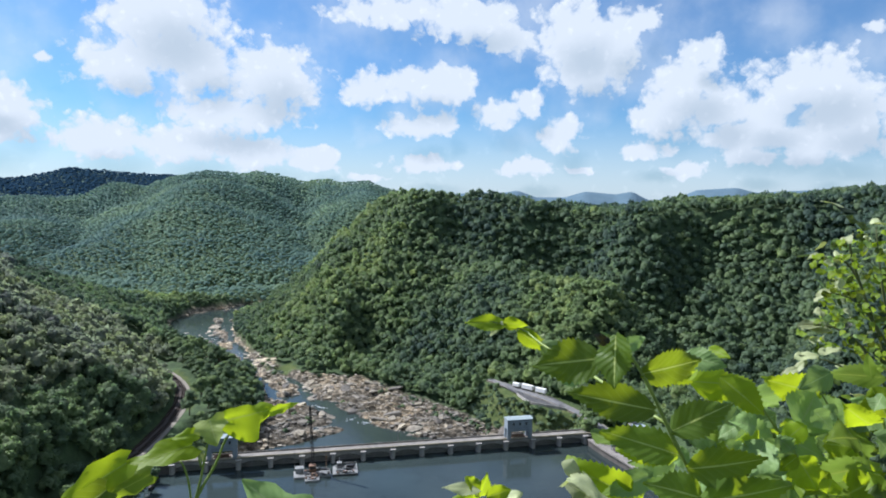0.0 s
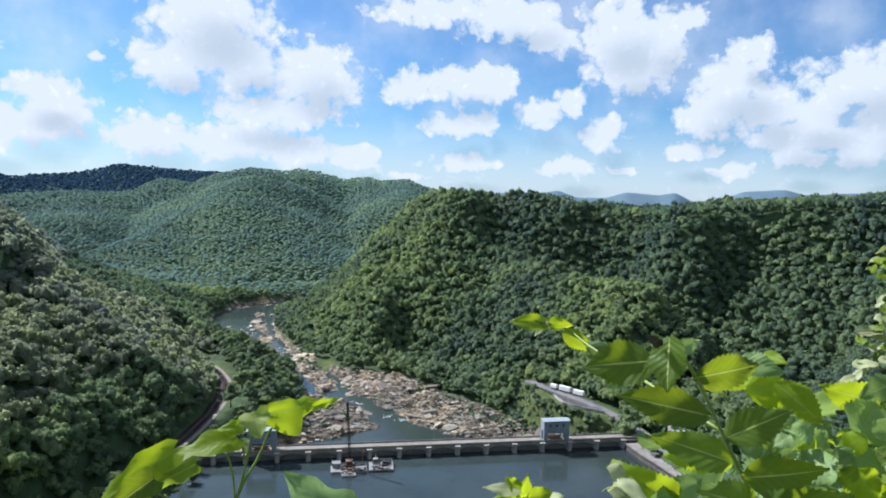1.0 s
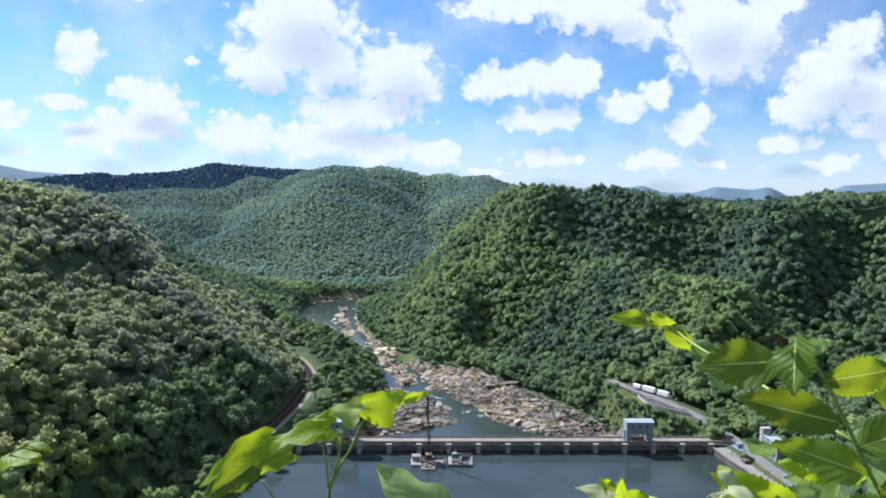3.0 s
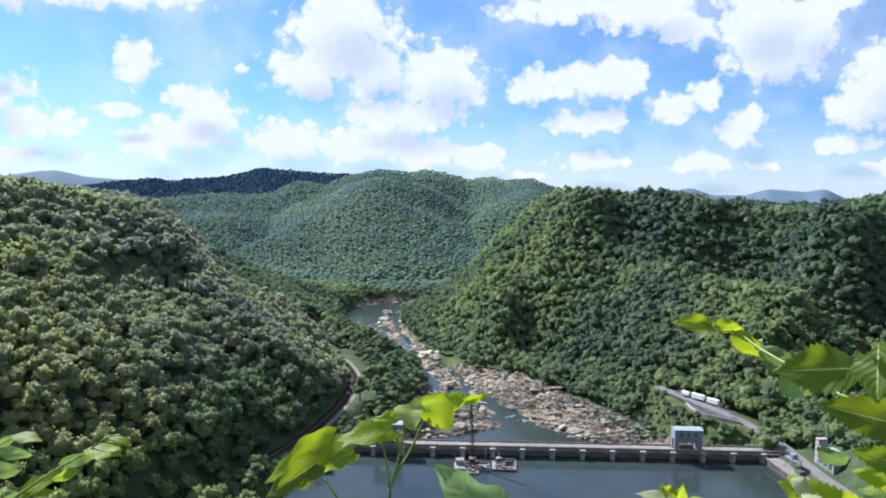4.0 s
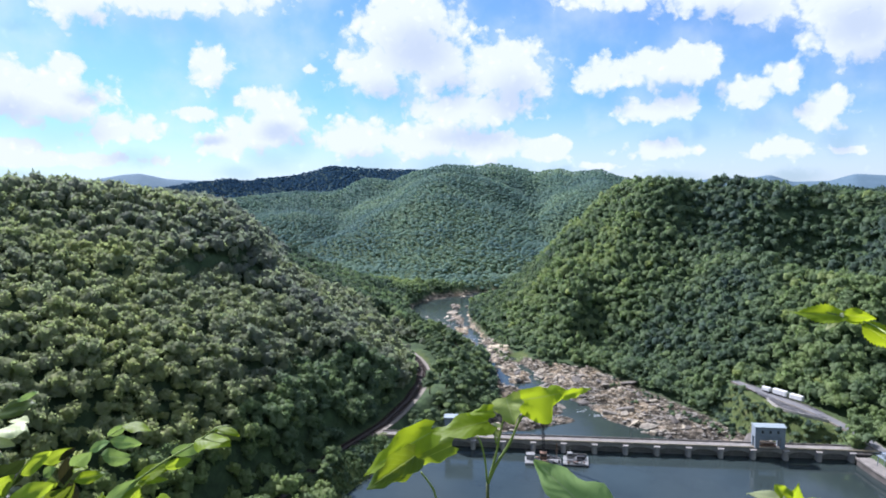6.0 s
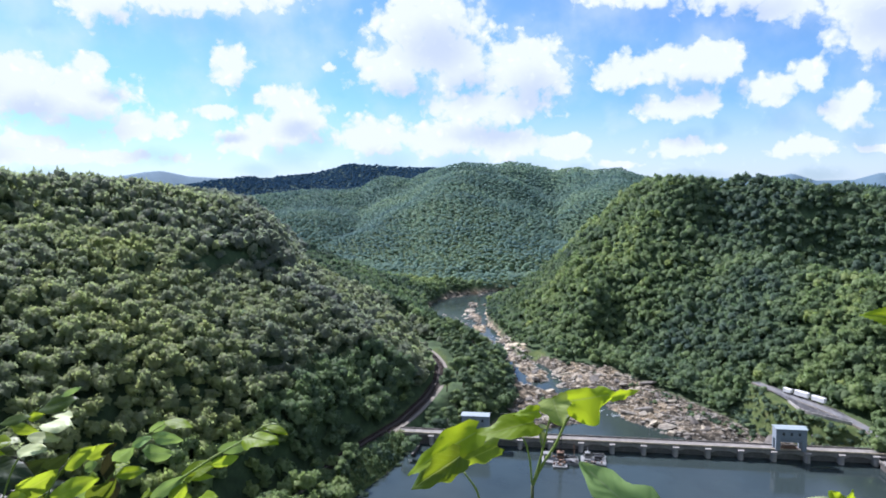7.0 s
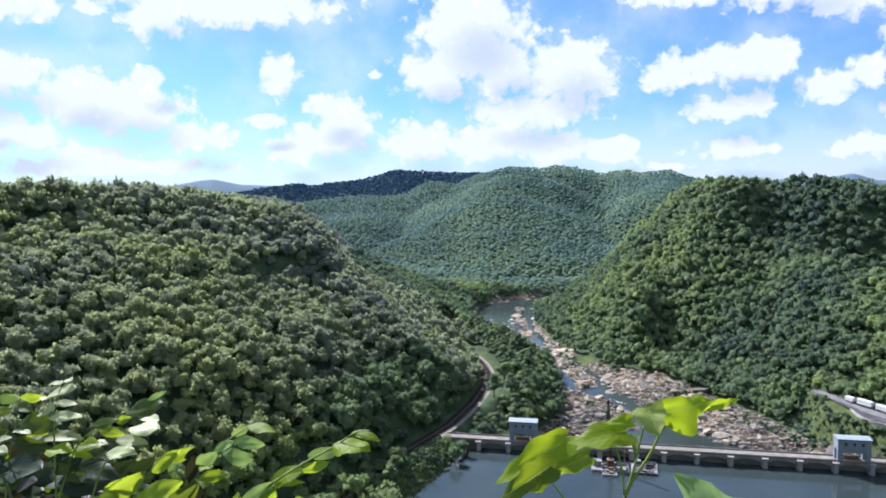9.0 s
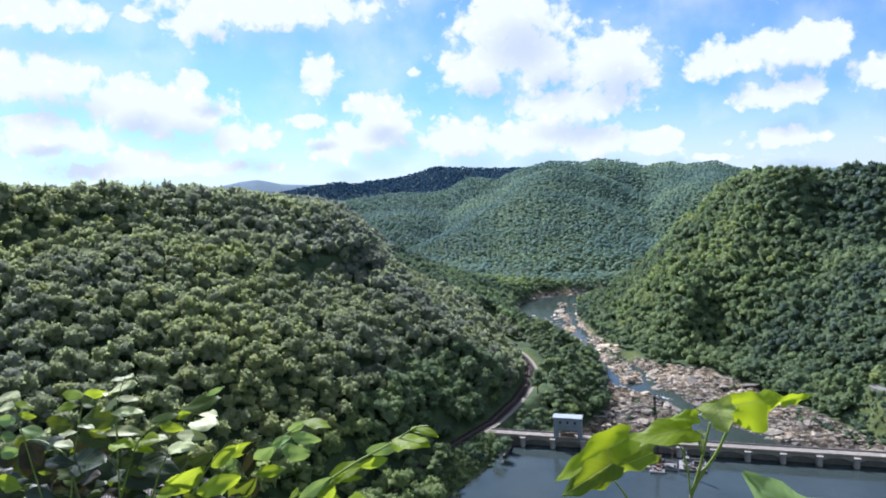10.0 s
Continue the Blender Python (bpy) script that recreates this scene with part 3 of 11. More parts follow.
# ---- woods ----
QUAY_RING = [(88, 290), (136, 290), (129, 366), (120, 392), (111, 402), (96, 404)]
GROVE_RING = [(-152, 372), (-136, 396), (-127, 431), (-134, 474), (-148, 516), (-168, 565), (-203, 612), (-250, 655), (-262, 620), (-228, 560), (-196, 520), (-180, 484), (-164, 440), (-158, 400), (-156, 372)]


def crown_shape(seed, lumps, spread, size, sprays=0, ragged=0.66, ico=1):
    """One tree crown of unit size: clumps heaped into an uneven head, with sprays of leaves standing off them. Corners and triangles."""
    rng = np.random.RandomState(seed)
    bm = bmesh.new()
    bmesh.ops.create_icosphere(bm, subdivisions=ico, radius=1.0)
    bmesh.ops.rotate(bm, verts=bm.verts, matrix=Matrix.Rotation(0.4, 3, "X"))
    bm.normal_update()
    ball = np.array([p.co[:] for p in bm.verts])
    tri = np.array([[c.index for c in f.verts] for f in bm.faces if f.normal.z > -0.15])
    bm.free()
    # the body of the crown, then the clumps on it
    vs, ts, heads = [ball * (0.9 + 0.2 * rng.rand(len(ball), 1)) * [0.78 * (spread + size), 0.78 * (spread + size), 0.85] - [0, 0, 0.12]], [tri], []
    for k in range(1, lumps + 1):
        a, tilt = 2.4 * k + rng.rand(), (k - 0.4) / lumps
        d = np.array([math.cos(a) * math.sqrt(max(0.0, 1 - (1.15 * tilt - 0.35) ** 2)), math.sin(a) * math.sqrt(max(0.0, 1 - (1.15 * tilt - 0.35) ** 2)), 1.15 * tilt - 0.35])
        c = d * [spread, spread, spread * 0.95] * (0.75 + 0.5 * rng.rand())
        r = size * (0.55 + 0.75 * rng.rand())
        heads.append((c, r))
        vs.append(ball * (0.95 - ragged / 2 + ragged * rng.rand(len(ball), 1)) * [r, r, r * 0.85] + c)
        ts.append(tri + k * len(ball))
    start = (lumps + 1) * len(ball)
    for k in range(sprays):
        c, r = heads[rng.randint(lumps)]
        n = rng.normal(size=3) + [0, 0, 0.75]
        n /= np.linalg.norm(n)
        p = c + n * r * (0.85 + 0.32 * rng.rand())
        face = n + 0.75 * rng.normal(size=3)
        face /= np.linalg.norm(face)
        u = np.cross(face, rng.normal(size=3))
        u /= np.linalg.norm(u)
        w = np.cross(face, u)
        s = (1.0 + 0.9 * rng.rand()) / math.sqrt(sprays)
        vs.append(np.array([p + s * (math.cos(b) * u + math.sin(b) * w) * (0.7 + 0.6 * rng.rand()) for b in (0.0, 2.1, 4.2)]))
        ts.append(np.array([[start, start + 1, start + 2]]))
        start += 3
    return np.concatenate(vs), np.concatenate(ts)


def wood(name, x, y, z, wide, high, tint, shapes, mat, label, seed, smooth=True):
    """Many crowns in one mesh."""
    rng = np.random.RandomState(seed)
    pick, spin = rng.randint(0, len(shapes), len(x)), rng.rand(len(x)) * 6.283
    vs, ts, cs, start = [], [], [], 0
    for k, (v, t) in enumerate(shapes):
        m = np.where(pick == k)[0]
        if not len(m):
            continue
        c, s = np.cos(spin[m])[:, None], np.sin(spin[m])[:, None]
        px = (v[None, :, 0] * c - v[None, :, 1] * s) * wide[m][:, None] + x[m][:, None]
        py = (v[None, :, 0] * s + v[None, :, 1] * c) * wide[m][:, None] * 0.94 + y[m][:, None]
        pz = v[None, :, 2] * high[m][:, None] + z[m][:, None]
        vs.append(np.stack([px, py, pz], -1).reshape(-1, 3))
        ts.append((t[None] + (np.arange(len(m)) * len(v))[:, None, None] + start).reshape(-1, 3))
        cs.append(np.repeat(tint[m], len(v)))
        start += len(m) * len(v)
    me = mesh_from(name, np.concatenate(vs), np.concatenate(ts), mat, smooth)
    a = me.attributes.new("tint", "FLOAT", "POINT")
    a.data.foreach_set("value", np.concatenate(cs).astype(np.float32))
    return tagged(new(name, me), label, "trees", kind="stuff")


def sight(turns, rings):
    """The steepest rise of the land met on the way out, over turn and distance."""
    a, r = np.meshgrid(np.radians(turns), rings, indexing="ij")
    z = land(-np.sin(a) * r, np.cos(a) * r)[0]
    return np.maximum.accumulate((z + 4 - EYE) / r, axis=1)


SIGHT_TURNS, SIGHT_RINGS = np.linspace(-45, 80, 251), np.concatenate([np.linspace(150, 1000, 171), np.linspace(1010, 4900, 196)])
SIGHT = sight(SIGHT_TURNS, SIGHT_RINGS)


def scatter(spacing, r_low, r_high, turn_low, turn_high, seed, top):
    """Places for trees on a shaken grid: in the open valley's view in full, on hidden ground thinly."""
    rng = np.random.RandomState(seed)
    a, b = math.radians(turn_low), math.radians(turn_high)
    xs = np.arange(min(-math.sin(b), 0) * r_high, max(-math.sin(a) * r_high, -math.sin(a) * r_low * 0.5), spacing)
    ys = np.arange(max(0, math.cos(max(abs(a), abs(b))) * r_low), r_high, spacing)
    x, y = [g.ravel() + (rng.rand(g.size) - 0.5) * spacing * 0.95 for g in np.meshgrid(xs, ys)]
    r, turn = np.hypot(x, y), np.degrees(np.arctan2(-x, y))
    keep = (r > r_low) & (r < r_high) & (turn > turn_low) & (turn < turn_high)
    x, y, r, turn = x[keep], y[keep], r[keep], turn[keep]
    if r_high <= 1000:
        # steep ground carries more trees to the metre of plan
        h = land(x, y)[0]
        slope = np.hypot(land(x + 3, y)[0] - h, land(x, y + 3)[0] - h) / 3
        more = rng.rand(len(x)) < np.sqrt(1 + slope ** 2) - 1.12
        x = np.concatenate([x, x[more] + (rng.rand(more.sum()) - 0.5) * spacing])
        y = np.concatenate([y, y[more] + (rng.rand(more.sum()) - 0.5) * spacing])
        r, turn = np.hypot(x, y), np.degrees(np.arctan2(-x, y))
    z, rock, grass, inside, cut = land(x, y)
    i = np.clip(np.searchsorted(SIGHT_TURNS, turn), 0, len(SIGHT_TURNS) - 1)
    j = np.clip(np.searchsorted(SIGHT_RINGS, r - 12) - 1, 0, len(SIGHT_RINGS) - 1)
    seen = (z + top - EYE) / r > SIGHT[i, j] - np.where(r > 1000, 0.009, 0.010)
    d_rail, s_rail = off_line(x, y, RAILWAY)
    east = x > np.interp(y, [p[1] for p in RAILWAY], [p[0] for p in RAILWAY])
    grove = within(x, y, GROVE_RING) | (east & (d_rail < 15) & (y > 285) & (y < 560)) | within(x, y, QUAY_RING)
    ok = ~grove & (off_line(x, y, LAY_BY)[0] > 14) & (rock < np.where(r > 600, 0.75, 0.3)) & (grass < 0.4) & ~inside & (cut < 0.2) & (seen | (rng.rand(len(x)) < 0.03))
    return x[ok], y[ok], z[ok], r[ok], turn[ok], rng


NEAR_SHAPES = [crown_shape(s, 7, 0.58, 0.38, 104, 0.34) for s in range(18)]
MID_SHAPES = [crown_shape(20 + s, 2, 0.46, 0.50, 34, 0.34) for s in range(14)]
FAR_SHAPES = [crown_shape(40 + s, 1, 0.40, 0.55, 0, 0.35) for s in range(10)]


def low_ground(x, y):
    """The left hill's foot, where darker crowns stand in for cloud shade, and the low woods at the river's bend."""
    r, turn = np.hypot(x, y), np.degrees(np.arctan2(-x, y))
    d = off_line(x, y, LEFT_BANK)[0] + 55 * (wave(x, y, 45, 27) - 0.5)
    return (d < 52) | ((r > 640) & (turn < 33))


def plant(name, spacing, r_low, r_high, turn_low, turn_high, shapes, mat, size, label, seed, side=0, low=None, squat=1.0):
    x, y, z, r, turn, rng = scatter(spacing, r_low, r_high, turn_low, turn_high, seed, 10)
    k = np.ones(len(x), bool)
    if side:
        k = (off_line(x, y, LEFT_BANK)[0] < off_line(x, y, RIGHT_BANK)[0]) == (side < 0)
    if low is not None:
        k &= low_ground(x, y) == low
    x, y, z, r, turn = x[k], y[k], z[k], r[k], turn[k]
    wide = size * (0.66 + 0.8 * rng.rand(len(x)) ** 1.7)
    high = wide * (0.85 + 0.40 * rng.rand(len(x))) * squat
    z = z + squat * (2.6 * (wave(x, y, 13, 25) - 0.5) + 1.2 * (rng.rand(len(x)) - 0.5) + 2.0)
    tint = np.clip(0.24 + 0.36 * rng.rand(len(x)) + 0.55 * (wave(x, y, 60, 21) - 0.5) + 0.60 * (wave(x, y, 200, 22) - 0.5) + 0.25 * (rng.rand(len(x)) > 0.94), 0, 1)
    return wood(name, x, y, z + 1.2 * squat + high * (0.50 + 0.30 * rng.rand(len(x))), wide, high, tint, shapes, mat, label, seed)


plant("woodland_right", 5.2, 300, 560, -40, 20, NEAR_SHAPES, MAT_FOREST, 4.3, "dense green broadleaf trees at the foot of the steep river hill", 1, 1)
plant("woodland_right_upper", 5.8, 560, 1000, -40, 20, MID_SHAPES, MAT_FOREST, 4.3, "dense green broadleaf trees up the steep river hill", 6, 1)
plant("woodland_left", 5.6, 190, 470, 14, 72, NEAR_SHAPES, MAT_OLIVE, 4.3, "dense olive-green broadleaf trees on the hill above the railway", 2, -1, False)
plant("woodland_left_upper", 6.0, 470, 1000, 14, 72, MID_SHAPES, MAT_OLIVE, 4.6, "dense olive-green broadleaf trees on the rounded hilltop", 7, -1, False)
# Darker crowns than the hill above: the foot's shade put into their colour.
plant("woodland_foot", 5.2, 190, 470, 14, 72, NEAR_SHAPES, MAT_FOREST, 4.4, "broadleaf trees crowding the hill's foot above the railway, coloured deeper for its shade", 8, -1, True)
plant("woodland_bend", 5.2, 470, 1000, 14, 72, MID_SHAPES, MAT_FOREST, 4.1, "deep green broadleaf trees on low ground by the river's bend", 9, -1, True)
plant("woodland_far", 7.8, 1000, 2150, -4, 42, FAR_SHAPES, MAT_FAR, 5.0, "distant forest on the hill beyond the river bend, tinted blue-green as haze", 3, squat=0.6)
plant("woodland_ridge", 13.0, 2750, 3350, 20, 46, FAR_SHAPES, MAT_RIDGE, 10.0, "far forest on a long ridge, coloured dark blue for cloud shade and haze", 4, squat=0.5)


# ---- shrubs on the open banks ----
def shrubs():
    rng = np.random.RandomState(12)
    n = 4200
    x, y = np.concatenate([rng.uniform(14, 104, n), rng.uniform(-215, -138, n)]), np.concatenate([rng.uniform(390, 492, n), rng.uniform(255, 540, n)])
    z, rock, grass, inside, cut = land(x, y)
    ok = (grass > 0.55) & (cut < 0.3) & ~inside & (wave(x, y, 14, 30) + 0.3 * rng.rand(len(x)) > np.where(x < -100, np.where(y < 350, 0.74, 0.95), 0.42 - 0.22 * (x < 55)))
    bx, by = rng.uniform(-200, 60, 6000), rng.uniform(400, 680, 6000)
    bz, _, _, b_in, _ = land(bx, by)
    far_off = off_water(bx, by) + 6
    b_ok = b_in & (past_dam(bx, by) > 25) & (bz > -11.6) & (far_off > 9) & (wave(bx, by, 11, 31) + 0.35 * (off_line(bx, by, RIGHT_BANK)[0] < 14) + 0.8 * within(bx, by, GREEN_BAR) > 0.86)
    x, y, z = np.concatenate([x[ok], bx[b_ok]]), np.concatenate([y[ok], by[b_ok]]), np.concatenate([z[ok], bz[b_ok]])
    size = 0.5 + 2.6 * rng.rand(len(x)) ** 2.6
    ob = wood("shrubs", x, y, z + size * 0.4, size, size * 0.8, 0.05 + 0.5 * rng.rand(len(x)), MID_SHAPES, MAT_FOREST, "low green shrubs and weeds on the open banks", 13)
    ob["category"] = "shrubs"
    # tall brush and reeds on the bank between the railway and the pool
    x, y = rng.uniform(-190, -125, 2600), rng.uniform(255, 362, 2600)
    z = land(x, y)[0]
    d_rail = off_line(x, y, RAILWAY)[0]
    east = x > np.interp(y, [p[1] for p in RAILWAY], [p[0] for p in RAILWAY])
    ok = east & (d_rail > 5.5) & (z > 0.25) & (z < 9) & (past_dam(x, y) < -4)
    x, y, z = x[ok], y[ok], z[ok]
    wide = 0.55 + 0.85 * rng.rand(len(x)) ** 1.5
    high = wide * (1.1 + 1.1 * rng.rand(len(x)))
    ob = wood("bank_brush", x, y, z + high * 0.5, wide, high, np.clip(0.25 + 0.5 * wave(x, y, 9, 33) + 0.2 * (rng.rand(len(x)) - 0.5), 0, 1), MID_SHAPES, MAT_FOREST, "tall green brush and reeds on the bank below the railway", 14)
    ob["category"] = "shrubs"


shrubs()

# ---- shaping helpers ----
def thing(name, label, category, group="", at=(0, 0, 0)):
    ob = new(name)
    ob.location = at
    return tagged(ob, label, category, group)


def part(name, bm, mat, parent, label="", smooth=False):
    """Links a bmesh as one mesh under a thing or under a part."""
    me = bpy.data.meshes.new(name)
    for f in bm.faces:
        f.smooth = smooth
    bm.to_mesh(me)
    bm.free()
    me.materials.append(mat)
    ob = new(name, me)
    ob.parent = parent
    return tagged(ob, label) if label else ob


def block(x0, x1, y0, y1, z0, z1, bevel=0.0, bm=None, m=None):
    """A box with its edges taken off, joined to bm."""
    b = bmesh.new()
    bmesh.ops.create_cube(b, size=1.0)
    bmesh.ops.transform(b, matrix=Matrix.Translation(((x0 + x1) / 2, (y0 + y1) / 2, (z0 + z1) / 2)) @ Matrix.Diagonal((x1 - x0, y1 - y0, z1 - z0, 1)), verts=b.verts)
    if bevel:
        bmesh.ops.bevel(b, geom=b.edges[:], offset=bevel, segments=1, affect="EDGES")
    return joined(b, bm, m)


def joined(b, bm, m=None):
    if m is not None:
        bmesh.ops.transform(b, matrix=m, verts=b.verts)
    if bm is None:
        return b
    tmp = bpy.data.meshes.new("tmp")
    b.to_mesh(tmp)
    b.free()
    bm.from_mesh(tmp)
    bpy.data.meshes.remove(tmp)
    return bm


def rod(a, b, r0, r1=None, sides=8, bm=None, caps=True):
    """A tapered round bar from a to b."""
    a, b = Vector(a), Vector(b)
    c = bmesh.new()
    bmesh.ops.create_cone(c, cap_ends=caps, segments=sides, radius1=r0, radius2=r0 if r1 is None else r1, depth=(b - a).length)
    m = Matrix.Translation((a + b) / 2) @ (b - a).to_track_quat("Z", "Y").to_matrix().to_4x4()
    return joined(c, bm, m)


def prism(profile, length, bm=None, m=None):
    """A profile in y and z drawn out along x from 0 to length."""
    b = bmesh.new()
    ends = [[b.verts.new((x, py, pz)) for py, pz in profile] for x in (0, length)]
    n = len(profile)
    for i in range(n):
        b.faces.new((ends[0][i], ends[1][i], ends[1][(i + 1) % n], ends[0][(i + 1) % n]))
    b.faces.new(ends[0][::-1])
    b.faces.new(ends[1])
    bmesh.ops.recalc_face_normals(b, faces=b.faces[:])
    return joined(b, bm, m)


def ribbon(line, left, right, lift, thick=0.0):
    """A band along a line of x, y, z points."""
    pts = [Vector(p) for p in line]
    fine = []
    for k in range(len(pts) - 1):
        p0, p1, p2, p3 = pts[max(k - 1, 0)], pts[k], pts[k + 1], pts[min(k + 2, len(pts) - 1)]
        for i in range(8):
            s = i / 8
            fine.append(0.5 * (2 * p1 + (p2 - p0) * s + (2 * p0 - 5 * p1 + 4 * p2 - p3) * s * s + (3 * p1 - p0 - 3 * p2 + p3) * s ** 3))
    fine.append(pts[-1])
    bm = bmesh.new()
    rows = []
    for i, p in enumerate(fine):
        d = fine[min(i + 1, len(fine) - 1)] - fine[max(i - 1, 0)]
        side = Vector((-d.y, d.x, 0)).normalized()
        ring = [p + side * left + Vector((0, 0, lift)), p - side * right + Vector((0, 0, lift))]
        if thick:
            ring += [ring[1] - Vector((0, 0, thick)), ring[0] - Vector((0, 0, thick))]
        rows.append([bm.verts.new(q) for q in ring])
    n = len(rows[0])
    for a, b in zip(rows, rows[1:]):
        for i in range(n if n > 2 else 1):
            j = (i + 1) % n
            bm.faces.new((a[i], a[j], b[j], b[i]))
    bmesh.ops.recalc_face_normals(bm, faces=bm.faces[:])
    return bm


# ---- the dam: fourteen gates between fifteen piers, a road deck, two hoist houses ----
DAM_M = Matrix.Translation((DAM_A[0], DAM_A[1], 0)) @ Matrix.Rotation(math.atan2(DAM_U.y, DAM_U.x), 4, "Z")
PIER_GAP = 16.65
PIERS = [11.5 + PIER_GAP * k for k in range(15)]
DECK_Z = 5.2


def build_dam():
    dam = thing("dam", "long low concrete gated dam with a road deck across the river", "dam")
    dam.matrix_world = DAM_M
    # the sill that the gates stand on, sloping down to the river bed
    part("sill", prism([(-1, -9), (-1, -1.2), (3, -1.0), (9, -8), (14, -13.2), (14, -15), (-1, -15)], 258), MAT_CONCRETE_DARK, dam, "dark wet concrete sill")
    pier = None
    for s in PIERS:
        if pier is None:
            b = block(-1.3, 1.3, -1.6, 7.5, -9, DECK_Z - 0.5, 0.15)
            b = rod((0, -1.6, -9), (0, -1.6, DECK_Z - 0.2), 1.3, sides=14, bm=b)
            b = block(-1.6, 1.6, -3.0, 7.6, DECK_Z - 0.55, DECK_Z + 0.12, 0.1, bm=b)
            pier = part("pier", b, MAT_PALE_CONCRETE, dam, "pale weathered concrete pier")
            pier.location.x = s
        else:
            c = copy_thing(pier, Matrix.Translation((s, 0, 0)))
    gate = arch = None
    for s in PIERS[:-1]:
        if gate is None:
            b = block(1.3, PIER_GAP - 1.3, 1.6, 2.3, -1.0, 3.1)
            for z in (-0.5, 0.6, 1.7, 2.8):
                b = block(1.3, PIER_GAP - 1.3, 1.25, 1.65, z - 0.14, z + 0.14, bm=b)
            gate = part("gate", b, MAT_STEEL_GATE, dam, "dark ribbed steel sluice gate")
            n = 14
            prof = [(1.3, DECK_Z)] + [(1.3 + (PIER_GAP - 2.6) * i / n, 2.5 + 1.5 * math.sin(math.pi * i / n)) for i in range(n + 1)] + [(PIER_GAP - 1.3, DECK_Z)]
            a = bmesh.new()
            f0 = [a.verts.new((px, -0.2, pz)) for px, pz in prof]
            f1 = [a.verts.new((px, 0.6, pz)) for px, pz in prof]
            for i in range(len(prof)):
                j = (i + 1) % len(prof)
                a.faces.new((f0[i], f0[j], f1[j], f1[i]))
            top0 = [a.verts.new((px, -0.2, DECK_Z)) for px, _ in prof[2:-2]]
            top1 = [a.verts.new((px, 0.6, DECK_Z)) for px, _ in prof[2:-2]]
            up0, up1 = [f0[0]] + top0 + [f0[-1]], [f1[0]] + top1 + [f1[-1]]
            for i in range(n):
                a.faces.new((f0[1 + i], f0[2 + i], up0[i + 1], up0[i]))
                a.faces.new((f1[2 + i], f1[1 + i], up1[i], up1[i + 1]))
            bmesh.ops.recalc_face_normals(a, faces=a.faces[:])
            arch = part("arched_span", a, MAT_PALE_CONCRETE, dam, "arched concrete girder")
            gate.location.x = arch.location.x = s
        else:
            copy_thing(gate, Matrix.Translation((s, 0, 0)))
            copy_thing(arch, Matrix.Translation((s, 0, 0)))
    part("deck", block(-8, 258, -0.9, 6.4, DECK_Z + 0.02, DECK_Z + 0.55, 0.06), MAT_CONCRETE, dam)
    part("parapet", block(-8, 258, -0.9, -0.55, DECK_Z + 0.56, DECK_Z + 1.35, 0.05), MAT_TRIM, dam, "low parapet wall coloured as if sunlit")
    part("parapet", block(-8, 258, 6.0, 6.35, DECK_Z + 0.56, DECK_Z + 1.35, 0.05), MAT_CONCRETE, dam, "low concrete parapet wall")
    part("abutment", block(-10, 10.2, -1.2, 9, -14, DECK_Z - 0.05, 0.2), MAT_CONCRETE_DARK, dam)
    part("abutment", block(246.2, 262, -3, 9, -14, DECK_Z - 0.05, 0.2), MAT_CONCRETE_DARK, dam)
    post = None
    for k in range(9):
        s = 20 + 28.0 * k
        if post is None:
            post = part("lamp_post", rod((0, 0, 0), (0, 0, 5.5), 0.11, 0.07, bm=block(-0.5, 0.5, -0.15, 0.15, 5.4, 5.6)), MAT_STEEL_GATE, dam, "thin steel lamp post")
            post.location = (s, 6.15, DECK_Z + 1.3)
        elif k in (4, 7):
            copy_thing(post, Matrix.Translation((s, 6.15, DECK_Z + 1.3)))
    return dam


dam = build_dam()


def build_hoist_house(s0):
    house = thing("gate_hoist_house", "blue-grey metal gate hoist house on four legs over the dam deck", "hoist house", "hoist houses on the dam")
    house.matrix_world = DAM_M @ Matrix.Translation((s0, 0, DECK_Z + 0.55))
    x0, x1, d, legs, top = 0.7, 16.0, 6.4, 6.0, 11.6
    for x in (x0, x1 - 2.3):
        for y in (-1.6, d - 3.4):
            part("leg", block(x, x + 2.3, y, y + 1.5, -0.05, legs, 0.08), MAT_BLUE, house)
    part("crossbeam", block(x0 + 0.2, x1 - 0.2, -1.5, -0.9, legs - 1.3, legs - 0.2), MAT_BLUE, house)
    part("machinery", block(x0 + 3.2, x1 - 3.4, 0.2, 2.4, 0.0, 1.1, 0.1, bm=rod((x0 + 4, 1.3, 1.5), (x1 - 4.5, 1.3, 1.5), 0.5)), MAT_RUST, house, "rusty hoist machinery")
    part("housing", block(x0, x1, -1.6, d - 1.9, legs, top, 0.06), MAT_BLUE, house)
    part("roof", prism([(-2.0, top), (d - 1.5, top), (d - 1.5, top + 0.25), (d / 2 - 1.75, top + 0.95), (-2.0, top + 0.25)], x1 - x0 + 0.8, m=Matrix.Translation((x0 - 0.4, 0, 0.02))), MAT_BLUE_ROOF, house, "pale blue low-pitched metal roof")
    for x in (4.4, 8.35, 12.3):
        win = part("window", block(x - 0.55, x + 0.55, -1.68, -1.6, legs + 2.3, legs + 3.9), MAT_DARK, house, "small dark window")
        part("sill", block(x - 0.7, x + 0.7, -1.8, -1.61, legs + 2.1, legs + 2.28), MAT_BLUE_ROOF, win)
    rail = part("railing", rod((x0, -1.9, 1.0), (x1, -1.9, 1.0), 0.05, bm=rod((x0, -1.9, 0.5), (x1, -1.9, 0.5), 0.05)), MAT_STEEL_GATE, house)
    return house


build_hoist_house(PIERS[1])
build_hoist_house(PIERS[11])


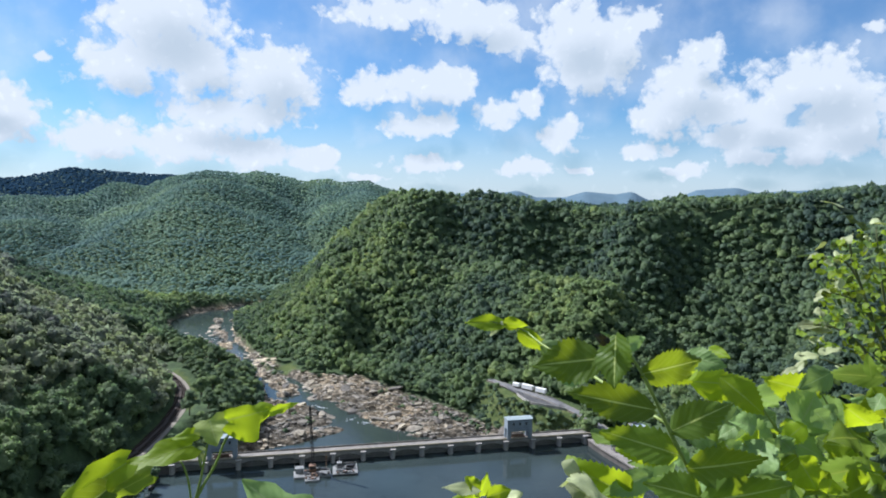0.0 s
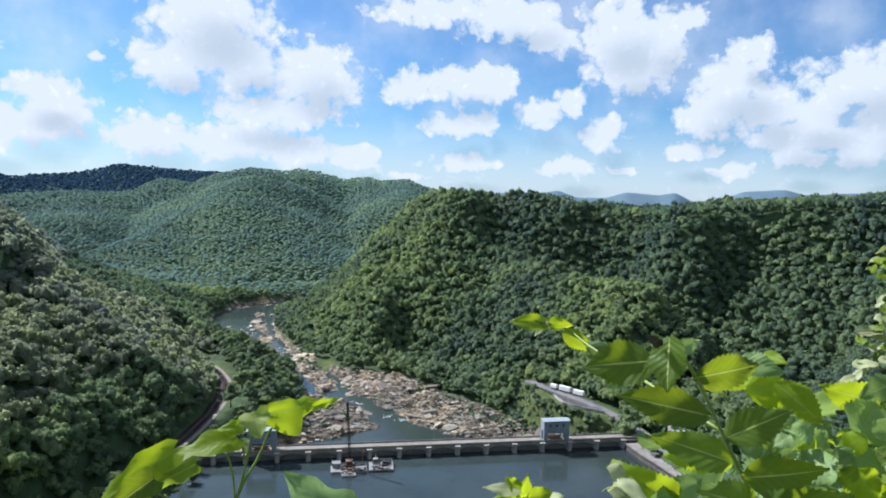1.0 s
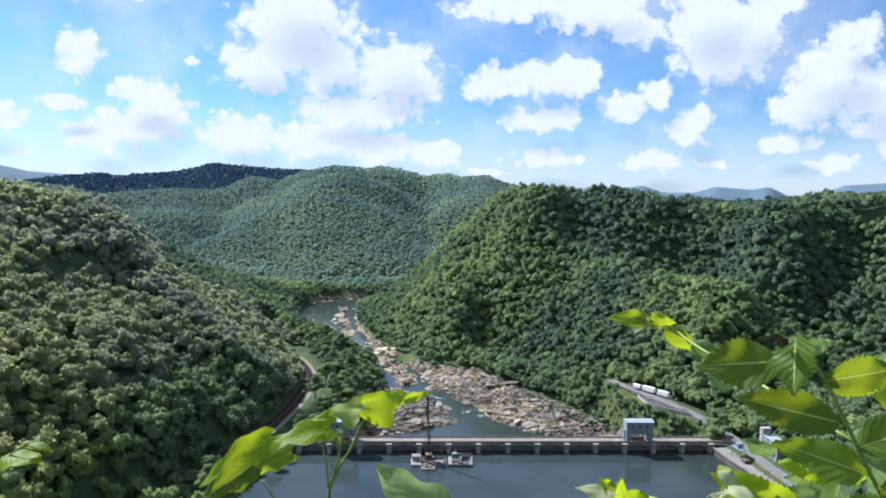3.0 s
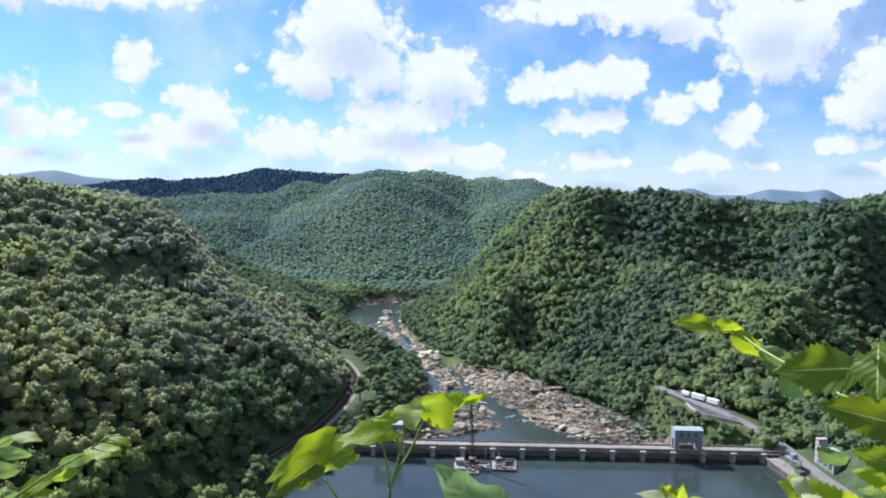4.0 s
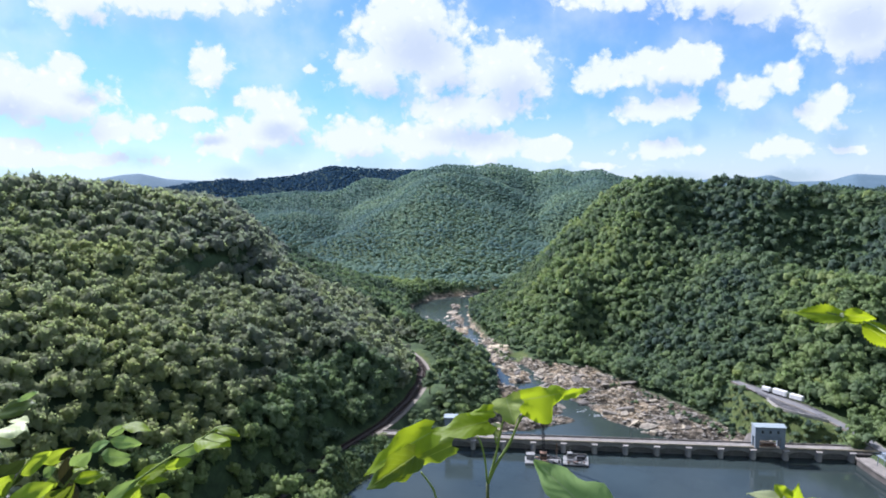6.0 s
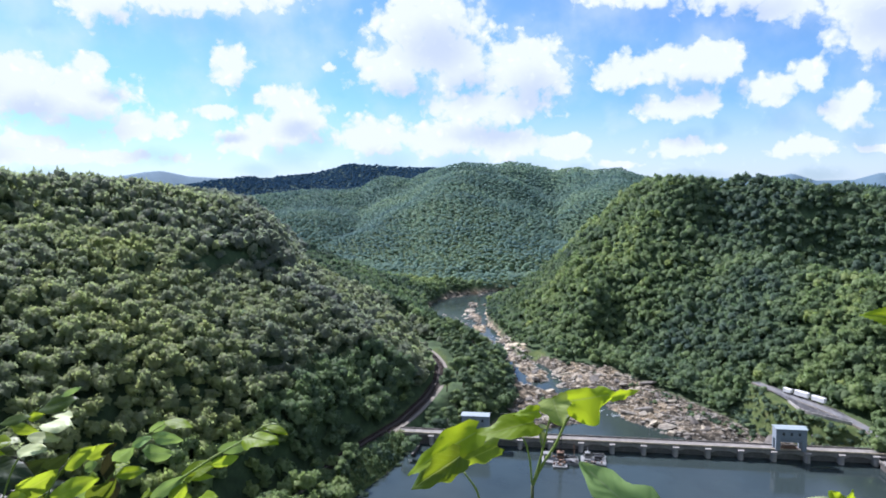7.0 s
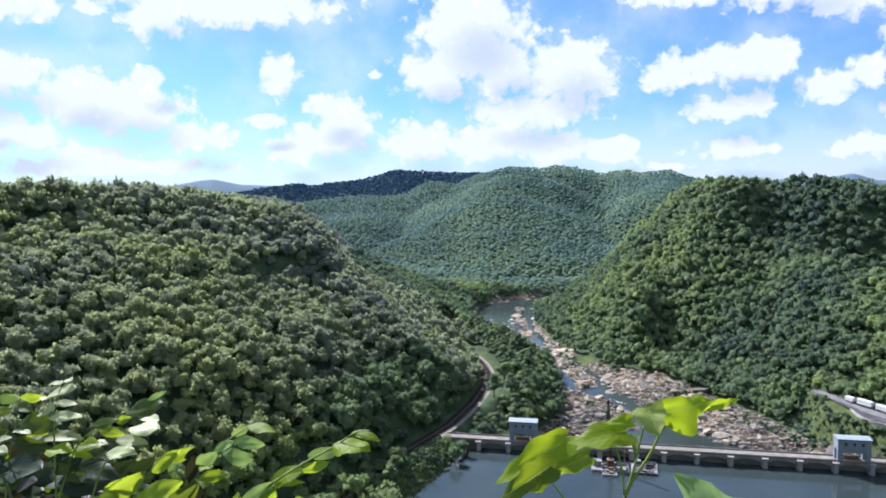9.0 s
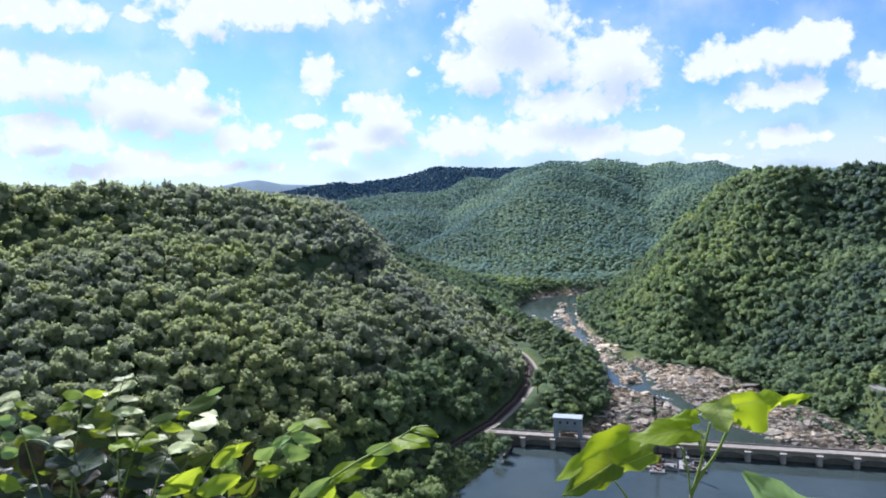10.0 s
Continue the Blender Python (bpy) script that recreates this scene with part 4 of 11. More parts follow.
# ---- intake house, trash rake and quay at the dam's right end ----
def build_intake():
    quay = thing("intake_quay", "grey concrete quay wall sloping into the pool", "quay")
    line = [(90, 390, 0), (95, 374, 0), (102, 356, 0), (111, 330, 0)]
    part("wall", ribbon(line, 1.2, 1.2, 3.4, 8.0), MAT_CONCRETE_DARK, quay, "dark stained concrete wall")
    part("walkway", ribbon(line, 10.5, 2.0, 4.0, 0.5), MAT_CONCRETE, quay, "pale concrete walkway")
    part("curb", ribbon(line, -1.5, 2.0, 4.5, 0.5), MAT_CONCRETE, quay)
    house = thing("intake_house", "tall grey-blue intake house with a pale banded stair tower", "building")
    house.matrix_world = Matrix.Translation((111.8, 388.5, 4.2)) @ Matrix.Rotation(math.atan2(-18, 5), 4, "Z")
    part("wall", block(3, 17, 0.3, 6.5, 0, 10.5, 0.05), MAT_BLUE, house)
    part("roof", block(2.9, 17.4, 0.0, 6.9, 10.5, 11.0, 0.08), MAT_BLUE_ROOF, house, "flat grey-blue roof slab")
    tower = part("stair_tower", block(0, 3, 0, 5.0, 0, 14.5, 0.08), MAT_PALE_CONCRETE, house, "pale concrete stair tower")
    for z in (2.5, 5.2, 7.9, 10.6, 13.3):
        part("band", block(-0.12, 3.12, -0.12, 5.12, z, z + 0.55, 0.04), MAT_CONCRETE, tower)
    for x in (7.4, 12.0, 16.5):
        part("pilaster", block(x - 0.35, x + 0.35, -0.1, 0.3, 0, 10.4, 0.04), MAT_PALE_CONCRETE, house, "pale concrete pilaster")
    for x in (5.2, 9.7, 14.2):
        w = part("window", block(x - 0.9, x + 0.9, 0.2, 0.29, 2.6, 8.4), MAT_DARK, house, "tall dark louvred window")
        for z in (4.0, 5.5, 7.0):
            part("glazing_bar", block(x - 0.9, x + 0.9, 0.13, 0.195, z - 0.06, z + 0.06), MAT_BLUE, w)
    rake = thing("trash_rake", "blue-grey steel trash rake crane on the quay", "crane")
    rake.matrix_world = Matrix.Translation((98.5, 377.5, 4.0)) @ Matrix.Rotation(math.atan2(-17, 6), 4, "Z")
    for x in (-4, 4):
        for y in (-1.5, 2.0):
            part("leg", rod((x, y, 0), (x * 0.8, y, 5.4), 0.22), MAT_BLUE, rake)
    part("platform", block(-4.2, 4.2, -2.0, 2.6, 5.4, 5.75), MAT_BLUE, rake)
    part("cab", block(-1.6, 1.4, -1.2, 1.6, 5.75, 8.2, 0.08), MAT_BLUE, rake)
    part("boom", rod((0, -1.0, 7.6), (0, -5.5, 9.0), 0.25, 0.12), MAT_BLUE, rake)
    part("hopper", block(4.8, 8.5, -1.4, 1.6, 0, 2.0, 0.1), MAT_CONCRETE_DARK, rake)
    for x in (-4.1, -1.4, 1.4, 4.1):
        part("railing_post", rod((x, -1.9, 5.75), (x, -1.9, 6.8), 0.05, sides=6), MAT_STEEL_GATE, rake)


build_intake()


# ---- road, lay-by and parked trailers ----
road = tagged(new("road"), "narrow pale asphalt road climbing from the dam", "road", kind="structure")
part("carriageway", ribbon(ROAD, 2.4, 2.4, 0.12, 1.4), MAT_ASPHALT, road)
part("shoulder", ribbon(ROAD, 3.3, 3.3, 0.02, 1.3), MAT_GRAVEL, road, "pale gravel shoulder")
bm = bmesh.new()
f = bm.faces.new([bm.verts.new(p) for p in ((86, 436, 9.9), (79, 449, 10.8), (67, 463, 11.2), (56, 476, 11.4), (47, 487, 11.5), (41, 484, 11.45), (53.5, 458, 11.1), (59, 441.7, 10.9), (69, 434, 10.7), (80, 430.3, 10.1))])
bmesh.ops.solidify(bm, geom=[f], thickness=-1.6)
part("lay_by", bm, MAT_ASPHALT, road, "wide paved lay-by")
part("edge_wall", ribbon([(83, 429.5, 9.9), (77, 431, 10.3), (69, 434, 10.8), (59, 441.7, 11.0), (53.5, 458, 11.2)], 0.22, 0.22, 0.55, 1.8), MAT_PALE_CONCRETE, road, "low pale concrete edge wall")


def build_trailer(at, turn, length, tall, label):
    t = thing("box_trailer", label, "trailer", "parked white trailers")
    t.matrix_world = Matrix.Translation(at) @ Matrix.Rotation(radians(turn), 4, "Z")
    part("body", block(0, length, -1.3, 1.3, 0.9, tall + 0.3, 0.12), MAT_WHITE, t)
    part("chassis", block(0.3, length + 0.9, -0.9, 0.9, 0.6, 0.88), MAT_BLACK, t)
    part("rear_door", block(-0.06, 0.0, -1.1, 1.1, 1.0, tall - 0.15), MAT_BARGE, t)
    for x in (1.2, 2.3, length - 1.0):
        for y in (-1.1, 1.1):
            w = part("wheel", rod((x, y - 0.16, 0.48), (x, y + 0.16, 0.48), 0.48, sides=14), MAT_TYRE, t)
            part("rim", rod((x, y - 0.18, 0.48), (x, y + 0.18, 0.48), 0.24, sides=10), MAT_STEEL_GATE, w)


build_trailer((52.8, 475.0, 11.40), -42, 5.5, 3.0, "short white box trailer parked in the lay-by")
build_trailer((58.6, 470.0, 11.25), -42, 9.3, 3.7, "long white box trailer parked in the lay-by")
build_trailer((67.3, 462.2, 11.15), -42, 8.3, 3.5, "white box trailer parked in the lay-by")

# ---- railway along the foot of the left hill ----
railway = tagged(new("railway"), "curving railway line on pale ballast at the foot of the hill", "railway", kind="structure")
part("ballast", ribbon(RAILWAY, 3.8, 3.8, 0.0, 0.6), MAT_BALLAST, railway)
part("service_track", ribbon(RAILWAY, -3.8, 6.2, -0.08, 0.5), MAT_GRAVEL, railway, "pale gravel service track")
for c in (-2.1, 2.1):
    for g in (-0.72, 0.72):
        part("rail", ribbon(RAILWAY, c + g + 0.06, -(c + g) + 0.06, 0.34, 0.18), MAT_RAIL, railway)


def ties():
    pts = [Vector(p) for p in RAILWAY]
    vs, fs = [], []
    for k in range(1, len(pts) - 1):
        a, b = pts[k], pts[k + 1]
        u = (b - a).normalized()
        w = Vector((-u.y, u.x, 0))
        n = int((b - a).length / 0.62)
        for i in range(n):
            for c in (-2.1, 2.1):
                o = a + u * (i * 0.62) + w * c + Vector((0, 0, 0.02))
                q = [o + w * x * 1.3 + u * y * 0.13 + Vector((0, 0, z)) for z in (0, 0.15) for x, y in ((-1, -1), (1, -1), (1, 1), (-1, 1))]
                s = len(vs)
                vs += [tuple(p) for p in q]
                fs += [(s + 4, s + 5, s + 6, s + 7), (s, s + 1, s + 5, s + 4), (s + 1, s + 2, s + 6, s + 5), (s + 2, s + 3, s + 7, s + 6), (s + 3, s, s + 4, s + 7)]
    ob = new("ties", mesh_from("ties", vs, fs, MAT_TIE))
    ob.parent = railway
    tagged(ob, "dark wooden railway ties", kind="stuff")


ties()

# ---- left shore: low retaining wall and a white marker ----
wall = tagged(new("retaining_wall"), "dark concrete wing wall along the pool's shore", "wall", kind="structure")
part("wall", ribbon([(-146, 338, 0), (-143.5, 330, 0), (-142.5, 320, 0)], 0.4, 0.4, 1.5, 5.0), MAT_CONCRETE_DARK, wall)
part("coping", ribbon([(-146, 338, 0), (-143.5, 330, 0), (-142.5, 320, 0)], 0.5, 0.5, 1.72, 0.22), MAT_CONCRETE_DARK, wall)


# ---- work barges moored at the dam ----
def build_crane_barge():
    b = thing("crane_barge", "cluttered white work barge with a tall lattice crane", "barge", "work barges at the dam")
    b.matrix_world = Matrix.Translation((-66.5, 342, 0)) @ Matrix.Rotation(math.atan2(DAM_U.y, DAM_U.x), 4, "Z")
    part("hull", block(-9.5, 9.5, -4.5, 4.5, -0.5, 1.1, 0.2), MAT_BARGE, b)
    part("hull", block(-4.0, 3.4, -9.5, -4.6, -0.5, 1.0, 0.2), MAT_BARGE, b, "small white float moored alongside")
    part("deck_house", block(-8.6, -4.6, 0.2, 3.6, 1.1, 3.6, 0.08), MAT_BARGE, b)
    part("deck_house_roof", block(-8.9, -4.3, -0.1, 3.9, 3.6, 3.8), MAT_BARGE, b)
    cab = part("crane_cab", block(-1.6, 2.0, -1.6, 1.8, 2.3, 5.4, 0.12), MAT_RUST, b, "rusty red crane cab")
    part("window", block(-1.2, 1.6, -1.66, -1.6, 3.6, 4.9), MAT_DARK, cab)
    part("turntable", rod((0.2, 0, 1.1), (0.2, 0, 2.3), 1.7, sides=18), MAT_BLACK, b)
    for y in (-2.1, 2.1):
        part("crawler", block(-2.6, 3.0, y - 0.5, y + 0.5, 1.1, 2.1, 0.3), MAT_BLACK, b)
    foot, tip = Vector((0.4, 0.6, 4.5)), Vector((-1.0, 2.5, 35.0))
    u = (tip - foot).normalized()
    sx, sy = Vector((1, 0, 0)), u.cross(Vector((1, 0, 0))).normalized()
    for i, (p, q) in enumerate(((-1, -1), (1, -1), (1, 1), (-1, 1))):
        part("boom_chord", rod(foot + sx * p * 0.55 + sy * q * 0.55, tip + sx * p * 0.34 + sy * q * 0.34, 0.19), MAT_BLACK, b)
    lace = bmesh.new()
    n = 16
    for i in range(n):
        p0, p1 = foot.lerp(tip, i / n), foot.lerp(tip, (i + 1) / n)
        w = 0.55 - 0.25 * i / n
        s = 1 if i % 2 else -1
        for q in (-1, 1):
            lace = rod(p0 + sx * s * w + sy * q * w, p1 - sx * s * w + sy * q * w, 0.10, sides=5, bm=lace)
            lace = rod(p0 + sy * s * w + sx * q * w, p1 - sy * s * w + sx * q * w, 0.10, sides=5, bm=lace)
    part("boom_lacing", lace, MAT_BLACK, b)
    part("boom_head", block(-1.7, -0.3, 2.0, 3.0, 34.3, 36.0, 0.15), MAT_BLACK, b)
    part("stay_cable", rod((1.6, -1.0, 5.2), tip, 0.05, sides=5), MAT_BLACK, b)
    part("hoist_cable", rod(tip + Vector((-0.5, 0, 0)), (-1.6, 2.7, 6.0), 0.04, sides=5), MAT_BLACK, b)
    part("mast", rod((-9.0, 3.8, 1.0), (-9.0, 3.8, 12.0), 0.12), MAT_STEEL_GATE, b, "thin steel pole")
    part("spud_pole", rod((7.4, 3.9, -1.0), (7.4, 3.9, 9.0), 0.25), MAT_RUST, b)
    rng = random.Random(5)
    for k in range(34):
        x, y = rng.uniform(-3.5, 8.6), rng.choice((rng.uniform(-4.1, -2.8), rng.uniform(2.7, 4.1)))
        w, d, h = rng.uniform(0.4, 1.3), rng.uniform(0.3, 0.9), rng.uniform(0.4, 1.5)
        part("deck_crate", block(x - w, x + w, y - d, y + d, 1.1, 1.1 + h, 0.06), rng.choice((MAT_RUST, MAT_BARGE, MAT_BLACK, MAT_BLACK)), b)
    for k in range(5):
        x = 3.6 + 1.2 * k
        part("frame_post", rod((x, -3.9, 1.1), (x, -3.9, 4.2), 0.09, sides=6), MAT_STEEL_GATE, b)
    part("frame_beam", block(3.4, 8.6, -4.05, -3.75, 4.2, 4.45), MAT_STEEL_GATE, b)
    for k in range(11):
        x, y = rng.uniform(-3.4, 2.8), rng.uniform(-9.0, -5.2)
        part("deck_crate", block(x - 0.5, x + 0.5, y - 0.4, y + 0.4, 1.0, 1.0 + rng.uniform(0.4, 1.4), 0.06), rng.choice((MAT_RUST, MAT_BARGE, MAT_BLACK)), b)


def build_deck_barge():
    b = thing("deck_barge", "white flat work barge carrying equipment", "barge", "work barges at the dam")
    b.matrix_world = Matrix.Translation((-50, 347, 0)) @ Matrix.Rotation(math.atan2(DAM_U.y, DAM_U.x) - 0.06, 4, "Z")
    part("hull", block(-6.5, 6.5, -5.5, 5.5, -0.5, 1.2, 0.25), MAT_BARGE, b)
    part("fender", block(-6.6, 6.6, -5.75, -5.5, 0.3, 0.8, 0.05), MAT_BLACK, b)
    wh = part("wheelhouse", block(-4.4, -1.6, 0.8, 3.6, 1.2, 4.4, 0.1), MAT_BARGE, b)
    part("window", block(-4.1, -1.9, 0.72, 0.8, 2.9, 3.9), MAT_DARK, wh)
    part("mast", rod((-3.0, 2.2, 4.4), (-3.0, 2.2, 7.4), 0.12), MAT_WHITE, b)
    part("winch", rod((0.5, -1.2, 1.9), (3.4, -1.2, 1.9), 0.7, sides=14), MAT_BLACK, b)
    part("generator", block(0.6, 4.6, 0.6, 3.0, 1.2, 3.0, 0.1), MAT_BLACK, b)
    part("tank", rod((-4.8, -2.6, 1.9), (-0.8, -2.6, 1.9), 0.7, sides=14), MAT_BARGE, b)
    rng = random.Random(9)
    for k in range(16):
        x, y, w, h = rng.uniform(-5.6, 5.4), rng.choice((rng.uniform(-4.8, -3.6), rng.uniform(3.8, 4.8))), rng.uniform(0.3, 0.8), rng.uniform(0.4, 1.4)
        part("deck_crate", block(x - w, x + w, y - 0.4, y + 0.4, 1.2, 1.2 + h, 0.05), rng.choice((MAT_RUST, MAT_BARGE, MAT_BLACK, MAT_BLACK)), b)
    for x in (-1.0, 5.6):
        part("frame_post", rod((x, 0.2, 1.2), (x, 0.2, 4.6), 0.12, sides=6), MAT_STEEL_GATE, b)
    part("frame_beam", block(-1.2, 5.8, 0.05, 0.35, 4.6, 4.85), MAT_STEEL_GATE, b)
    part("railing", rod((-6.2, -5.2, 2.2), (6.2, -5.2, 2.2), 0.05, bm=rod((6.2, -5.2, 2.2), (6.2, 5.2, 2.2), 0.05)), MAT_WHITE, b)
    for x in (-6.2, -2.1, 2.1, 6.2):
        part("railing_post", rod((x, -5.2, 1.2), (x, -5.2, 2.2), 0.05), MAT_WHITE, b)


build_crane_barge()
build_deck_barge()


def build_marker():
    m = thing("marker_board", "small white board on a post by the pool's shore", "sign", at=(-138.5, 309, 1.7))
    part("post", block(-0.08, 0.08, -0.08, 0.08, 0, 1.6), MAT_STEEL_GATE, m)
    part("board", block(-0.9, 0.9, -0.14, -0.08, 0.7, 2.0, 0.02), MAT_WHITE, m)


build_marker()


# ---- boulders in the river bed ----
def stone_shape(seed, cuts=2):
    """A slab-like boulder of unit size with broken faces."""
    rng = random.Random(seed)
    bm = bmesh.new()
    bmesh.ops.create_icosphere(bm, subdivisions=cuts, radius=1.0)
    planes = []
    for k in range(9):
        n = Vector((rng.gauss(0, 1), rng.gauss(0, 1), rng.gauss(0, 0.8))).normalized()
        planes.append((n, rng.uniform(0.55, 0.85)))
    planes.append((Vector((rng.uniform(-0.2, 0.2), rng.uniform(-0.2, 0.2), 1)).normalized(), 0.6))
    for v in bm.verts:
        for n, d in planes:
            over = v.co.dot(n) - d
            if over > 0:
                v.co -= n * over
        v.co += Vector((rng.uniform(-1, 1), rng.uniform(-1, 1), rng.uniform(-1, 1))) * 0.03
    return bm


STONES = []
for k in range(9):
    me = bpy.data.meshes.new("boulder")
    bm = stone_shape(k)
    bm.to_mesh(me)
    bm.free()
    me.materials.append(MAT_ROCK if k % 4 else MAT_ROCK_GREY)
    STONES.append(me)


def bed_spots(count, seed, low_gap):
    rng = np.random.RandomState(seed)
    x, y = rng.uniform(-335, 70, count), rng.uniform(375, 960, count)
    z, rock, grass, inside, cut = land(x, y)
    dry = off_water(x, y)
    ok = inside & (past_dam(x, y) > 18) & ~((y > 780) & (x < -296)) & ((dry > low_gap - 2) | ((rng.rand(count) < 0.16) & (y > 500)))
    return x[ok], y[ok], z[ok], rng


x, y, z, rng = bed_spots(2600, 31, 1.0)
for i in range(min(268, len(x))):
    far_k = 0.85 + 0.1 * (y[i] > 600)
    size = (1.3 + 4.6 * rng.rand() ** 2.2) * far_k
    ob = new("boulder", STONES[rng.randint(len(STONES))])
    ob.location = (x[i], y[i], z[i] + size * 0.05)
    ob.scale = (size * rng.uniform(0.9, 1.9), size * rng.uniform(0.7, 1.1), size * rng.uniform(0.35, 0.7))
    ob.rotation_euler = (rng.uniform(-0.35, 0.35), rng.uniform(-0.35, 0.35), rng.uniform(0, 6.28))
    tagged(ob, "broken tan sandstone boulder in the dry river bed", "boulder", "boulders in the river bed")


# larger pale slabs along the right shore and as islets in the upper river
rng = np.random.RandomState(77)
for cx, cy, n, reach, big in ((-108, 545, 6, 9, 4.2), (-150, 625, 6, 12, 4.6), (-192, 655, 4, 9, 4.4), (-232, 718, 5, 13, 4.2), (-262, 765, 6, 14, 4.4), (-287, 940, 7, 30, 4.6)):
    for k in range(n):
        ob = new("boulder", STONES[(1, 2, 4, 5, 7, 8)[rng.randint(6)]])
        size = big * rng.uniform(0.4, 0.9)
        ob.location = (cx + rng.uniform(-1, 1) * reach * 0.6, cy + rng.uniform(-1, 1) * reach, -12.5)
        ob.scale = (size * rng.uniform(1.1, 1.9), size * rng.uniform(0.8, 1.2), size * rng.uniform(0.18, 0.34))
        ob.rotation_euler = (rng.uniform(-0.2, 0.2), rng.uniform(-0.2, 0.2), rng.uniform(0, 6.28))
        tagged(ob, "large pale sandstone slab standing out of the river", "boulder", "boulders in the river bed")


def small_stones():
    x, y, z, rng = bed_spots(26000, 32, -1.0)
    shapes = []
    for k in range(6):
        bm = stone_shape(60 + k, 1)
        shapes.append((np.array([v.co[:] for v in bm.verts]), np.array([[c.index for c in f.verts] for f in bm.faces])))
        bm.free()
    size = (0.5 + 1.7 * rng.rand(len(x)) ** 2.5) * (0.8 + 0.5 * (y > 600))
    ob = wood("river_stones", x, y, z + size * 0.1, size * 1.3, size * 0.6, rng.rand(len(x)), shapes, MAT_ROCK, "countless tan and grey stones in the river bed", 33, False)
    ob["category"] = "stones"


small_stones()


# ---- white water where the river drops between the rocks ----
def foam(at, turn, long, wide):
    b = bmesh.new()
    rng = random.Random(int(at[0] * 10))
    for k in range(16):
        m = Matrix.Translation((rng.gauss(0, long * 0.8), rng.gauss(0, wide * 1.3), rng.uniform(-0.08, 0.06))) @ Matrix.Rotation(rng.uniform(-0.7, 0.7), 4, "Z") @ Matrix.Diagonal((rng.uniform(0.25, 1.0), rng.uniform(0.12, 0.35), rng.uniform(0.1, 0.22), 1))
        c = bmesh.new()
        bmesh.ops.create_icosphere(c, subdivisions=1, radius=1.0)
        b = joined(c, b, m)
    me = bpy.data.meshes.new("white_water")
    b.to_mesh(me)
    b.free()
    me.materials.append(MAT_FOAM)
    ob = tagged(new("white_water", me), "white foam of a small rapid between rocks", "rapid", kind="stuff")
    ob.matrix_world = Matrix.Translation(at) @ Matrix.Rotation(radians(turn), 4, "Z")


foam((-52, 462, -12.5), 20, 4.0, 1.2)
foam((-38, 458, -12.5), -10, 6.0, 0.8)
foam((-64, 468, -12.5), 60, 3.0, 1.0)
foam((-118, 538, -12.5), 120, 5.0, 1.5)
foam((-196, 640, -12.5), 125, 9.0, 2.0)
foam((-236, 692, -12.5), 118, 10.0, 2.5)
foam((-90, 496, -12.5), 140, 4.0, 1.0)
foam((-160, 598, -12.5), 125, 7.0, 1.2)
foam((-255, 735, -12.5), 110, 8.0, 2.0)
foam((-210, 660, -12.5), 30, 8.0, 1.5)


# ---- single trees by the water ----
def limb_line(bm, a, b, r0, r1, sag, rng):
    pts = [Vector(a).lerp(Vector(b), s) + Vector((0, 0, sag * math.sin(math.pi * s))) for s in (0, 0.35, 0.7, 1.0)]
    for k in range(3):
        bm = rod(pts[k], pts[k + 1], r0 + (r1 - r0) * k / 3, r0 + (r1 - r0) * (k + 1) / 3, 6, bm)
    return bm


def build_tree(seed, tall, wide, label, group):
    rng = random.Random(seed)
    nrng = np.random.RandomState(seed)
    t = thing("tree", label, "tree", group)
    bm = rod((0, 0, -0.4), (0.1, 0, tall * 0.30), tall * 0.030, tall * 0.020, 8)
    bm = rod((0.1, 0, tall * 0.29), (0, 0.15, tall * 0.78), tall * 0.021, tall * 0.007, 7, bm)
    part("trunk", bm, MAT_BARK, t, "grey-brown tapered trunk", True)
    vs, ts, cs, start = [], [], [], 0
    ends = []
    for k in range(6):
        a = k * 1.05 + rng.uniform(-0.3, 0.3)
        z0 = tall * rng.uniform(0.25, 0.5)
        e = Vector((math.cos(a) * wide * rng.uniform(0.4, 0.62), math.sin(a) * wide * rng.uniform(0.4, 0.62), z0 + tall * rng.uniform(0.1, 0.28)))
        ends.append(e)
        part("limb", limb_line(bmesh.new(), (0.05, 0, z0), e, tall * 0.011, tall * 0.004, 0.3, rng), MAT_BARK, t)
    for e in ends + [Vector((0, 0, tall * 0.82)), Vector((0.4, 0.3, tall * 0.68)), Vector((-0.5, -0.4, tall * 0.52))]:
        v, f = crown_shape(seed * 20 + len(vs), 6, 0.58, 0.46, 130)
        r = wide * rng.uniform(0.42, 0.58)
        vs.append(v * [r, r, r * rng.uniform(0.7, 0.95)] + np.array(e[:]))
        ts.append(f + start)
        cs.append(np.full(len(v), 0.25 + 0.45 * nrng.rand()))
        start += len(v)
    me = mesh_from("crown", np.concatenate(vs), np.concatenate(ts), MAT_FOREST, True)
    me.attributes.new("tint", "FLOAT", "POINT").data.foreach_set("value", np.concatenate(cs).astype(np.float32))
    c = new("crown", me)
    c.parent = t
    return t


def tree_row(models, spots, seed):
    rng = random.Random(seed)
    used = set()
    for px, py, size in spots:
        pz = float(land(np.array([px]), np.array([py]))[0][0])
        k = rng.randrange(len(models))
        m = Matrix.Translation((px, py, pz)) @ Matrix.Rotation(rng.uniform(0, 6.28), 4, "Z")
        if k not in used:
            used.add(k)
            models[k].matrix_basis = m @ Matrix.Scale(size, 4)
        else:
            c = copy_thing(models[k], m)
            c.scale = (size, size, size)
    for k, mdl in enumerate(models):
        if k not in used:
            for o in (*mdl.children_recursive, mdl):
                bpy.data.objects.remove(o)


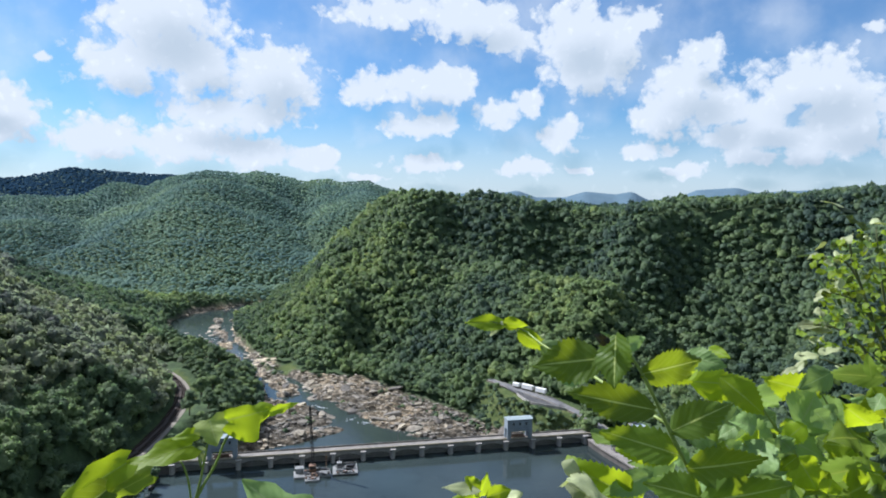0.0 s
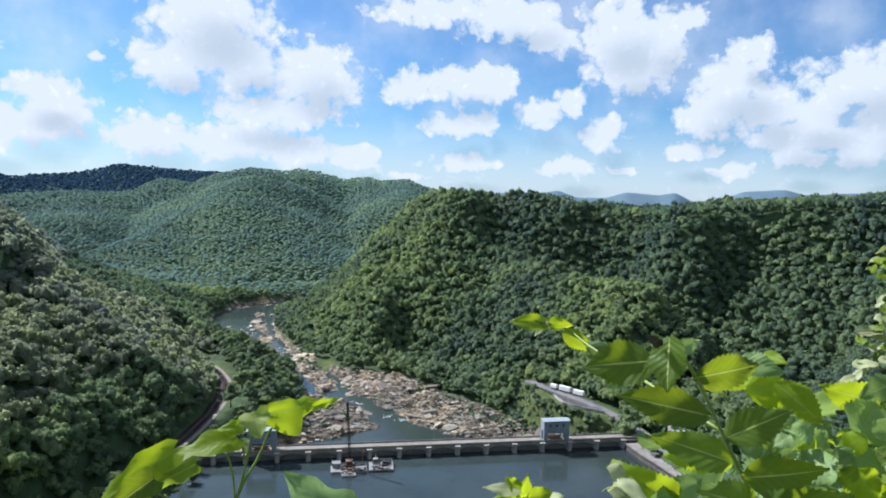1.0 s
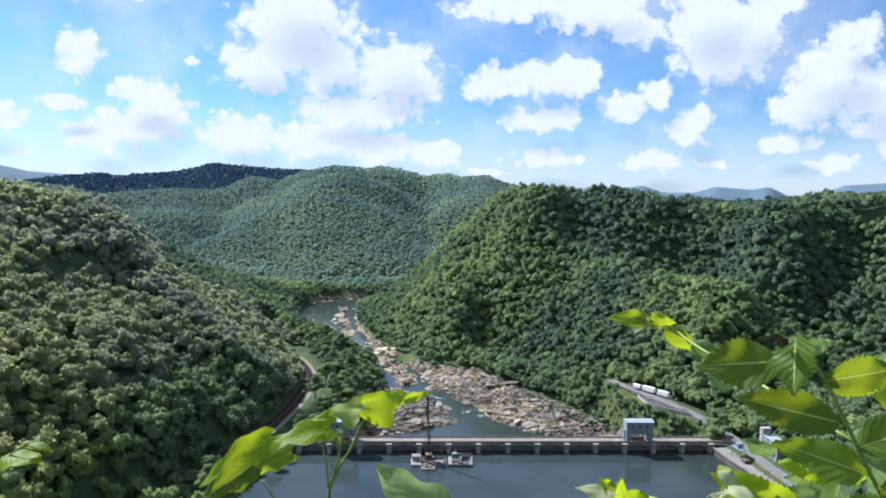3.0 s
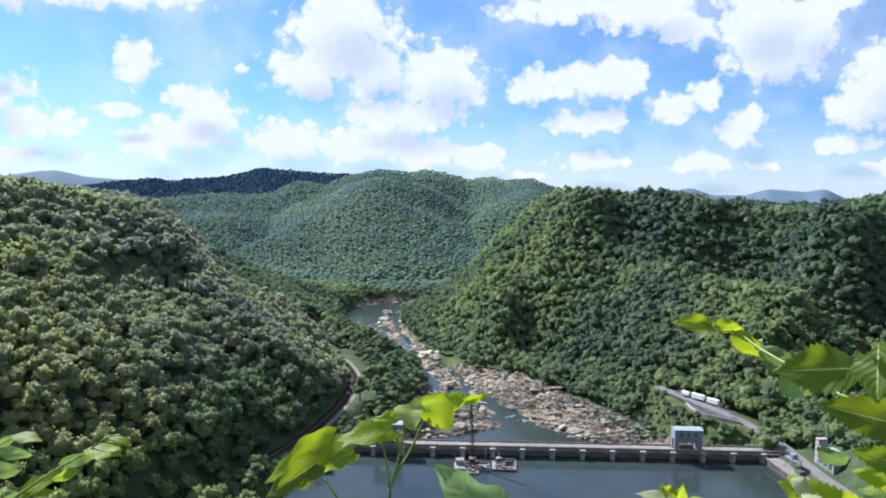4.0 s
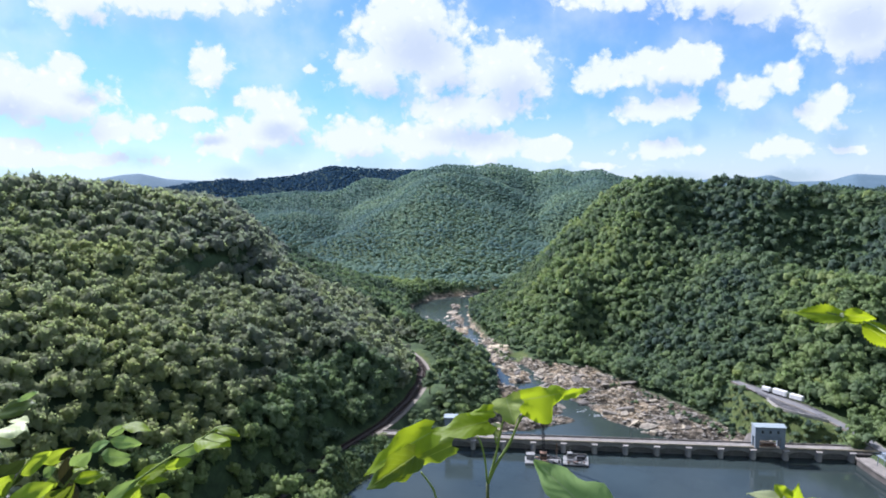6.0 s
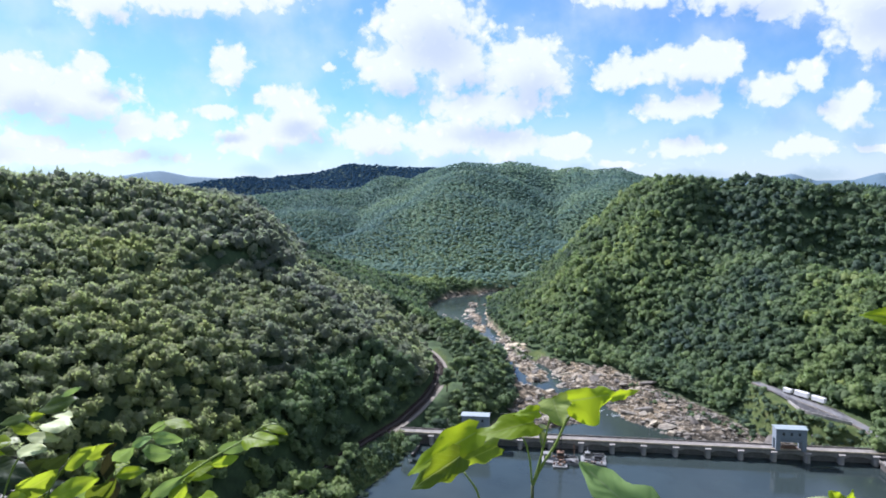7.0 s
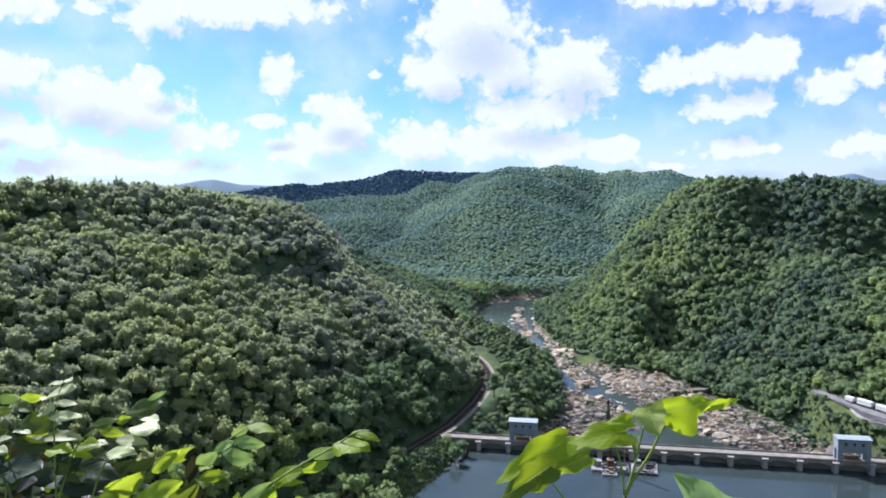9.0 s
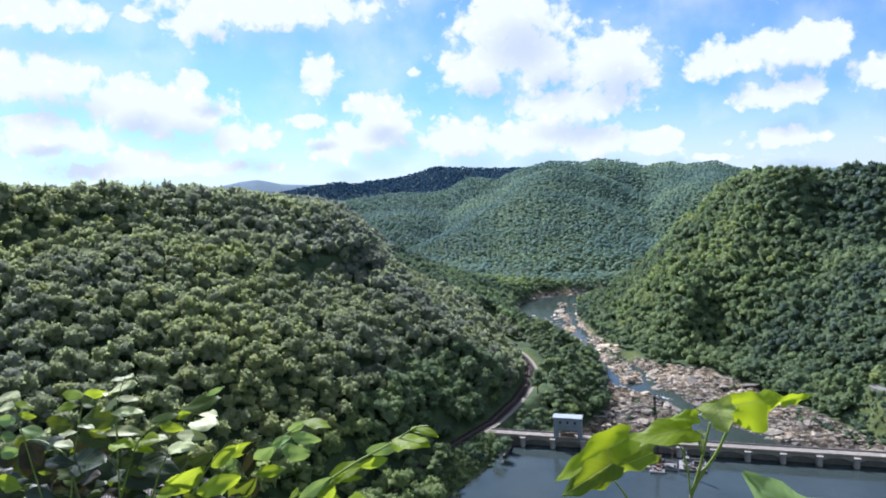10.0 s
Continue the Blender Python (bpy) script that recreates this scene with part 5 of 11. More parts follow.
rng = random.Random(3)
spots = []
for k in range(3000):
    px, py = rng.uniform(-262, -127), rng.uniform(372, 655)
    if within(np.array([px]), np.array([py]), GROVE_RING)[0] and off_line(np.array([px]), np.array([py]), RAILWAY)[0][0] > 12 and all((px - q[0]) ** 2 + (py - q[1]) ** 2 > 42 for q in spots):
        spots.append((px, py, rng.uniform(0.9, 1.3)))
tree_row([build_tree(s, 13.5, 5.2, "leafy green tree in the grove between railway and river", "riverside grove") for s in (1, 2, 3, 4)], spots[:95], 8)
spots = [(-164 - 9 * rng.random(), 196 + 6.4 * k + rng.uniform(-2, 2), rng.uniform(0.7, 1.05)) for k in range(14)] + [(-162, 287, 0.95), (-159, 279, 0.85), (-165, 294, 0.8), (-157, 270, 0.9)]
tree_row([build_tree(s, 11.0, 5.0, "dark green tree on the pool's wooded shore", "shore trees") for s in (11, 12, 13)], spots, 9)


def build_log(at, turn, length):
    log = thing("driftwood_log", "pale bleached driftwood log on the river bank", "log", at=at)
    log.rotation_euler.z = radians(turn)
    b = rod((-length / 2, 0, 0.3), (length / 6, 0.2, 0.4), 0.38, 0.3, 9)
    b = rod((length / 6, 0.2, 0.4), (length / 2, -0.1, 0.35), 0.3, 0.16, 9, b)
    part("trunk", b, MAT_LOG, log, "", True)
    part("branch", rod((length / 8, 0.2, 0.4), (length / 4, 1.2, 1.0), 0.14, 0.05, 6), MAT_LOG, log, "", True)


def build_snag(at, tall, lean, seed):
    """A bare dead trunk that leans over the water, with a few broken branches."""
    rng = random.Random(seed)
    snag = thing("dead_snag", "thin bare dead tree leaning over the pool's edge", "dead tree", "snags on the shore", at=at)
    tip = Vector((lean, -0.4 * lean, tall))
    mid = tip * 0.5 + Vector((0.15 * lean, 0.1, 0.4))
    part("trunk", rod(mid, tip, 0.10, 0.04, 6, rod((0, 0, -0.6), mid, 0.17, 0.10, 7)), MAT_BARK, snag, "", True)
    for k in range(5):
        a, h = rng.uniform(0, 6.28), rng.uniform(0.35, 0.9)
        p0 = (mid * (h / 0.5) if h < 0.5 else mid.lerp(tip, (h - 0.5) / 0.5))
        part("branch", rod(p0, p0 + Vector((math.cos(a), math.sin(a), 0.5)) * rng.uniform(0.8, 2.0), 0.05, 0.02, 5), MAT_BARK, snag, "", True)


for k, (sx, sy, tall, lean) in enumerate(((-138.5, 318, 6.0, 1.6), (-137.5, 309, 5.0, 2.2), (-138.0, 302, 6.5, 1.2), (-141.5, 291, 5.0, 1.8), (-144.5, 324, 7.0, 0.8))):
    build_snag((sx - 3.0, sy, float(land(np.array([sx - 3.0]), np.array([float(sy)]))[0][0])), tall, lean, k)

MAT_LOG = surface("bleached_wood", (0.26, 0.23, 0.19), (0.48, 0.44, 0.38), 1.2, 0.85)
build_log((-119.5, 424, float(land(np.array([-119.5]), np.array([424.0]))[0][0])), 12, 6.5)
build_log((-20, 470, float(land(np.array([-20.0]), np.array([470.0]))[0][0]) + 0.2), 40, 7.5)


# ---- shrubs at the overlook's edge ----
def leaf_material(name, top, glow, vein, share, rough=0.5, ridge=0.2):
    """A thin leaf: gloss and colour above, light coming through from behind, paler veins."""
    m, t, p = material(name)
    uv = node(t, "ShaderNodeSeparateXYZ", Vector=t.nodes.new("ShaderNodeUVMap").outputs[0])

    def calc(op, a, b=0.0):
        n = t.nodes.new("ShaderNodeMath")
        n.operation = op
        for i, value in enumerate((a, b)):
            if hasattr(value, "is_output"):
                t.links.new(value, n.inputs[i])
            else:
                n.inputs[i].default_value = value
        return n.outputs[0]
    across = calc("ABSOLUTE", calc("SUBTRACT", uv.outputs[1], 0.5))
    rib = calc("LESS_THAN", across, 0.022)
    run = calc("SINE", calc("MULTIPLY", calc("SUBTRACT", uv.outputs[0], calc("MULTIPLY", across, 0.55)), 48.0))
    side_veins = calc("POWER", calc("MAXIMUM", run, 0.0), 14.0)
    lines = calc("MAXIMUM", rib, calc("MULTIPLY", side_veins, ridge * 0.8))
    mottle = speckle(t, 38.0, 5.0)
    own = t.nodes.new("ShaderNodeObjectInfo").outputs["Random"]
    tone = calc("ADD", calc("MULTIPLY", own, 0.7), calc("MULTIPLY", mottle, 0.6))
    lo, hi = tuple(c * 0.6 for c in top), tuple(c * 1.35 for c in top)
    face = blend(t, lines, ramp(t, tone, (0.2, lo), (0.9, hi)), vein)
    back = blend(t, calc("MULTIPLY", lines, 0.6), ramp(t, tone, (0.2, tuple(c * 0.72 for c in glow)), (0.9, tuple(c * 1.2 for c in glow))), vein)
    t.links.new(face, p.inputs["Base Color"])
    p.inputs["Roughness"].default_value = rough
    p.inputs["Specular IOR Level"].default_value = 0.22
    relief(t, p, run, ridge, 0.0014)
    g = node(t, "ShaderNodeBsdfTranslucent", Color=back)
    mix = t.nodes.new("ShaderNodeMixShader")
    mix.inputs[0].default_value = share
    t.links.new(p.outputs[0], mix.inputs[1])
    t.links.new(g.outputs[0], mix.inputs[2])
    t.links.new(mix.outputs[0], t.nodes["Material Output"].inputs[0])
    return m


LIME = leaf_material("lime_leaf", (0.190, 0.275, 0.014), (0.40, 0.50, 0.010), (0.36, 0.44, 0.08), 0.62, ridge=0.10)
# Pale tone includes the sun on leaf tops, put into the colour.
PALE = leaf_material("pale_leaf", (0.38, 0.42, 0.225), (0.38, 0.43, 0.11), (0.44, 0.48, 0.22), 0.35, ridge=0.08)
SOFT = leaf_material("soft_pale_green_leaf", (0.270, 0.330, 0.095), (0.36, 0.43, 0.04), (0.40, 0.45, 0.15), 0.45, ridge=0.10)
YELL = leaf_material("yellow_green_leaf", (0.17, 0.250, 0.030), (0.32, 0.41, 0.020), (0.36, 0.42, 0.06), 0.58, ridge=0.08)
LEAF = leaf_material("green_leaf", (0.190, 0.290, 0.098), (0.27, 0.385, 0.085), (0.30, 0.39, 0.16), 0.40, ridge=0.16)
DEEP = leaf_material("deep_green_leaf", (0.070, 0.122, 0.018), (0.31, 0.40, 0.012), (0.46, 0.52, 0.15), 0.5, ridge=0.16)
# OLIVE and DARK: shade inside the shrubs put into the leaf colour.
OLIVE = leaf_material("olive_leaf", (0.045, 0.072, 0.016), (0.13, 0.170, 0.010), (0.12, 0.15, 0.04), 0.45, ridge=0.08)
DARK = leaf_material("shade_dark_leaf", (0.020, 0.034, 0.018), (0.045, 0.068, 0.010), (0.05, 0.07, 0.03), 0.2, ridge=0.08)
# Withered leaves, and dark filler where the shrub's inside is in shade.
DEAD = leaf_material("withered_or_shade_leaf", (0.024, 0.022, 0.012), (0.034, 0.032, 0.010), (0.05, 0.05, 0.02), 0.25)
TWIG = surface("green_brown_twig", (0.05, 0.06, 0.02), (0.13, 0.15, 0.05), 60.0, 0.6, depth=0.001)
TIP = surface("young_green_stem", (0.12, 0.18, 0.03), (0.24, 0.30, 0.06), 60.0, 0.5, depth=0.001)


def outline(kind, u, side=0):
    """Half the leaf's width at u from base to tip, widest about 1."""
    if kind == "toothed":
        return math.sin(math.pi * u ** 0.74) ** 0.88 * (1 - 0.22 * u)
    if kind == "lobed":
        return max(0.0, 1 - u) ** 0.62 * min(1.0, 0.35 + u / 0.16) * (1 + 0.16 * math.cos(u * 17.0))
    if kind == "lopsided":
        # one half hangs in a broad lobe, then both run out into a narrow tip, drawn to fit the camera's view
        if side > 0:
            return float(np.interp(u, (0, 0.1, 0.3, 0.5, 0.57, 0.64, 0.8, 1.0), (0.3, 1.0, 1.6, 1.9, 1.75, 0.8, 0.45, 0.1)))
        return float(np.interp(u, (0, 0.1, 0.5, 0.62, 0.72, 0.82, 1.0), (0.3, 0.7, 0.72, 0.5, 0.72, 0.62, 0.1)))
    return math.sin(math.pi * min(1.0, u ** 0.9)) ** 0.72


leaf_dice = random.Random(77)


def leaf(mat, kind, base, tip, normal, width):
    """One leaf from its base to its tip, folded along the midrib, drooping and a little wavy."""
    base, tip, n = Vector(base), Vector(tip), Vector(normal).normalized()
    a = tip - base
    long = a.length
    s = a.cross(n).normalized()
    n = s.cross(a).normalized()
    rows, cols = (26, 3) if kind == "toothed" else (14, 3)
    droop, fold, ph = leaf_dice.uniform(-0.02, 0.14) * long, leaf_dice.uniform(0.10, 0.42), leaf_dice.uniform(0, 6)
    curl = leaf_dice.uniform(0.0, 0.12)
    bm = bmesh.new()
    uv = bm.loops.layers.uv.new("UVMap")
    grid, where = [], {}
    for i in range(rows + 1):
        u = i / rows
        line = []
        for j in range(-cols, cols + 1):
            v = j / cols
            edge = abs(v) == 1
            w = outline(kind, min(max(u, 0.012), 0.995), v) * width / 2 * v
            if edge and kind == "toothed":
                w *= 1.0 + (leaf_dice.uniform(0.07, 0.16) if i % 2 else -0.06)
            elif edge:
                w *= 1.0 + leaf_dice.uniform(-0.03, 0.03)
            back = -0.16 * abs(v) ** 1.5 * max(0.0, 0.3 - u) * long * (2.2 if kind == "lobed" else 0.8)
            if edge and kind == "toothed" and i % 2:
                back += 0.025 * long
            lift = fold * abs(w) - curl * width * abs(v) ** 3 - droop * u * u * 1.5 + 0.09 * width * math.sin(u * 6.5 + ph + 1.3 * v) * abs(v) + 0.03 * width * math.sin(u * 15 + ph * 2 + 2.2 * v) * abs(v)
            vert = bm.verts.new(base + a * u + a.normalized() * back + s * w + n * lift)
            where[vert] = (u, 0.5 + 0.5 * v)
            line.append(vert)
        grid.append(line)
    for i in range(rows):
        for j in range(2 * cols):
            f = bm.faces.new((grid[i][j], grid[i][j + 1], grid[i + 1][j + 1], grid[i + 1][j]))
            for loop in f.loops:
                loop[uv].uv = where[loop.vert]
    ob = part("leaf", bm, mat, plant_now, "", True)
    ob.matrix_parent_inverse = Matrix.Translation(-plant_now.location)
    if long > 0.085 and kind != "oval":
        stalk = rod(base - n * 0.001, base + a * 0.55 - n * (0.0012 + droop * 0.42), 0.0013, 0.0007, 5)
        part("midrib", stalk, TIP, ob, "pale raised midrib")
    return ob


def twig(points, r0, r1):
    """A bending stem through points, thinner towards its end."""
    pts = [Vector(p) for p in points]
    fine = []
    for k in range(len(pts) - 1):
        p0, p1, p2, p3 = pts[max(k - 1, 0)], pts[k], pts[k + 1], pts[min(k + 2, len(pts) - 1)]
        for i in range(4):
            q = i / 4
            fine.append(0.5 * (2 * p1 + (p2 - p0) * q + (2 * p0 - 5 * p1 + 4 * p2 - p3) * q * q + (3 * p1 - p0 - 3 * p2 + p3) * q ** 3))
    fine.append(pts[-1])
    bm = bmesh.new()
    rings = []
    for k, p in enumerate(fine):
        d = (fine[min(k + 1, len(fine) - 1)] - fine[max(k - 1, 0)]).normalized()
        e = d.cross(Vector((0.3, 1, 0.1))).normalized()
        g = d.cross(e)
        r = r0 + (r1 - r0) * k / (len(fine) - 1)
        r *= 1.25 if k % 4 == 0 and 0 < k < len(fine) - 1 else 1.0
        rings.append([bm.verts.new(p + (e * math.cos(q * 1.0472) + g * math.sin(q * 1.0472)) * r) for q in range(6)])
    for lo, hi in zip(rings, rings[1:]):
        for q in range(6):
            bm.faces.new((lo[q], lo[(q + 1) % 6], hi[(q + 1) % 6], hi[q]))
    bm.faces.new(rings[0][::-1])
    bm.faces.new(rings[-1])
    ob = part("stem", bm, TIP if r0 < 0.0024 else TWIG, plant_now, "", True)
    ob.matrix_parent_inverse = Matrix.Translation(-plant_now.location)
    return ob


def root(at, r):
    """A woody stem that brings a shrub up from the ground to a place."""
    a, b = plant_now.location + Vector((0, 0, -0.05)), Vector(at)
    return twig([tuple(a), tuple(a.lerp(b, 0.45) + Vector((0.03, 0.02, 0.05))), tuple(b)], r, r * 0.6)


plant_now = thing("shrub", "young vine-like shrub with broad lobed lime-green leaves", "shrub", at=(-0.36, 0.95, EYE - 1.65))
root((-0.355, 0.970, 144.043), 0.0096)
twig([(-0.355, 0.970, 144.043), (-0.367, 0.970, 144.393), (-0.368, 0.970, 144.533)], 0.0037, 0.0028)
twig([(-0.368, 0.970, 144.531), (-0.354, 0.970, 144.565), (-0.333, 0.970, 144.602), (-0.317, 0.970, 144.641), (-0.306, 0.970, 144.654)], 0.0022, 0.0017)
twig([(-0.368, 0.970, 144.533), (-0.357, 0.970, 144.571), (-0.349, 0.970, 144.609), (-0.342, 0.970, 144.643)], 0.0021, 0.0014)
twig([(-0.354, 0.970, 144.598), (-0.358, 0.970, 144.617), (-0.360, 0.970, 144.629)], 0.0017, 0.0011)
twig([(-0.369, 0.970, 144.536), (-0.372, 0.970, 144.569), (-0.378, 0.970, 144.594), (-0.384, 0.970, 144.606)], 0.0017, 0.0013)
root((-0.367, 0.970, 144.393), 0.0054)
twig([(-0.367, 0.970, 144.393), (-0.443, 0.970, 144.480), (-0.459, 0.970, 144.512), (-0.479, 0.970, 144.536)], 0.0021, 0.0014)
root((-0.367, 0.970, 144.393), 0.0054)
twig([(-0.367, 0.970, 144.393), (-0.267, 0.970, 144.452), (-0.180, 0.970, 144.517)], 0.0021, 0.0014)
leaf(LIME, "lopsided", (-0.324, 0.970, 144.668), (-0.247, 1.000, 144.681), (0.15, -0.93, 0.33), 0.044)
leaf(LIME, "lobed", (-0.254, 0.985, 144.678), (-0.215, 1.000, 144.690), (0.15, -0.90, 0.40), 0.017)
leaf(SOFT, "lobed", (-0.334, 0.950, 144.678), (-0.316, 0.930, 144.646), (0.10, -0.90, 0.42), 0.054)
leaf(LIME, "lobed", (-0.319, 0.980, 144.661), (-0.369, 1.000, 144.654), (-0.10, -0.80, 0.60), 0.029)
leaf(LIME, "lobed", (-0.359, 0.970, 144.649), (-0.397, 0.960, 144.644), (-0.10, -0.75, 0.65), 0.026)
leaf(LIME, "lobed", (-0.367, 0.970, 144.632), (-0.469, 0.930, 144.606), (0.10, -0.62, 0.78), 0.054)
leaf(LIME, "lobed", (-0.446, 0.930, 144.619), (-0.544, 0.880, 144.564), (0.25, -0.72, 0.65), 0.057)
leaf(YELL, "lobed", (-0.412, 0.930, 144.603), (-0.474, 0.900, 144.574), (0.20, -0.90, 0.35), 0.035)
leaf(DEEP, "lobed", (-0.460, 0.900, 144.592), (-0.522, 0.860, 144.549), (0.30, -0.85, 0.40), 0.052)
leaf(LEAF, "lobed", (-0.176, 0.970, 144.484), (-0.300, 0.990, 144.572), (0.18, -0.87, 0.46), 0.098)
leaf(PALE, "oval", (-0.349, 0.970, 144.607), (-0.357, 0.970, 144.623), (0.24, -0.96, 0.12), 0.009)
leaf(PALE, "oval", (-0.358, 0.970, 144.629), (-0.345, 0.970, 144.625), (0.09, -0.93, 0.35), 0.006)

plant_now = thing("shrub", "leafy sapling with broad saw-toothed green leaves on an arching stem", "shrub", at=(0.4, 0.6, EYE - 1.65))
root((0.328, 0.550, 144.457), 0.0054)
twig([(0.328, 0.550, 144.457), (0.245, 0.550, 144.697), (0.222, 0.550, 144.754), (0.198, 0.550, 144.800), (0.174, 0.550, 144.848), (0.159, 0.550, 144.872), (0.145, 0.550, 144.887)], 0.0021, 0.0011)
leaf(DEAD, "oval", (0.135, 0.538, 144.885), (0.124, 0.528, 144.894), (0.72, -0.69, 0.07), 0.009)
leaf(DEAD, "oval", (0.132, 0.535, 144.890), (0.137, 0.535, 144.887), (0.32, -0.87, 0.38), 0.006)
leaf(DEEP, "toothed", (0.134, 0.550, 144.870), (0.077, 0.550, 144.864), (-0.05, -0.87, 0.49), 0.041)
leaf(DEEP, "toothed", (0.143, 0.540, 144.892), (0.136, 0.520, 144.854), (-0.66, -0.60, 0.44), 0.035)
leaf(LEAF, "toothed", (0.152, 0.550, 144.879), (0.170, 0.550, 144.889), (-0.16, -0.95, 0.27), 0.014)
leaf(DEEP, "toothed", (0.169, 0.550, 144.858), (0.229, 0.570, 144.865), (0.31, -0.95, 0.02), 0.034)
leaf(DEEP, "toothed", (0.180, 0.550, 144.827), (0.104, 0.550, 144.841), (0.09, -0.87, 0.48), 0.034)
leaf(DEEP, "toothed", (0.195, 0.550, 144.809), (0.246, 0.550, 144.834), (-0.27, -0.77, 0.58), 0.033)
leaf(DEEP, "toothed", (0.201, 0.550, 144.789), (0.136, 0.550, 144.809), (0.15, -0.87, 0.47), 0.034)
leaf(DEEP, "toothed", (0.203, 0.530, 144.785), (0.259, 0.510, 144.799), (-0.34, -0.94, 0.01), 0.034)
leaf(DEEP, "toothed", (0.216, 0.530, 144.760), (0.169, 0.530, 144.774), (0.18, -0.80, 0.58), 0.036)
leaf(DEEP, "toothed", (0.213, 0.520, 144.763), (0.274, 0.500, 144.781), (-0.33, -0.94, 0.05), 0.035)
leaf(LEAF, "toothed", (0.162, 0.560, 144.871), (0.136, 0.560, 144.890), (0.01, -1.00, 0.02), 0.011)
twig([(0.210, 0.600, 144.797), (0.169, 0.720, 144.809), (0.126, 0.820, 144.823), (0.105, 0.860, 144.834), (0.063, 0.860, 144.844)], 0.0019, 0.0008)
leaf(LIME, "toothed", (0.084, 0.860, 144.840), (0.031, 0.860, 144.844), (0.04, -0.87, 0.50), 0.024)
leaf(LIME, "toothed", (0.079, 0.860, 144.843), (0.113, 0.860, 144.838), (-0.03, -0.98, -0.18), 0.019)
leaf(PALE, "toothed", (0.079, 0.860, 144.844), (0.062, 0.860, 144.824), (-0.40, -0.86, 0.32), 0.012)
leaf(LIME, "toothed", (0.101, 0.860, 144.832), (0.142, 0.860, 144.801), (-0.21, -0.94, -0.27), 0.027)
leaf(PALE, "toothed", (0.127, 0.860, 144.815), (0.134, 0.860, 144.828), (-0.20, -0.97, 0.12), 0.012)
leaf(LEAF, "toothed", (0.129, 0.840, 144.818), (0.179, 0.840, 144.788), (-0.13, -0.97, -0.21), 0.034)
leaf(LEAF, "toothed", (0.151, 0.840, 144.787), (0.187, 0.840, 144.772), (-0.07, -0.98, -0.17), 0.034)
leaf(LIME, "toothed", (0.286, 0.705, 144.846), (0.299, 0.681, 144.842), (-0.73, -0.47, 0.50), 0.014)
leaf(LEAF, "toothed", (0.255, 0.689, 144.842), (0.287, 0.663, 144.838), (-0.55, -0.74, 0.40), 0.027)
leaf(LIME, "toothed", (0.279, 0.834, 144.783), (0.363, 0.852, 144.783), (0.21, -0.97, -0.14), 0.027)
leaf(LIME, "toothed", (0.269, 0.702, 144.811), (0.331, 0.704, 144.807), (0.07, -0.83, 0.56), 0.041)
leaf(LIME, "toothed", (0.295, 0.693, 144.818), (0.333, 0.669, 144.787), (-0.07, -0.83, 0.55), 0.037)
leaf(LEAF, "toothed", (0.394, 0.836, 144.760), (0.447, 0.856, 144.734), (0.07, -0.86, -0.50), 0.060)
leaf(LIME, "toothed", (0.468, 0.812, 144.769), (0.393, 0.794, 144.788), (0.19, -0.96, -0.19), 0.048)
leaf(LEAF, "toothed", (0.427, 0.779, 144.738), (0.461, 0.793, 144.779), (0.14, -0.97, 0.21), 0.067)
leaf(LEAF, "toothed", (0.359, 0.827, 144.762), (0.380, 0.802, 144.729), (-0.56, -0.79, 0.24), 0.038)
leaf(LEAF, "toothed", (0.285, 0.788, 144.733), (0.345, 0.788, 144.714), (0.21, -0.76, 0.62), 0.053)
leaf(LEAF, "toothed", (0.327, 0.750, 144.742), (0.379, 0.725, 144.724), (-0.50, -0.79, -0.35), 0.065)
leaf(LEAF, "toothed", (0.427, 0.824, 144.712), (0.492, 0.827, 144.680), (0.20, -0.92, 0.34), 0.057)
leaf(YELL, "toothed", (0.551, 0.833, 144.700), (0.487, 0.837, 144.716), (0.23, -0.22, 0.95), 0.093)
leaf(YELL, "toothed", (0.533, 0.821, 144.694), (0.479, 0.822, 144.661), (-0.49, -0.32, 0.81), 0.055)
leaf(YELL, "toothed", (0.523, 0.774, 144.692), (0.415, 0.770, 144.682), (-0.06, -0.48, 0.87), 0.043)
leaf(YELL, "toothed", (0.485, 0.718, 144.814), (0.425, 0.737, 144.815), (-0.19, -0.64, 0.75), 0.030)
leaf(YELL, "toothed", (0.438, 0.669, 144.827), (0.437, 0.676, 144.850), (-0.64, -0.74, 0.22), 0.013)
leaf(LIME, "toothed", (0.521, 0.762, 144.755), (0.499, 0.760, 144.789), (-0.48, -0.80, -0.35), 0.053)
leaf(YELL, "toothed", (0.525, 0.849, 144.780), (0.556, 0.831, 144.803), (-0.67, -0.22, 0.71), 0.023)
leaf(LEAF, "toothed", (0.414, 0.699, 144.823), (0.385, 0.706, 144.803), (-0.25, -0.97, -0.02), 0.032)
leaf(LIME, "toothed", (0.255, 0.728, 144.721), (0.200, 0.742, 144.719), (-0.26, -0.96, 0.07), 0.033)
leaf(LIME, "toothed", (0.228, 0.766, 144.656), (0.150, 0.790, 144.680), (-0.35, -0.91, -0.22), 0.058)
leaf(PALE, "toothed", (0.179, 0.672, 144.694), (0.129, 0.655, 144.722), (0.49, -0.01, 0.87), 0.067)
leaf(LEAF, "toothed", (0.254, 0.777, 144.677), (0.193, 0.761, 144.658), (0.16, -0.95, 0.28), 0.033)
leaf(PALE, "toothed", (0.131, 0.694, 144.723), (0.153, 0.691, 144.711), (0.32, -0.64, 0.70), 0.023)
leaf(LEAF, "toothed", (0.343, 0.792, 144.687), (0.309, 0.816, 144.640), (-0.84, -0.26, 0.48), 0.067)
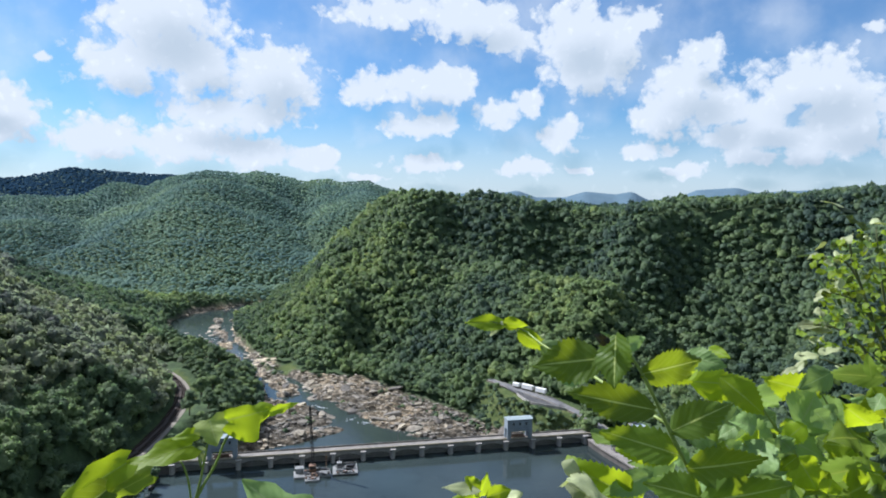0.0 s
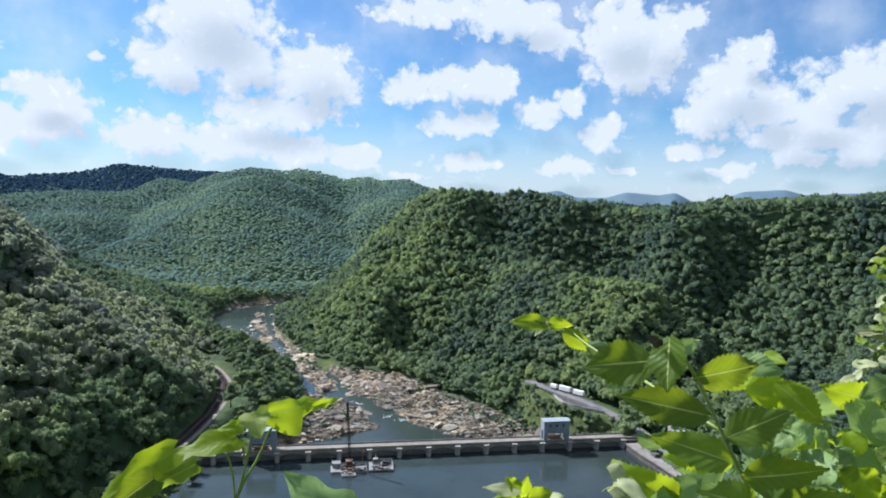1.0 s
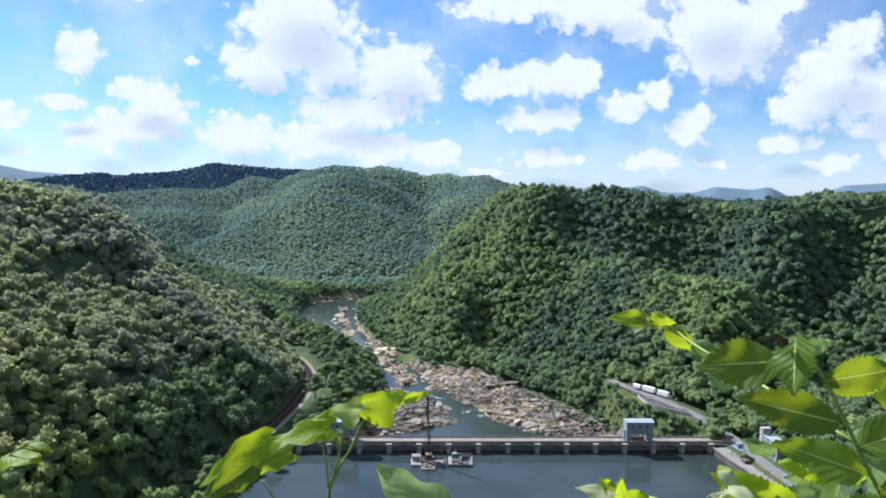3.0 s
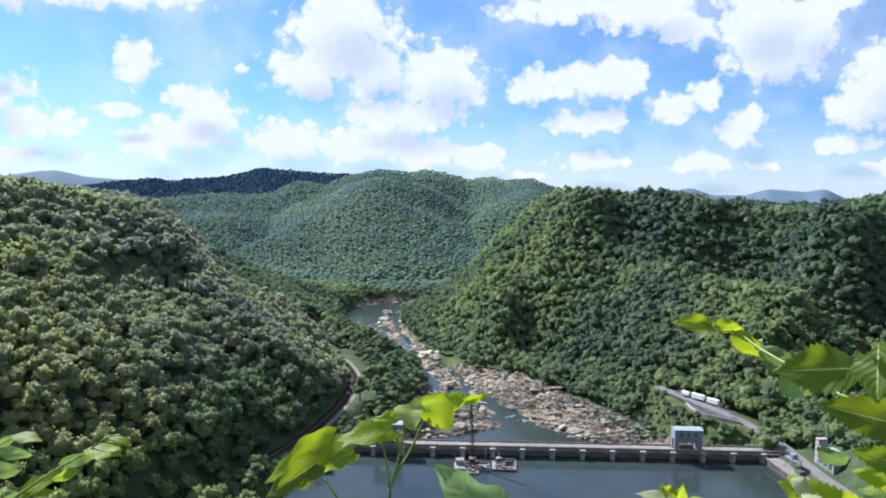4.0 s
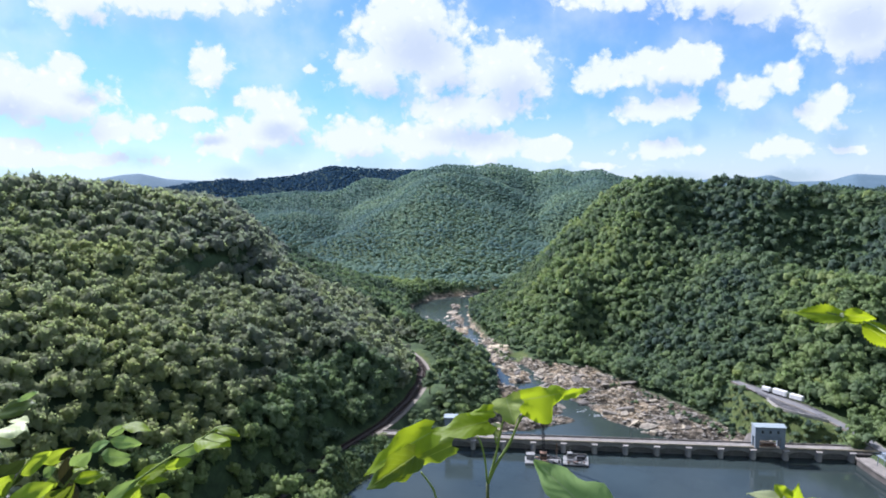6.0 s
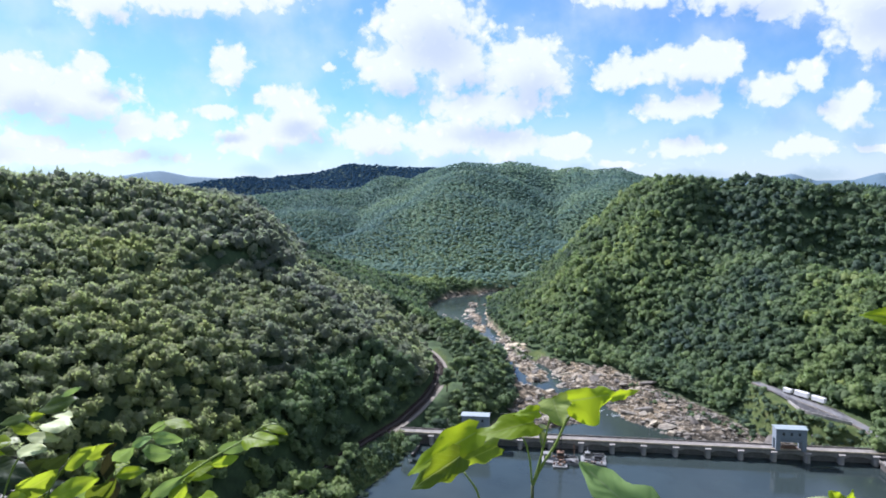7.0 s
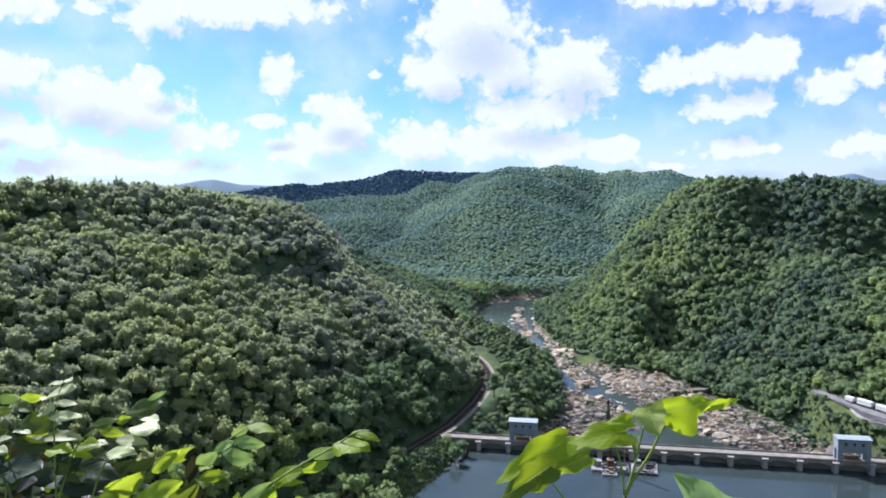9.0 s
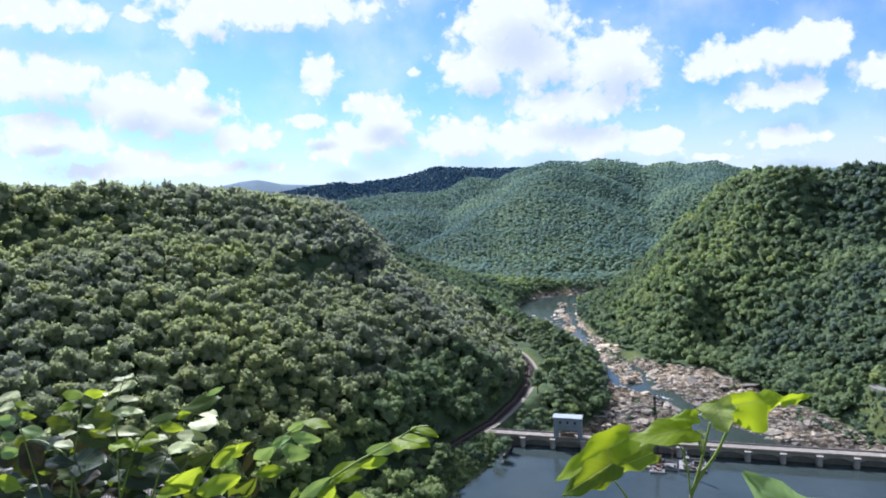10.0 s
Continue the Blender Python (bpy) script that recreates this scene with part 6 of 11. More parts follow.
leaf(LEAF, "toothed", (0.422, 0.800, 144.665), (0.375, 0.827, 144.626), (-0.21, -0.90, -0.38), 0.070)
leaf(YELL, "toothed", (0.405, 0.715, 144.682), (0.461, 0.743, 144.694), (-0.14, -0.14, 0.98), 0.059)
leaf(LIME, "toothed", (0.455, 0.738, 144.668), (0.524, 0.765, 144.686), (0.19, -0.84, 0.52), 0.047)
leaf(LEAF, "toothed", (0.512, 0.815, 144.654), (0.552, 0.803, 144.644), (-0.06, -0.73, 0.69), 0.049)
leaf(LEAF, "toothed", (0.338, 0.744, 144.768), (0.311, 0.723, 144.738), (0.01, -0.81, 0.58), 0.026)
leaf(LEAF, "toothed", (0.227, 0.843, 144.692), (0.193, 0.833, 144.706), (0.03, -0.85, -0.53), 0.031)
leaf(LEAF, "toothed", (0.334, 0.669, 144.758), (0.309, 0.649, 144.732), (-0.49, -0.42, 0.77), 0.042)
leaf(LIME, "toothed", (0.401, 0.729, 144.718), (0.419, 0.716, 144.686), (0.18, -0.88, 0.45), 0.053)
leaf(LEAF, "toothed", (0.525, 0.847, 144.743), (0.487, 0.842, 144.717), (0.03, -0.99, 0.14), 0.048)
leaf(LIME, "toothed", (0.443, 0.671, 144.776), (0.400, 0.645, 144.800), (0.05, -0.72, -0.69), 0.034)
leaf(LEAF, "toothed", (0.502, 0.877, 144.731), (0.552, 0.877, 144.716), (0.19, -0.75, 0.63), 0.044)
leaf(LEAF, "toothed", (0.492, 0.930, 144.607), (0.435, 0.930, 144.574), (-0.23, -0.89, 0.39), 0.049)
leaf(LEAF, "toothed", (0.470, 0.918, 144.706), (0.416, 0.918, 144.684), (-0.17, -0.90, 0.41), 0.040)
leaf(LEAF, "toothed", (0.366, 0.853, 144.728), (0.375, 0.853, 144.683), (-0.80, -0.58, -0.16), 0.049)
leaf(LEAF, "toothed", (0.536, 0.985, 144.550), (0.495, 0.985, 144.575), (0.05, -1.00, 0.08), 0.049)
leaf(LEAF, "toothed", (0.627, 0.971, 144.569), (0.673, 0.971, 144.575), (0.00, -1.00, -0.01), 0.045)
leaf(LIME, "toothed", (0.545, 1.032, 144.587), (0.522, 1.032, 144.607), (-0.45, -0.75, -0.49), 0.048)
leaf(LEAF, "toothed", (0.697, 1.027, 144.533), (0.673, 1.027, 144.547), (0.23, -0.90, 0.37), 0.038)
leaf(LIME, "toothed", (0.411, 0.927, 144.593), (0.451, 0.927, 144.612), (-0.06, -0.99, 0.13), 0.045)
leaf(LEAF, "toothed", (0.540, 0.823, 144.739), (0.599, 0.823, 144.731), (0.09, -0.67, 0.73), 0.053)
leaf(LEAF, "toothed", (0.637, 1.022, 144.568), (0.680, 1.022, 144.586), (-0.33, -0.46, 0.82), 0.053)
leaf(LIME, "toothed", (0.573, 1.031, 144.557), (0.508, 1.031, 144.562), (-0.03, -0.93, -0.37), 0.067)
leaf(LEAF, "toothed", (0.348, 0.960, 144.624), (0.281, 0.960, 144.611), (0.06, -0.96, -0.28), 0.059)
leaf(LEAF, "toothed", (0.342, 0.900, 144.600), (0.381, 0.900, 144.609), (-0.19, -0.43, 0.88), 0.041)
leaf(LIME, "toothed", (0.463, 0.874, 144.695), (0.473, 0.874, 144.714), (-0.00, -1.00, 0.00), 0.038)
leaf(LIME, "toothed", (0.603, 0.916, 144.611), (0.560, 0.916, 144.570), (0.02, -1.00, -0.02), 0.065)
leaf(DEEP, "toothed", (0.587, 0.917, 144.712), (0.569, 0.917, 144.666), (-0.09, -1.00, 0.03), 0.053)
leaf(DEEP, "toothed", (0.572, 0.898, 144.722), (0.606, 0.898, 144.687), (-0.59, -0.56, -0.58), 0.052)
leaf(DEEP, "toothed", (0.539, 0.958, 144.712), (0.590, 0.958, 144.678), (0.31, -0.82, 0.48), 0.058)
leaf(LEAF, "toothed", (0.455, 1.047, 144.542), (0.413, 1.047, 144.497), (-0.54, -0.67, 0.50), 0.051)
leaf(LEAF, "toothed", (0.568, 1.030, 144.653), (0.618, 1.030, 144.664), (0.05, -0.96, -0.26), 0.054)
leaf(DEEP, "toothed", (0.455, 0.878, 144.683), (0.418, 0.878, 144.695), (-0.01, -1.00, -0.02), 0.034)
leaf(LEAF, "toothed", (0.570, 1.006, 144.695), (0.614, 1.006, 144.671), (0.16, -0.95, 0.29), 0.036)
leaf(LEAF, "toothed", (0.675, 1.023, 144.679), (0.691, 1.023, 144.708), (-0.62, -0.71, 0.34), 0.048)
leaf(LEAF, "toothed", (0.585, 0.889, 144.724), (0.557, 0.889, 144.739), (0.06, -0.99, 0.11), 0.035)
leaf(LEAF, "toothed", (0.531, 1.007, 144.578), (0.579, 1.007, 144.551), (0.29, -0.80, 0.52), 0.046)
leaf(LEAF, "toothed", (0.542, 0.995, 144.632), (0.477, 0.995, 144.641), (-0.03, -0.97, -0.23), 0.058)
leaf(LIME, "toothed", (0.499, 0.972, 144.569), (0.513, 0.972, 144.519), (-0.79, -0.58, -0.22), 0.057)
leaf(DEEP, "toothed", (0.426, 0.992, 144.632), (0.438, 0.992, 144.590), (-0.46, -0.88, -0.13), 0.038)
leaf(LEAF, "toothed", (0.692, 1.008, 144.553), (0.648, 1.008, 144.522), (-0.30, -0.85, 0.43), 0.043)
leaf(LEAF, "toothed", (0.516, 0.949, 144.691), (0.559, 0.949, 144.703), (-0.15, -0.84, 0.53), 0.039)
leaf(LEAF, "toothed", (0.468, 0.900, 144.673), (0.524, 0.900, 144.673), (-0.00, -0.96, -0.29), 0.050)
leaf(LEAF, "toothed", (0.577, 0.959, 144.648), (0.540, 0.959, 144.665), (-0.19, -0.89, -0.41), 0.047)
leaf(DEEP, "toothed", (0.429, 1.002, 144.664), (0.475, 1.002, 144.664), (-0.00, -0.97, 0.25), 0.033)
leaf(LEAF, "toothed", (0.561, 0.842, 144.726), (0.522, 0.842, 144.721), (-0.11, -0.46, 0.88), 0.039)
leaf(LEAF, "toothed", (0.361, 0.960, 144.682), (0.404, 0.960, 144.699), (-0.02, -1.00, 0.05), 0.043)
leaf(LEAF, "toothed", (0.544, 0.949, 144.568), (0.588, 0.949, 144.587), (-0.08, -0.98, 0.20), 0.049)
leaf(LEAF, "toothed", (0.498, 0.931, 144.654), (0.537, 0.931, 144.612), (0.05, -1.00, 0.04), 0.047)
leaf(LIME, "toothed", (0.363, 0.890, 144.604), (0.310, 0.890, 144.597), (-0.02, -0.98, 0.18), 0.038)
leaf(LEAF, "toothed", (0.394, 0.824, 144.705), (0.453, 0.824, 144.692), (0.17, -0.63, 0.76), 0.051)
leaf(OLIVE, "toothed", (0.305, 0.712, 144.708), (0.285, 0.712, 144.716), (-0.13, -0.93, -0.34), 0.024)
leaf(LEAF, "toothed", (0.447, 0.849, 144.611), (0.462, 0.849, 144.585), (-0.32, -0.93, -0.19), 0.026)
leaf(LEAF, "toothed", (0.351, 0.716, 144.721), (0.383, 0.716, 144.707), (0.32, -0.61, 0.73), 0.034)
leaf(LIME, "toothed", (0.446, 0.758, 144.725), (0.482, 0.758, 144.721), (0.08, -0.76, 0.64), 0.029)
leaf(LEAF, "toothed", (0.460, 0.690, 144.759), (0.480, 0.690, 144.737), (0.37, -0.87, 0.34), 0.036)
leaf(LEAF, "toothed", (0.363, 0.705, 144.729), (0.349, 0.705, 144.709), (-0.76, -0.35, 0.55), 0.025)
leaf(OLIVE, "toothed", (0.430, 0.822, 144.645), (0.455, 0.822, 144.631), (0.04, -1.00, 0.07), 0.020)
leaf(LEAF, "toothed", (0.546, 0.835, 144.651), (0.547, 0.835, 144.666), (-0.00, -1.00, 0.00), 0.033)
leaf(LIME, "toothed", (0.381, 0.695, 144.733), (0.363, 0.695, 144.717), (-0.31, -0.88, 0.37), 0.018)
leaf(LIME, "toothed", (0.450, 0.899, 144.685), (0.418, 0.899, 144.671), (-0.30, -0.66, 0.69), 0.026)
leaf(LEAF, "toothed", (0.412, 0.896, 144.610), (0.436, 0.896, 144.582), (-0.46, -0.80, -0.39), 0.035)
leaf(LIME, "toothed", (0.425, 0.806, 144.691), (0.424, 0.806, 144.701), (-0.17, -0.99, -0.01), 0.020)
leaf(LEAF, "toothed", (0.579, 0.860, 144.739), (0.560, 0.860, 144.752), (0.10, -0.98, 0.14), 0.029)
leaf(OLIVE, "toothed", (0.326, 0.676, 144.735), (0.320, 0.676, 144.717), (-0.25, -0.96, 0.09), 0.015)
leaf(YELL, "toothed", (0.336, 0.785, 144.715), (0.349, 0.785, 144.697), (0.62, -0.64, 0.46), 0.030)
leaf(LEAF, "toothed", (0.537, 0.802, 144.715), (0.578, 0.802, 144.711), (0.02, -0.97, 0.24), 0.032)
leaf(LEAF, "toothed", (0.367, 0.699, 144.754), (0.369, 0.699, 144.727), (0.03, -1.00, 0.00), 0.028)
leaf(OLIVE, "toothed", (0.372, 0.729, 144.739), (0.370, 0.729, 144.746), (-0.42, -0.90, -0.09), 0.015)
leaf(LEAF, "toothed", (0.307, 0.677, 144.771), (0.288, 0.677, 144.759), (-0.49, -0.44, 0.76), 0.019)
leaf(LEAF, "toothed", (0.383, 0.672, 144.791), (0.403, 0.672, 144.771), (0.02, -1.00, 0.02), 0.023)
leaf(OLIVE, "toothed", (0.477, 0.711, 144.732), (0.474, 0.711, 144.739), (0.23, -0.97, 0.11), 0.020)
leaf(LEAF, "toothed", (0.381, 0.774, 144.672), (0.342, 0.774, 144.663), (-0.19, -0.54, 0.82), 0.032)
leaf(YELL, "toothed", (0.443, 0.824, 144.724), (0.446, 0.824, 144.732), (-0.93, -0.28, 0.26), 0.023)
leaf(LEAF, "toothed", (0.307, 0.800, 144.685), (0.282, 0.800, 144.698), (0.24, -0.85, 0.47), 0.029)
leaf(LIME, "toothed", (0.408, 0.694, 144.709), (0.416, 0.694, 144.717), (-0.08, -0.99, 0.08), 0.019)
leaf(LIME, "toothed", (0.475, 0.738, 144.704), (0.498, 0.738, 144.686), (0.22, -0.94, 0.26), 0.026)
leaf(YELL, "toothed", (0.460, 0.708, 144.721), (0.477, 0.708, 144.696), (0.81, -0.27, 0.53), 0.067)
leaf(LIME, "toothed", (0.396, 0.662, 144.708), (0.400, 0.662, 144.723), (-0.13, -0.99, 0.03), 0.027)
leaf(YELL, "toothed", (0.458, 0.716, 144.746), (0.426, 0.716, 144.749), (0.08, -0.33, 0.94), 0.045)
leaf(LEAF, "toothed", (0.471, 0.834, 144.651), (0.473, 0.834, 144.628), (-0.80, -0.60, -0.08), 0.022)
leaf(LEAF, "toothed", (0.498, 0.791, 144.662), (0.465, 0.791, 144.654), (-0.11, -0.89, 0.45), 0.025)
leaf(LIME, "toothed", (0.442, 0.828, 144.655), (0.471, 0.828, 144.653), (-0.01, -0.99, -0.16), 0.025)
leaf(LEAF, "toothed", (0.429, 0.708, 144.775), (0.410, 0.708, 144.779), (0.14, -0.80, 0.58), 0.021)
leaf(OLIVE, "toothed", (0.324, 0.678, 144.686), (0.340, 0.678, 144.673), (0.41, -0.75, 0.52), 0.019)
leaf(YELL, "toothed", (0.518, 0.823, 144.622), (0.475, 0.823, 144.616), (-0.13, -0.43, 0.89), 0.040)
leaf(LEAF, "toothed", (0.366, 0.714, 144.730), (0.346, 0.714, 144.714), (-0.17, -0.97, 0.20), 0.020)
leaf(LIME, "toothed", (0.393, 0.851, 144.667), (0.366, 0.851, 144.648), (0.05, -1.00, -0.08), 0.029)
leaf(LIME, "toothed", (0.336, 0.680, 144.746), (0.312, 0.680, 144.757), (0.31, -0.63, 0.72), 0.034)
leaf(YELL, "toothed", (0.329, 0.768, 144.729), (0.308, 0.768, 144.732), (0.13, -0.61, 0.78), 0.022)
leaf(LEAF, "toothed", (0.503, 0.824, 144.668), (0.526, 0.824, 144.680), (-0.35, -0.66, 0.67), 0.029)
leaf(YELL, "toothed", (0.411, 0.786, 144.706), (0.402, 0.786, 144.683), (-0.90, -0.26, 0.35), 0.029)
leaf(LEAF, "toothed", (0.508, 0.754, 144.785), (0.499, 0.754, 144.764), (-0.90, -0.22, 0.38), 0.027)
leaf(LEAF, "toothed", (0.481, 0.896, 144.645), (0.453, 0.896, 144.620), (-0.64, -0.31, 0.71), 0.039)
leaf(LEAF, "toothed", (0.485, 0.824, 144.735), (0.468, 0.824, 144.710), (-0.07, -1.00, 0.05), 0.030)
leaf(LEAF, "toothed", (0.421, 0.782, 144.645), (0.459, 0.782, 144.644), (0.01, -0.42, 0.91), 0.039)
leaf(LIME, "toothed", (0.430, 0.772, 144.742), (0.403, 0.772, 144.719), (-0.35, -0.84, 0.42), 0.029)
leaf(LEAF, "toothed", (0.420, 0.809, 144.673), (0.402, 0.809, 144.686), (0.30, -0.86, 0.42), 0.030)
leaf(YELL, "toothed", (0.387, 0.884, 144.594), (0.429, 0.884, 144.582), (0.26, -0.26, 0.93), 0.057)
leaf(LIME, "toothed", (0.496, 0.898, 144.680), (0.464, 0.898, 144.665), (0.09, -0.98, -0.19), 0.034)
leaf(LEAF, "toothed", (0.281, 0.661, 144.695), (0.291, 0.661, 144.676), (-0.38, -0.90, -0.20), 0.018)
leaf(LEAF, "toothed", (0.282, 0.672, 144.712), (0.293, 0.672, 144.723), (-0.48, -0.70, 0.53), 0.020)
leaf(LIME, "toothed", (0.435, 0.858, 144.620), (0.438, 0.858, 144.590), (-0.56, -0.83, -0.05), 0.027)
leaf(OLIVE, "toothed", (0.451, 0.679, 144.700), (0.481, 0.679, 144.693), (0.17, -0.67, 0.73), 0.027)
leaf(LIME, "toothed", (0.520, 0.856, 144.641), (0.531, 0.856, 144.620), (-0.03, -1.00, -0.02), 0.020)
leaf(LEAF, "toothed", (0.376, 0.697, 144.740), (0.362, 0.697, 144.752), (-0.03, -1.00, -0.04), 0.022)
leaf(LEAF, "toothed", (0.327, 0.677, 144.770), (0.303, 0.677, 144.780), (0.25, -0.73, 0.64), 0.029)
leaf(LEAF, "toothed", (0.503, 0.800, 144.721), (0.489, 0.800, 144.702), (-0.72, -0.43, 0.54), 0.022)
leaf(LIME, "toothed", (0.518, 0.883, 144.646), (0.534, 0.883, 144.625), (-0.54, -0.73, -0.42), 0.023)
twig([(0.509, 0.800, 144.536), (0.452, 0.800, 144.670), (0.409, 0.800, 144.731), (0.377, 0.800, 144.776)], 0.0022, 0.0008)
twig([(0.554, 0.800, 144.589), (0.520, 0.800, 144.692), (0.477, 0.800, 144.752), (0.461, 0.800, 144.777)], 0.0022, 0.0008)
twig([(0.459, 0.800, 144.535), (0.382, 0.800, 144.664), (0.345, 0.800, 144.709), (0.317, 0.800, 144.790)], 0.0022, 0.0008)
twig([(0.582, 0.800, 144.589), (0.543, 0.800, 144.733), (0.517, 0.800, 144.818)], 0.0022, 0.0008)

plant_now = thing("shrub", "low leafy shoot with pale jagged green leaves", "shrub", at=(0.12, 1.05, EYE - 1.65))
root((0.092, 1.080, 144.293), 0.0048)
twig([(0.092, 1.080, 144.293), (0.070, 1.080, 144.489), (0.059, 1.080, 144.532)], 0.0019, 0.0010)
leaf(PALE, "toothed", (0.067, 1.054, 144.531), (0.006, 1.054, 144.538), (0.09, -0.47, 0.88), 0.025)
leaf(LIME, "toothed", (0.064, 1.066, 144.522), (0.047, 1.066, 144.550), (0.67, -0.63, 0.38), 0.034)
leaf(LIME, "toothed", (0.071, 1.103, 144.498), (0.087, 1.103, 144.535), (0.44, -0.87, -0.19), 0.033)
leaf(LIME, "toothed", (0.078, 1.051, 144.522), (0.117, 1.051, 144.534), (-0.03, -0.99, 0.11), 0.037)
leaf(LIME, "toothed", (0.068, 1.063, 144.507), (0.022, 1.063, 144.511), (0.00, -1.00, 0.03), 0.032)
leaf(PALE, "toothed", (0.104, 1.094, 144.493), (0.141, 1.094, 144.511), (-0.40, -0.41, 0.82), 0.033)
leaf(LEAF, "toothed", (0.081, 1.109, 144.480), (0.125, 1.109, 144.471), (-0.03, -0.99, -0.14), 0.061)
root((0.228, 0.900, 144.413), 0.0048)
twig([(0.228, 0.900, 144.413), (0.215, 0.900, 144.576), (0.206, 0.900, 144.609)], 0.0019, 0.0010)
leaf(LIME, "toothed", (0.240, 0.908, 144.598), (0.173, 0.908, 144.635), (0.05, -1.00, 0.08), 0.034)
leaf(PALE, "toothed", (0.240, 0.880, 144.602), (0.201, 0.880, 144.647), (0.70, -0.36, 0.62), 0.064)
leaf(LIME, "toothed", (0.254, 0.874, 144.601), (0.215, 0.874, 144.628), (0.13, -0.97, 0.18), 0.041)
leaf(PALE, "toothed", (0.223, 0.901, 144.584), (0.176, 0.901, 144.616), (0.53, -0.33, 0.78), 0.063)
leaf(LIME, "toothed", (0.273, 0.887, 144.591), (0.237, 0.887, 144.623), (-0.20, -0.95, -0.23), 0.047)

plant_now = thing("shrub", "bushy shrub with small pale-edged green leaves", "shrub", at=(0.75, 0.95, EYE - 1.65))
root((0.713, 0.950, 144.450), 0.0064)
twig([(0.713, 0.950, 144.450), (0.667, 0.950, 144.695), (0.617, 0.950, 144.843), (0.577, 0.950, 144.919), (0.536, 0.950, 144.927)], 0.0025, 0.0007)
twig([(0.667, 0.950, 144.695), (0.608, 0.950, 144.796), (0.559, 0.950, 144.827), (0.518, 0.950, 144.830)], 0.0025, 0.0007)
twig([(0.663, 0.950, 144.755), (0.632, 0.950, 144.873), (0.615, 0.950, 144.971)], 0.0025, 0.0007)
twig([(0.655, 0.950, 144.784), (0.598, 0.950, 144.860), (0.551, 0.950, 144.877)], 0.0025, 0.0007)
twig([(0.617, 0.950, 144.843), (0.582, 0.950, 144.930), (0.583, 0.950, 144.962)], 0.0025, 0.0007)
twig([(0.683, 0.950, 144.635), (0.636, 0.950, 144.725), (0.574, 0.950, 144.771), (0.515, 0.950, 144.785)], 0.0025, 0.0007)
twig([(0.712, 0.950, 144.635), (0.706, 0.950, 144.815), (0.679, 0.950, 144.955)], 0.0025, 0.0007)
leaf(DARK, "oval", (0.761, 1.093, 144.893), (0.765, 1.093, 144.881), (-0.78, -0.57, -0.27), 0.010)
leaf(YELL, "oval", (0.576, 0.914, 144.839), (0.583, 0.914, 144.841), (-0.28, -0.55, 0.79), 0.009)
leaf(OLIVE, "oval", (0.584, 0.928, 144.841), (0.577, 0.928, 144.844), (0.02, -1.00, 0.04), 0.009)
leaf(LIME, "oval", (0.735, 1.041, 144.736), (0.736, 1.041, 144.725), (-0.99, -0.14, -0.04), 0.012)
leaf(OLIVE, "oval", (0.525, 0.924, 144.926), (0.530, 0.924, 144.927), (-0.02, -1.00, 0.09), 0.007)
leaf(LIME, "oval", (0.592, 1.037, 144.785), (0.582, 1.037, 144.790), (0.41, -0.32, 0.85), 0.032)
leaf(LIME, "oval", (0.632, 1.061, 144.822), (0.620, 1.061, 144.825), (0.18, -0.64, 0.74), 0.017)
leaf(LIME, "oval", (0.782, 1.026, 144.806), (0.793, 1.026, 144.804), (0.23, -0.33, 0.91), 0.020)
leaf(DARK, "oval", (0.638, 0.974, 144.774), (0.642, 0.974, 144.778), (-0.48, -0.72, 0.51), 0.008)
leaf(OLIVE, "oval", (0.647, 0.905, 144.793), (0.647, 0.905, 144.795), (-0.74, -0.66, 0.13), 0.005)
leaf(OLIVE, "oval", (0.655, 0.878, 144.777), (0.649, 0.878, 144.779), (-0.23, -0.84, -0.49), 0.009)
leaf(OLIVE, "oval", (0.735, 1.030, 144.738), (0.724, 1.030, 144.734), (0.03, -1.00, -0.07), 0.007)
leaf(DARK, "oval", (0.630, 0.903, 144.883), (0.628, 0.903, 144.889), (-0.77, -0.62, -0.15), 0.011)
leaf(YELL, "oval", (0.601, 0.895, 144.782), (0.585, 0.895, 144.777), (-0.25, -0.47, 0.85), 0.013)
leaf(YELL, "oval", (0.607, 0.883, 144.900), (0.610, 0.883, 144.889), (-0.93, 0.31, -0.20), 0.021)
leaf(YELL, "oval", (0.645, 1.019, 144.901), (0.637, 1.019, 144.902), (0.12, -0.34, 0.93), 0.017)
leaf(YELL, "oval", (0.591, 0.888, 144.907), (0.578, 0.888, 144.909), (0.12, -0.22, 0.97), 0.019)
leaf(LIME, "oval", (0.634, 1.097, 144.849), (0.649, 1.097, 144.838), (0.55, -0.41, 0.73), 0.029)
leaf(OLIVE, "oval", (0.697, 1.059, 144.889), (0.712, 1.059, 144.889), (0.00, -1.00, 0.03), 0.008)
leaf(LEAF, "oval", (0.666, 1.023, 144.758), (0.670, 1.023, 144.746), (-0.83, -0.46, -0.32), 0.010)
leaf(PALE, "oval", (0.636, 1.061, 144.869), (0.651, 1.061, 144.865), (0.18, -0.64, 0.75), 0.017)
leaf(OLIVE, "oval", (0.712, 1.019, 144.776), (0.714, 1.019, 144.778), (-0.04, -1.00, 0.04), 0.007)
leaf(OLIVE, "oval", (0.745, 0.979, 144.736), (0.756, 0.979, 144.732), (0.22, -0.78, 0.58), 0.008)
leaf(LEAF, "oval", (0.566, 0.865, 144.911), (0.572, 0.865, 144.903), (0.19, -0.97, 0.13), 0.009)
leaf(LEAF, "oval", (0.589, 0.935, 144.951), (0.602, 0.935, 144.943), (0.15, -0.96, 0.23), 0.010)
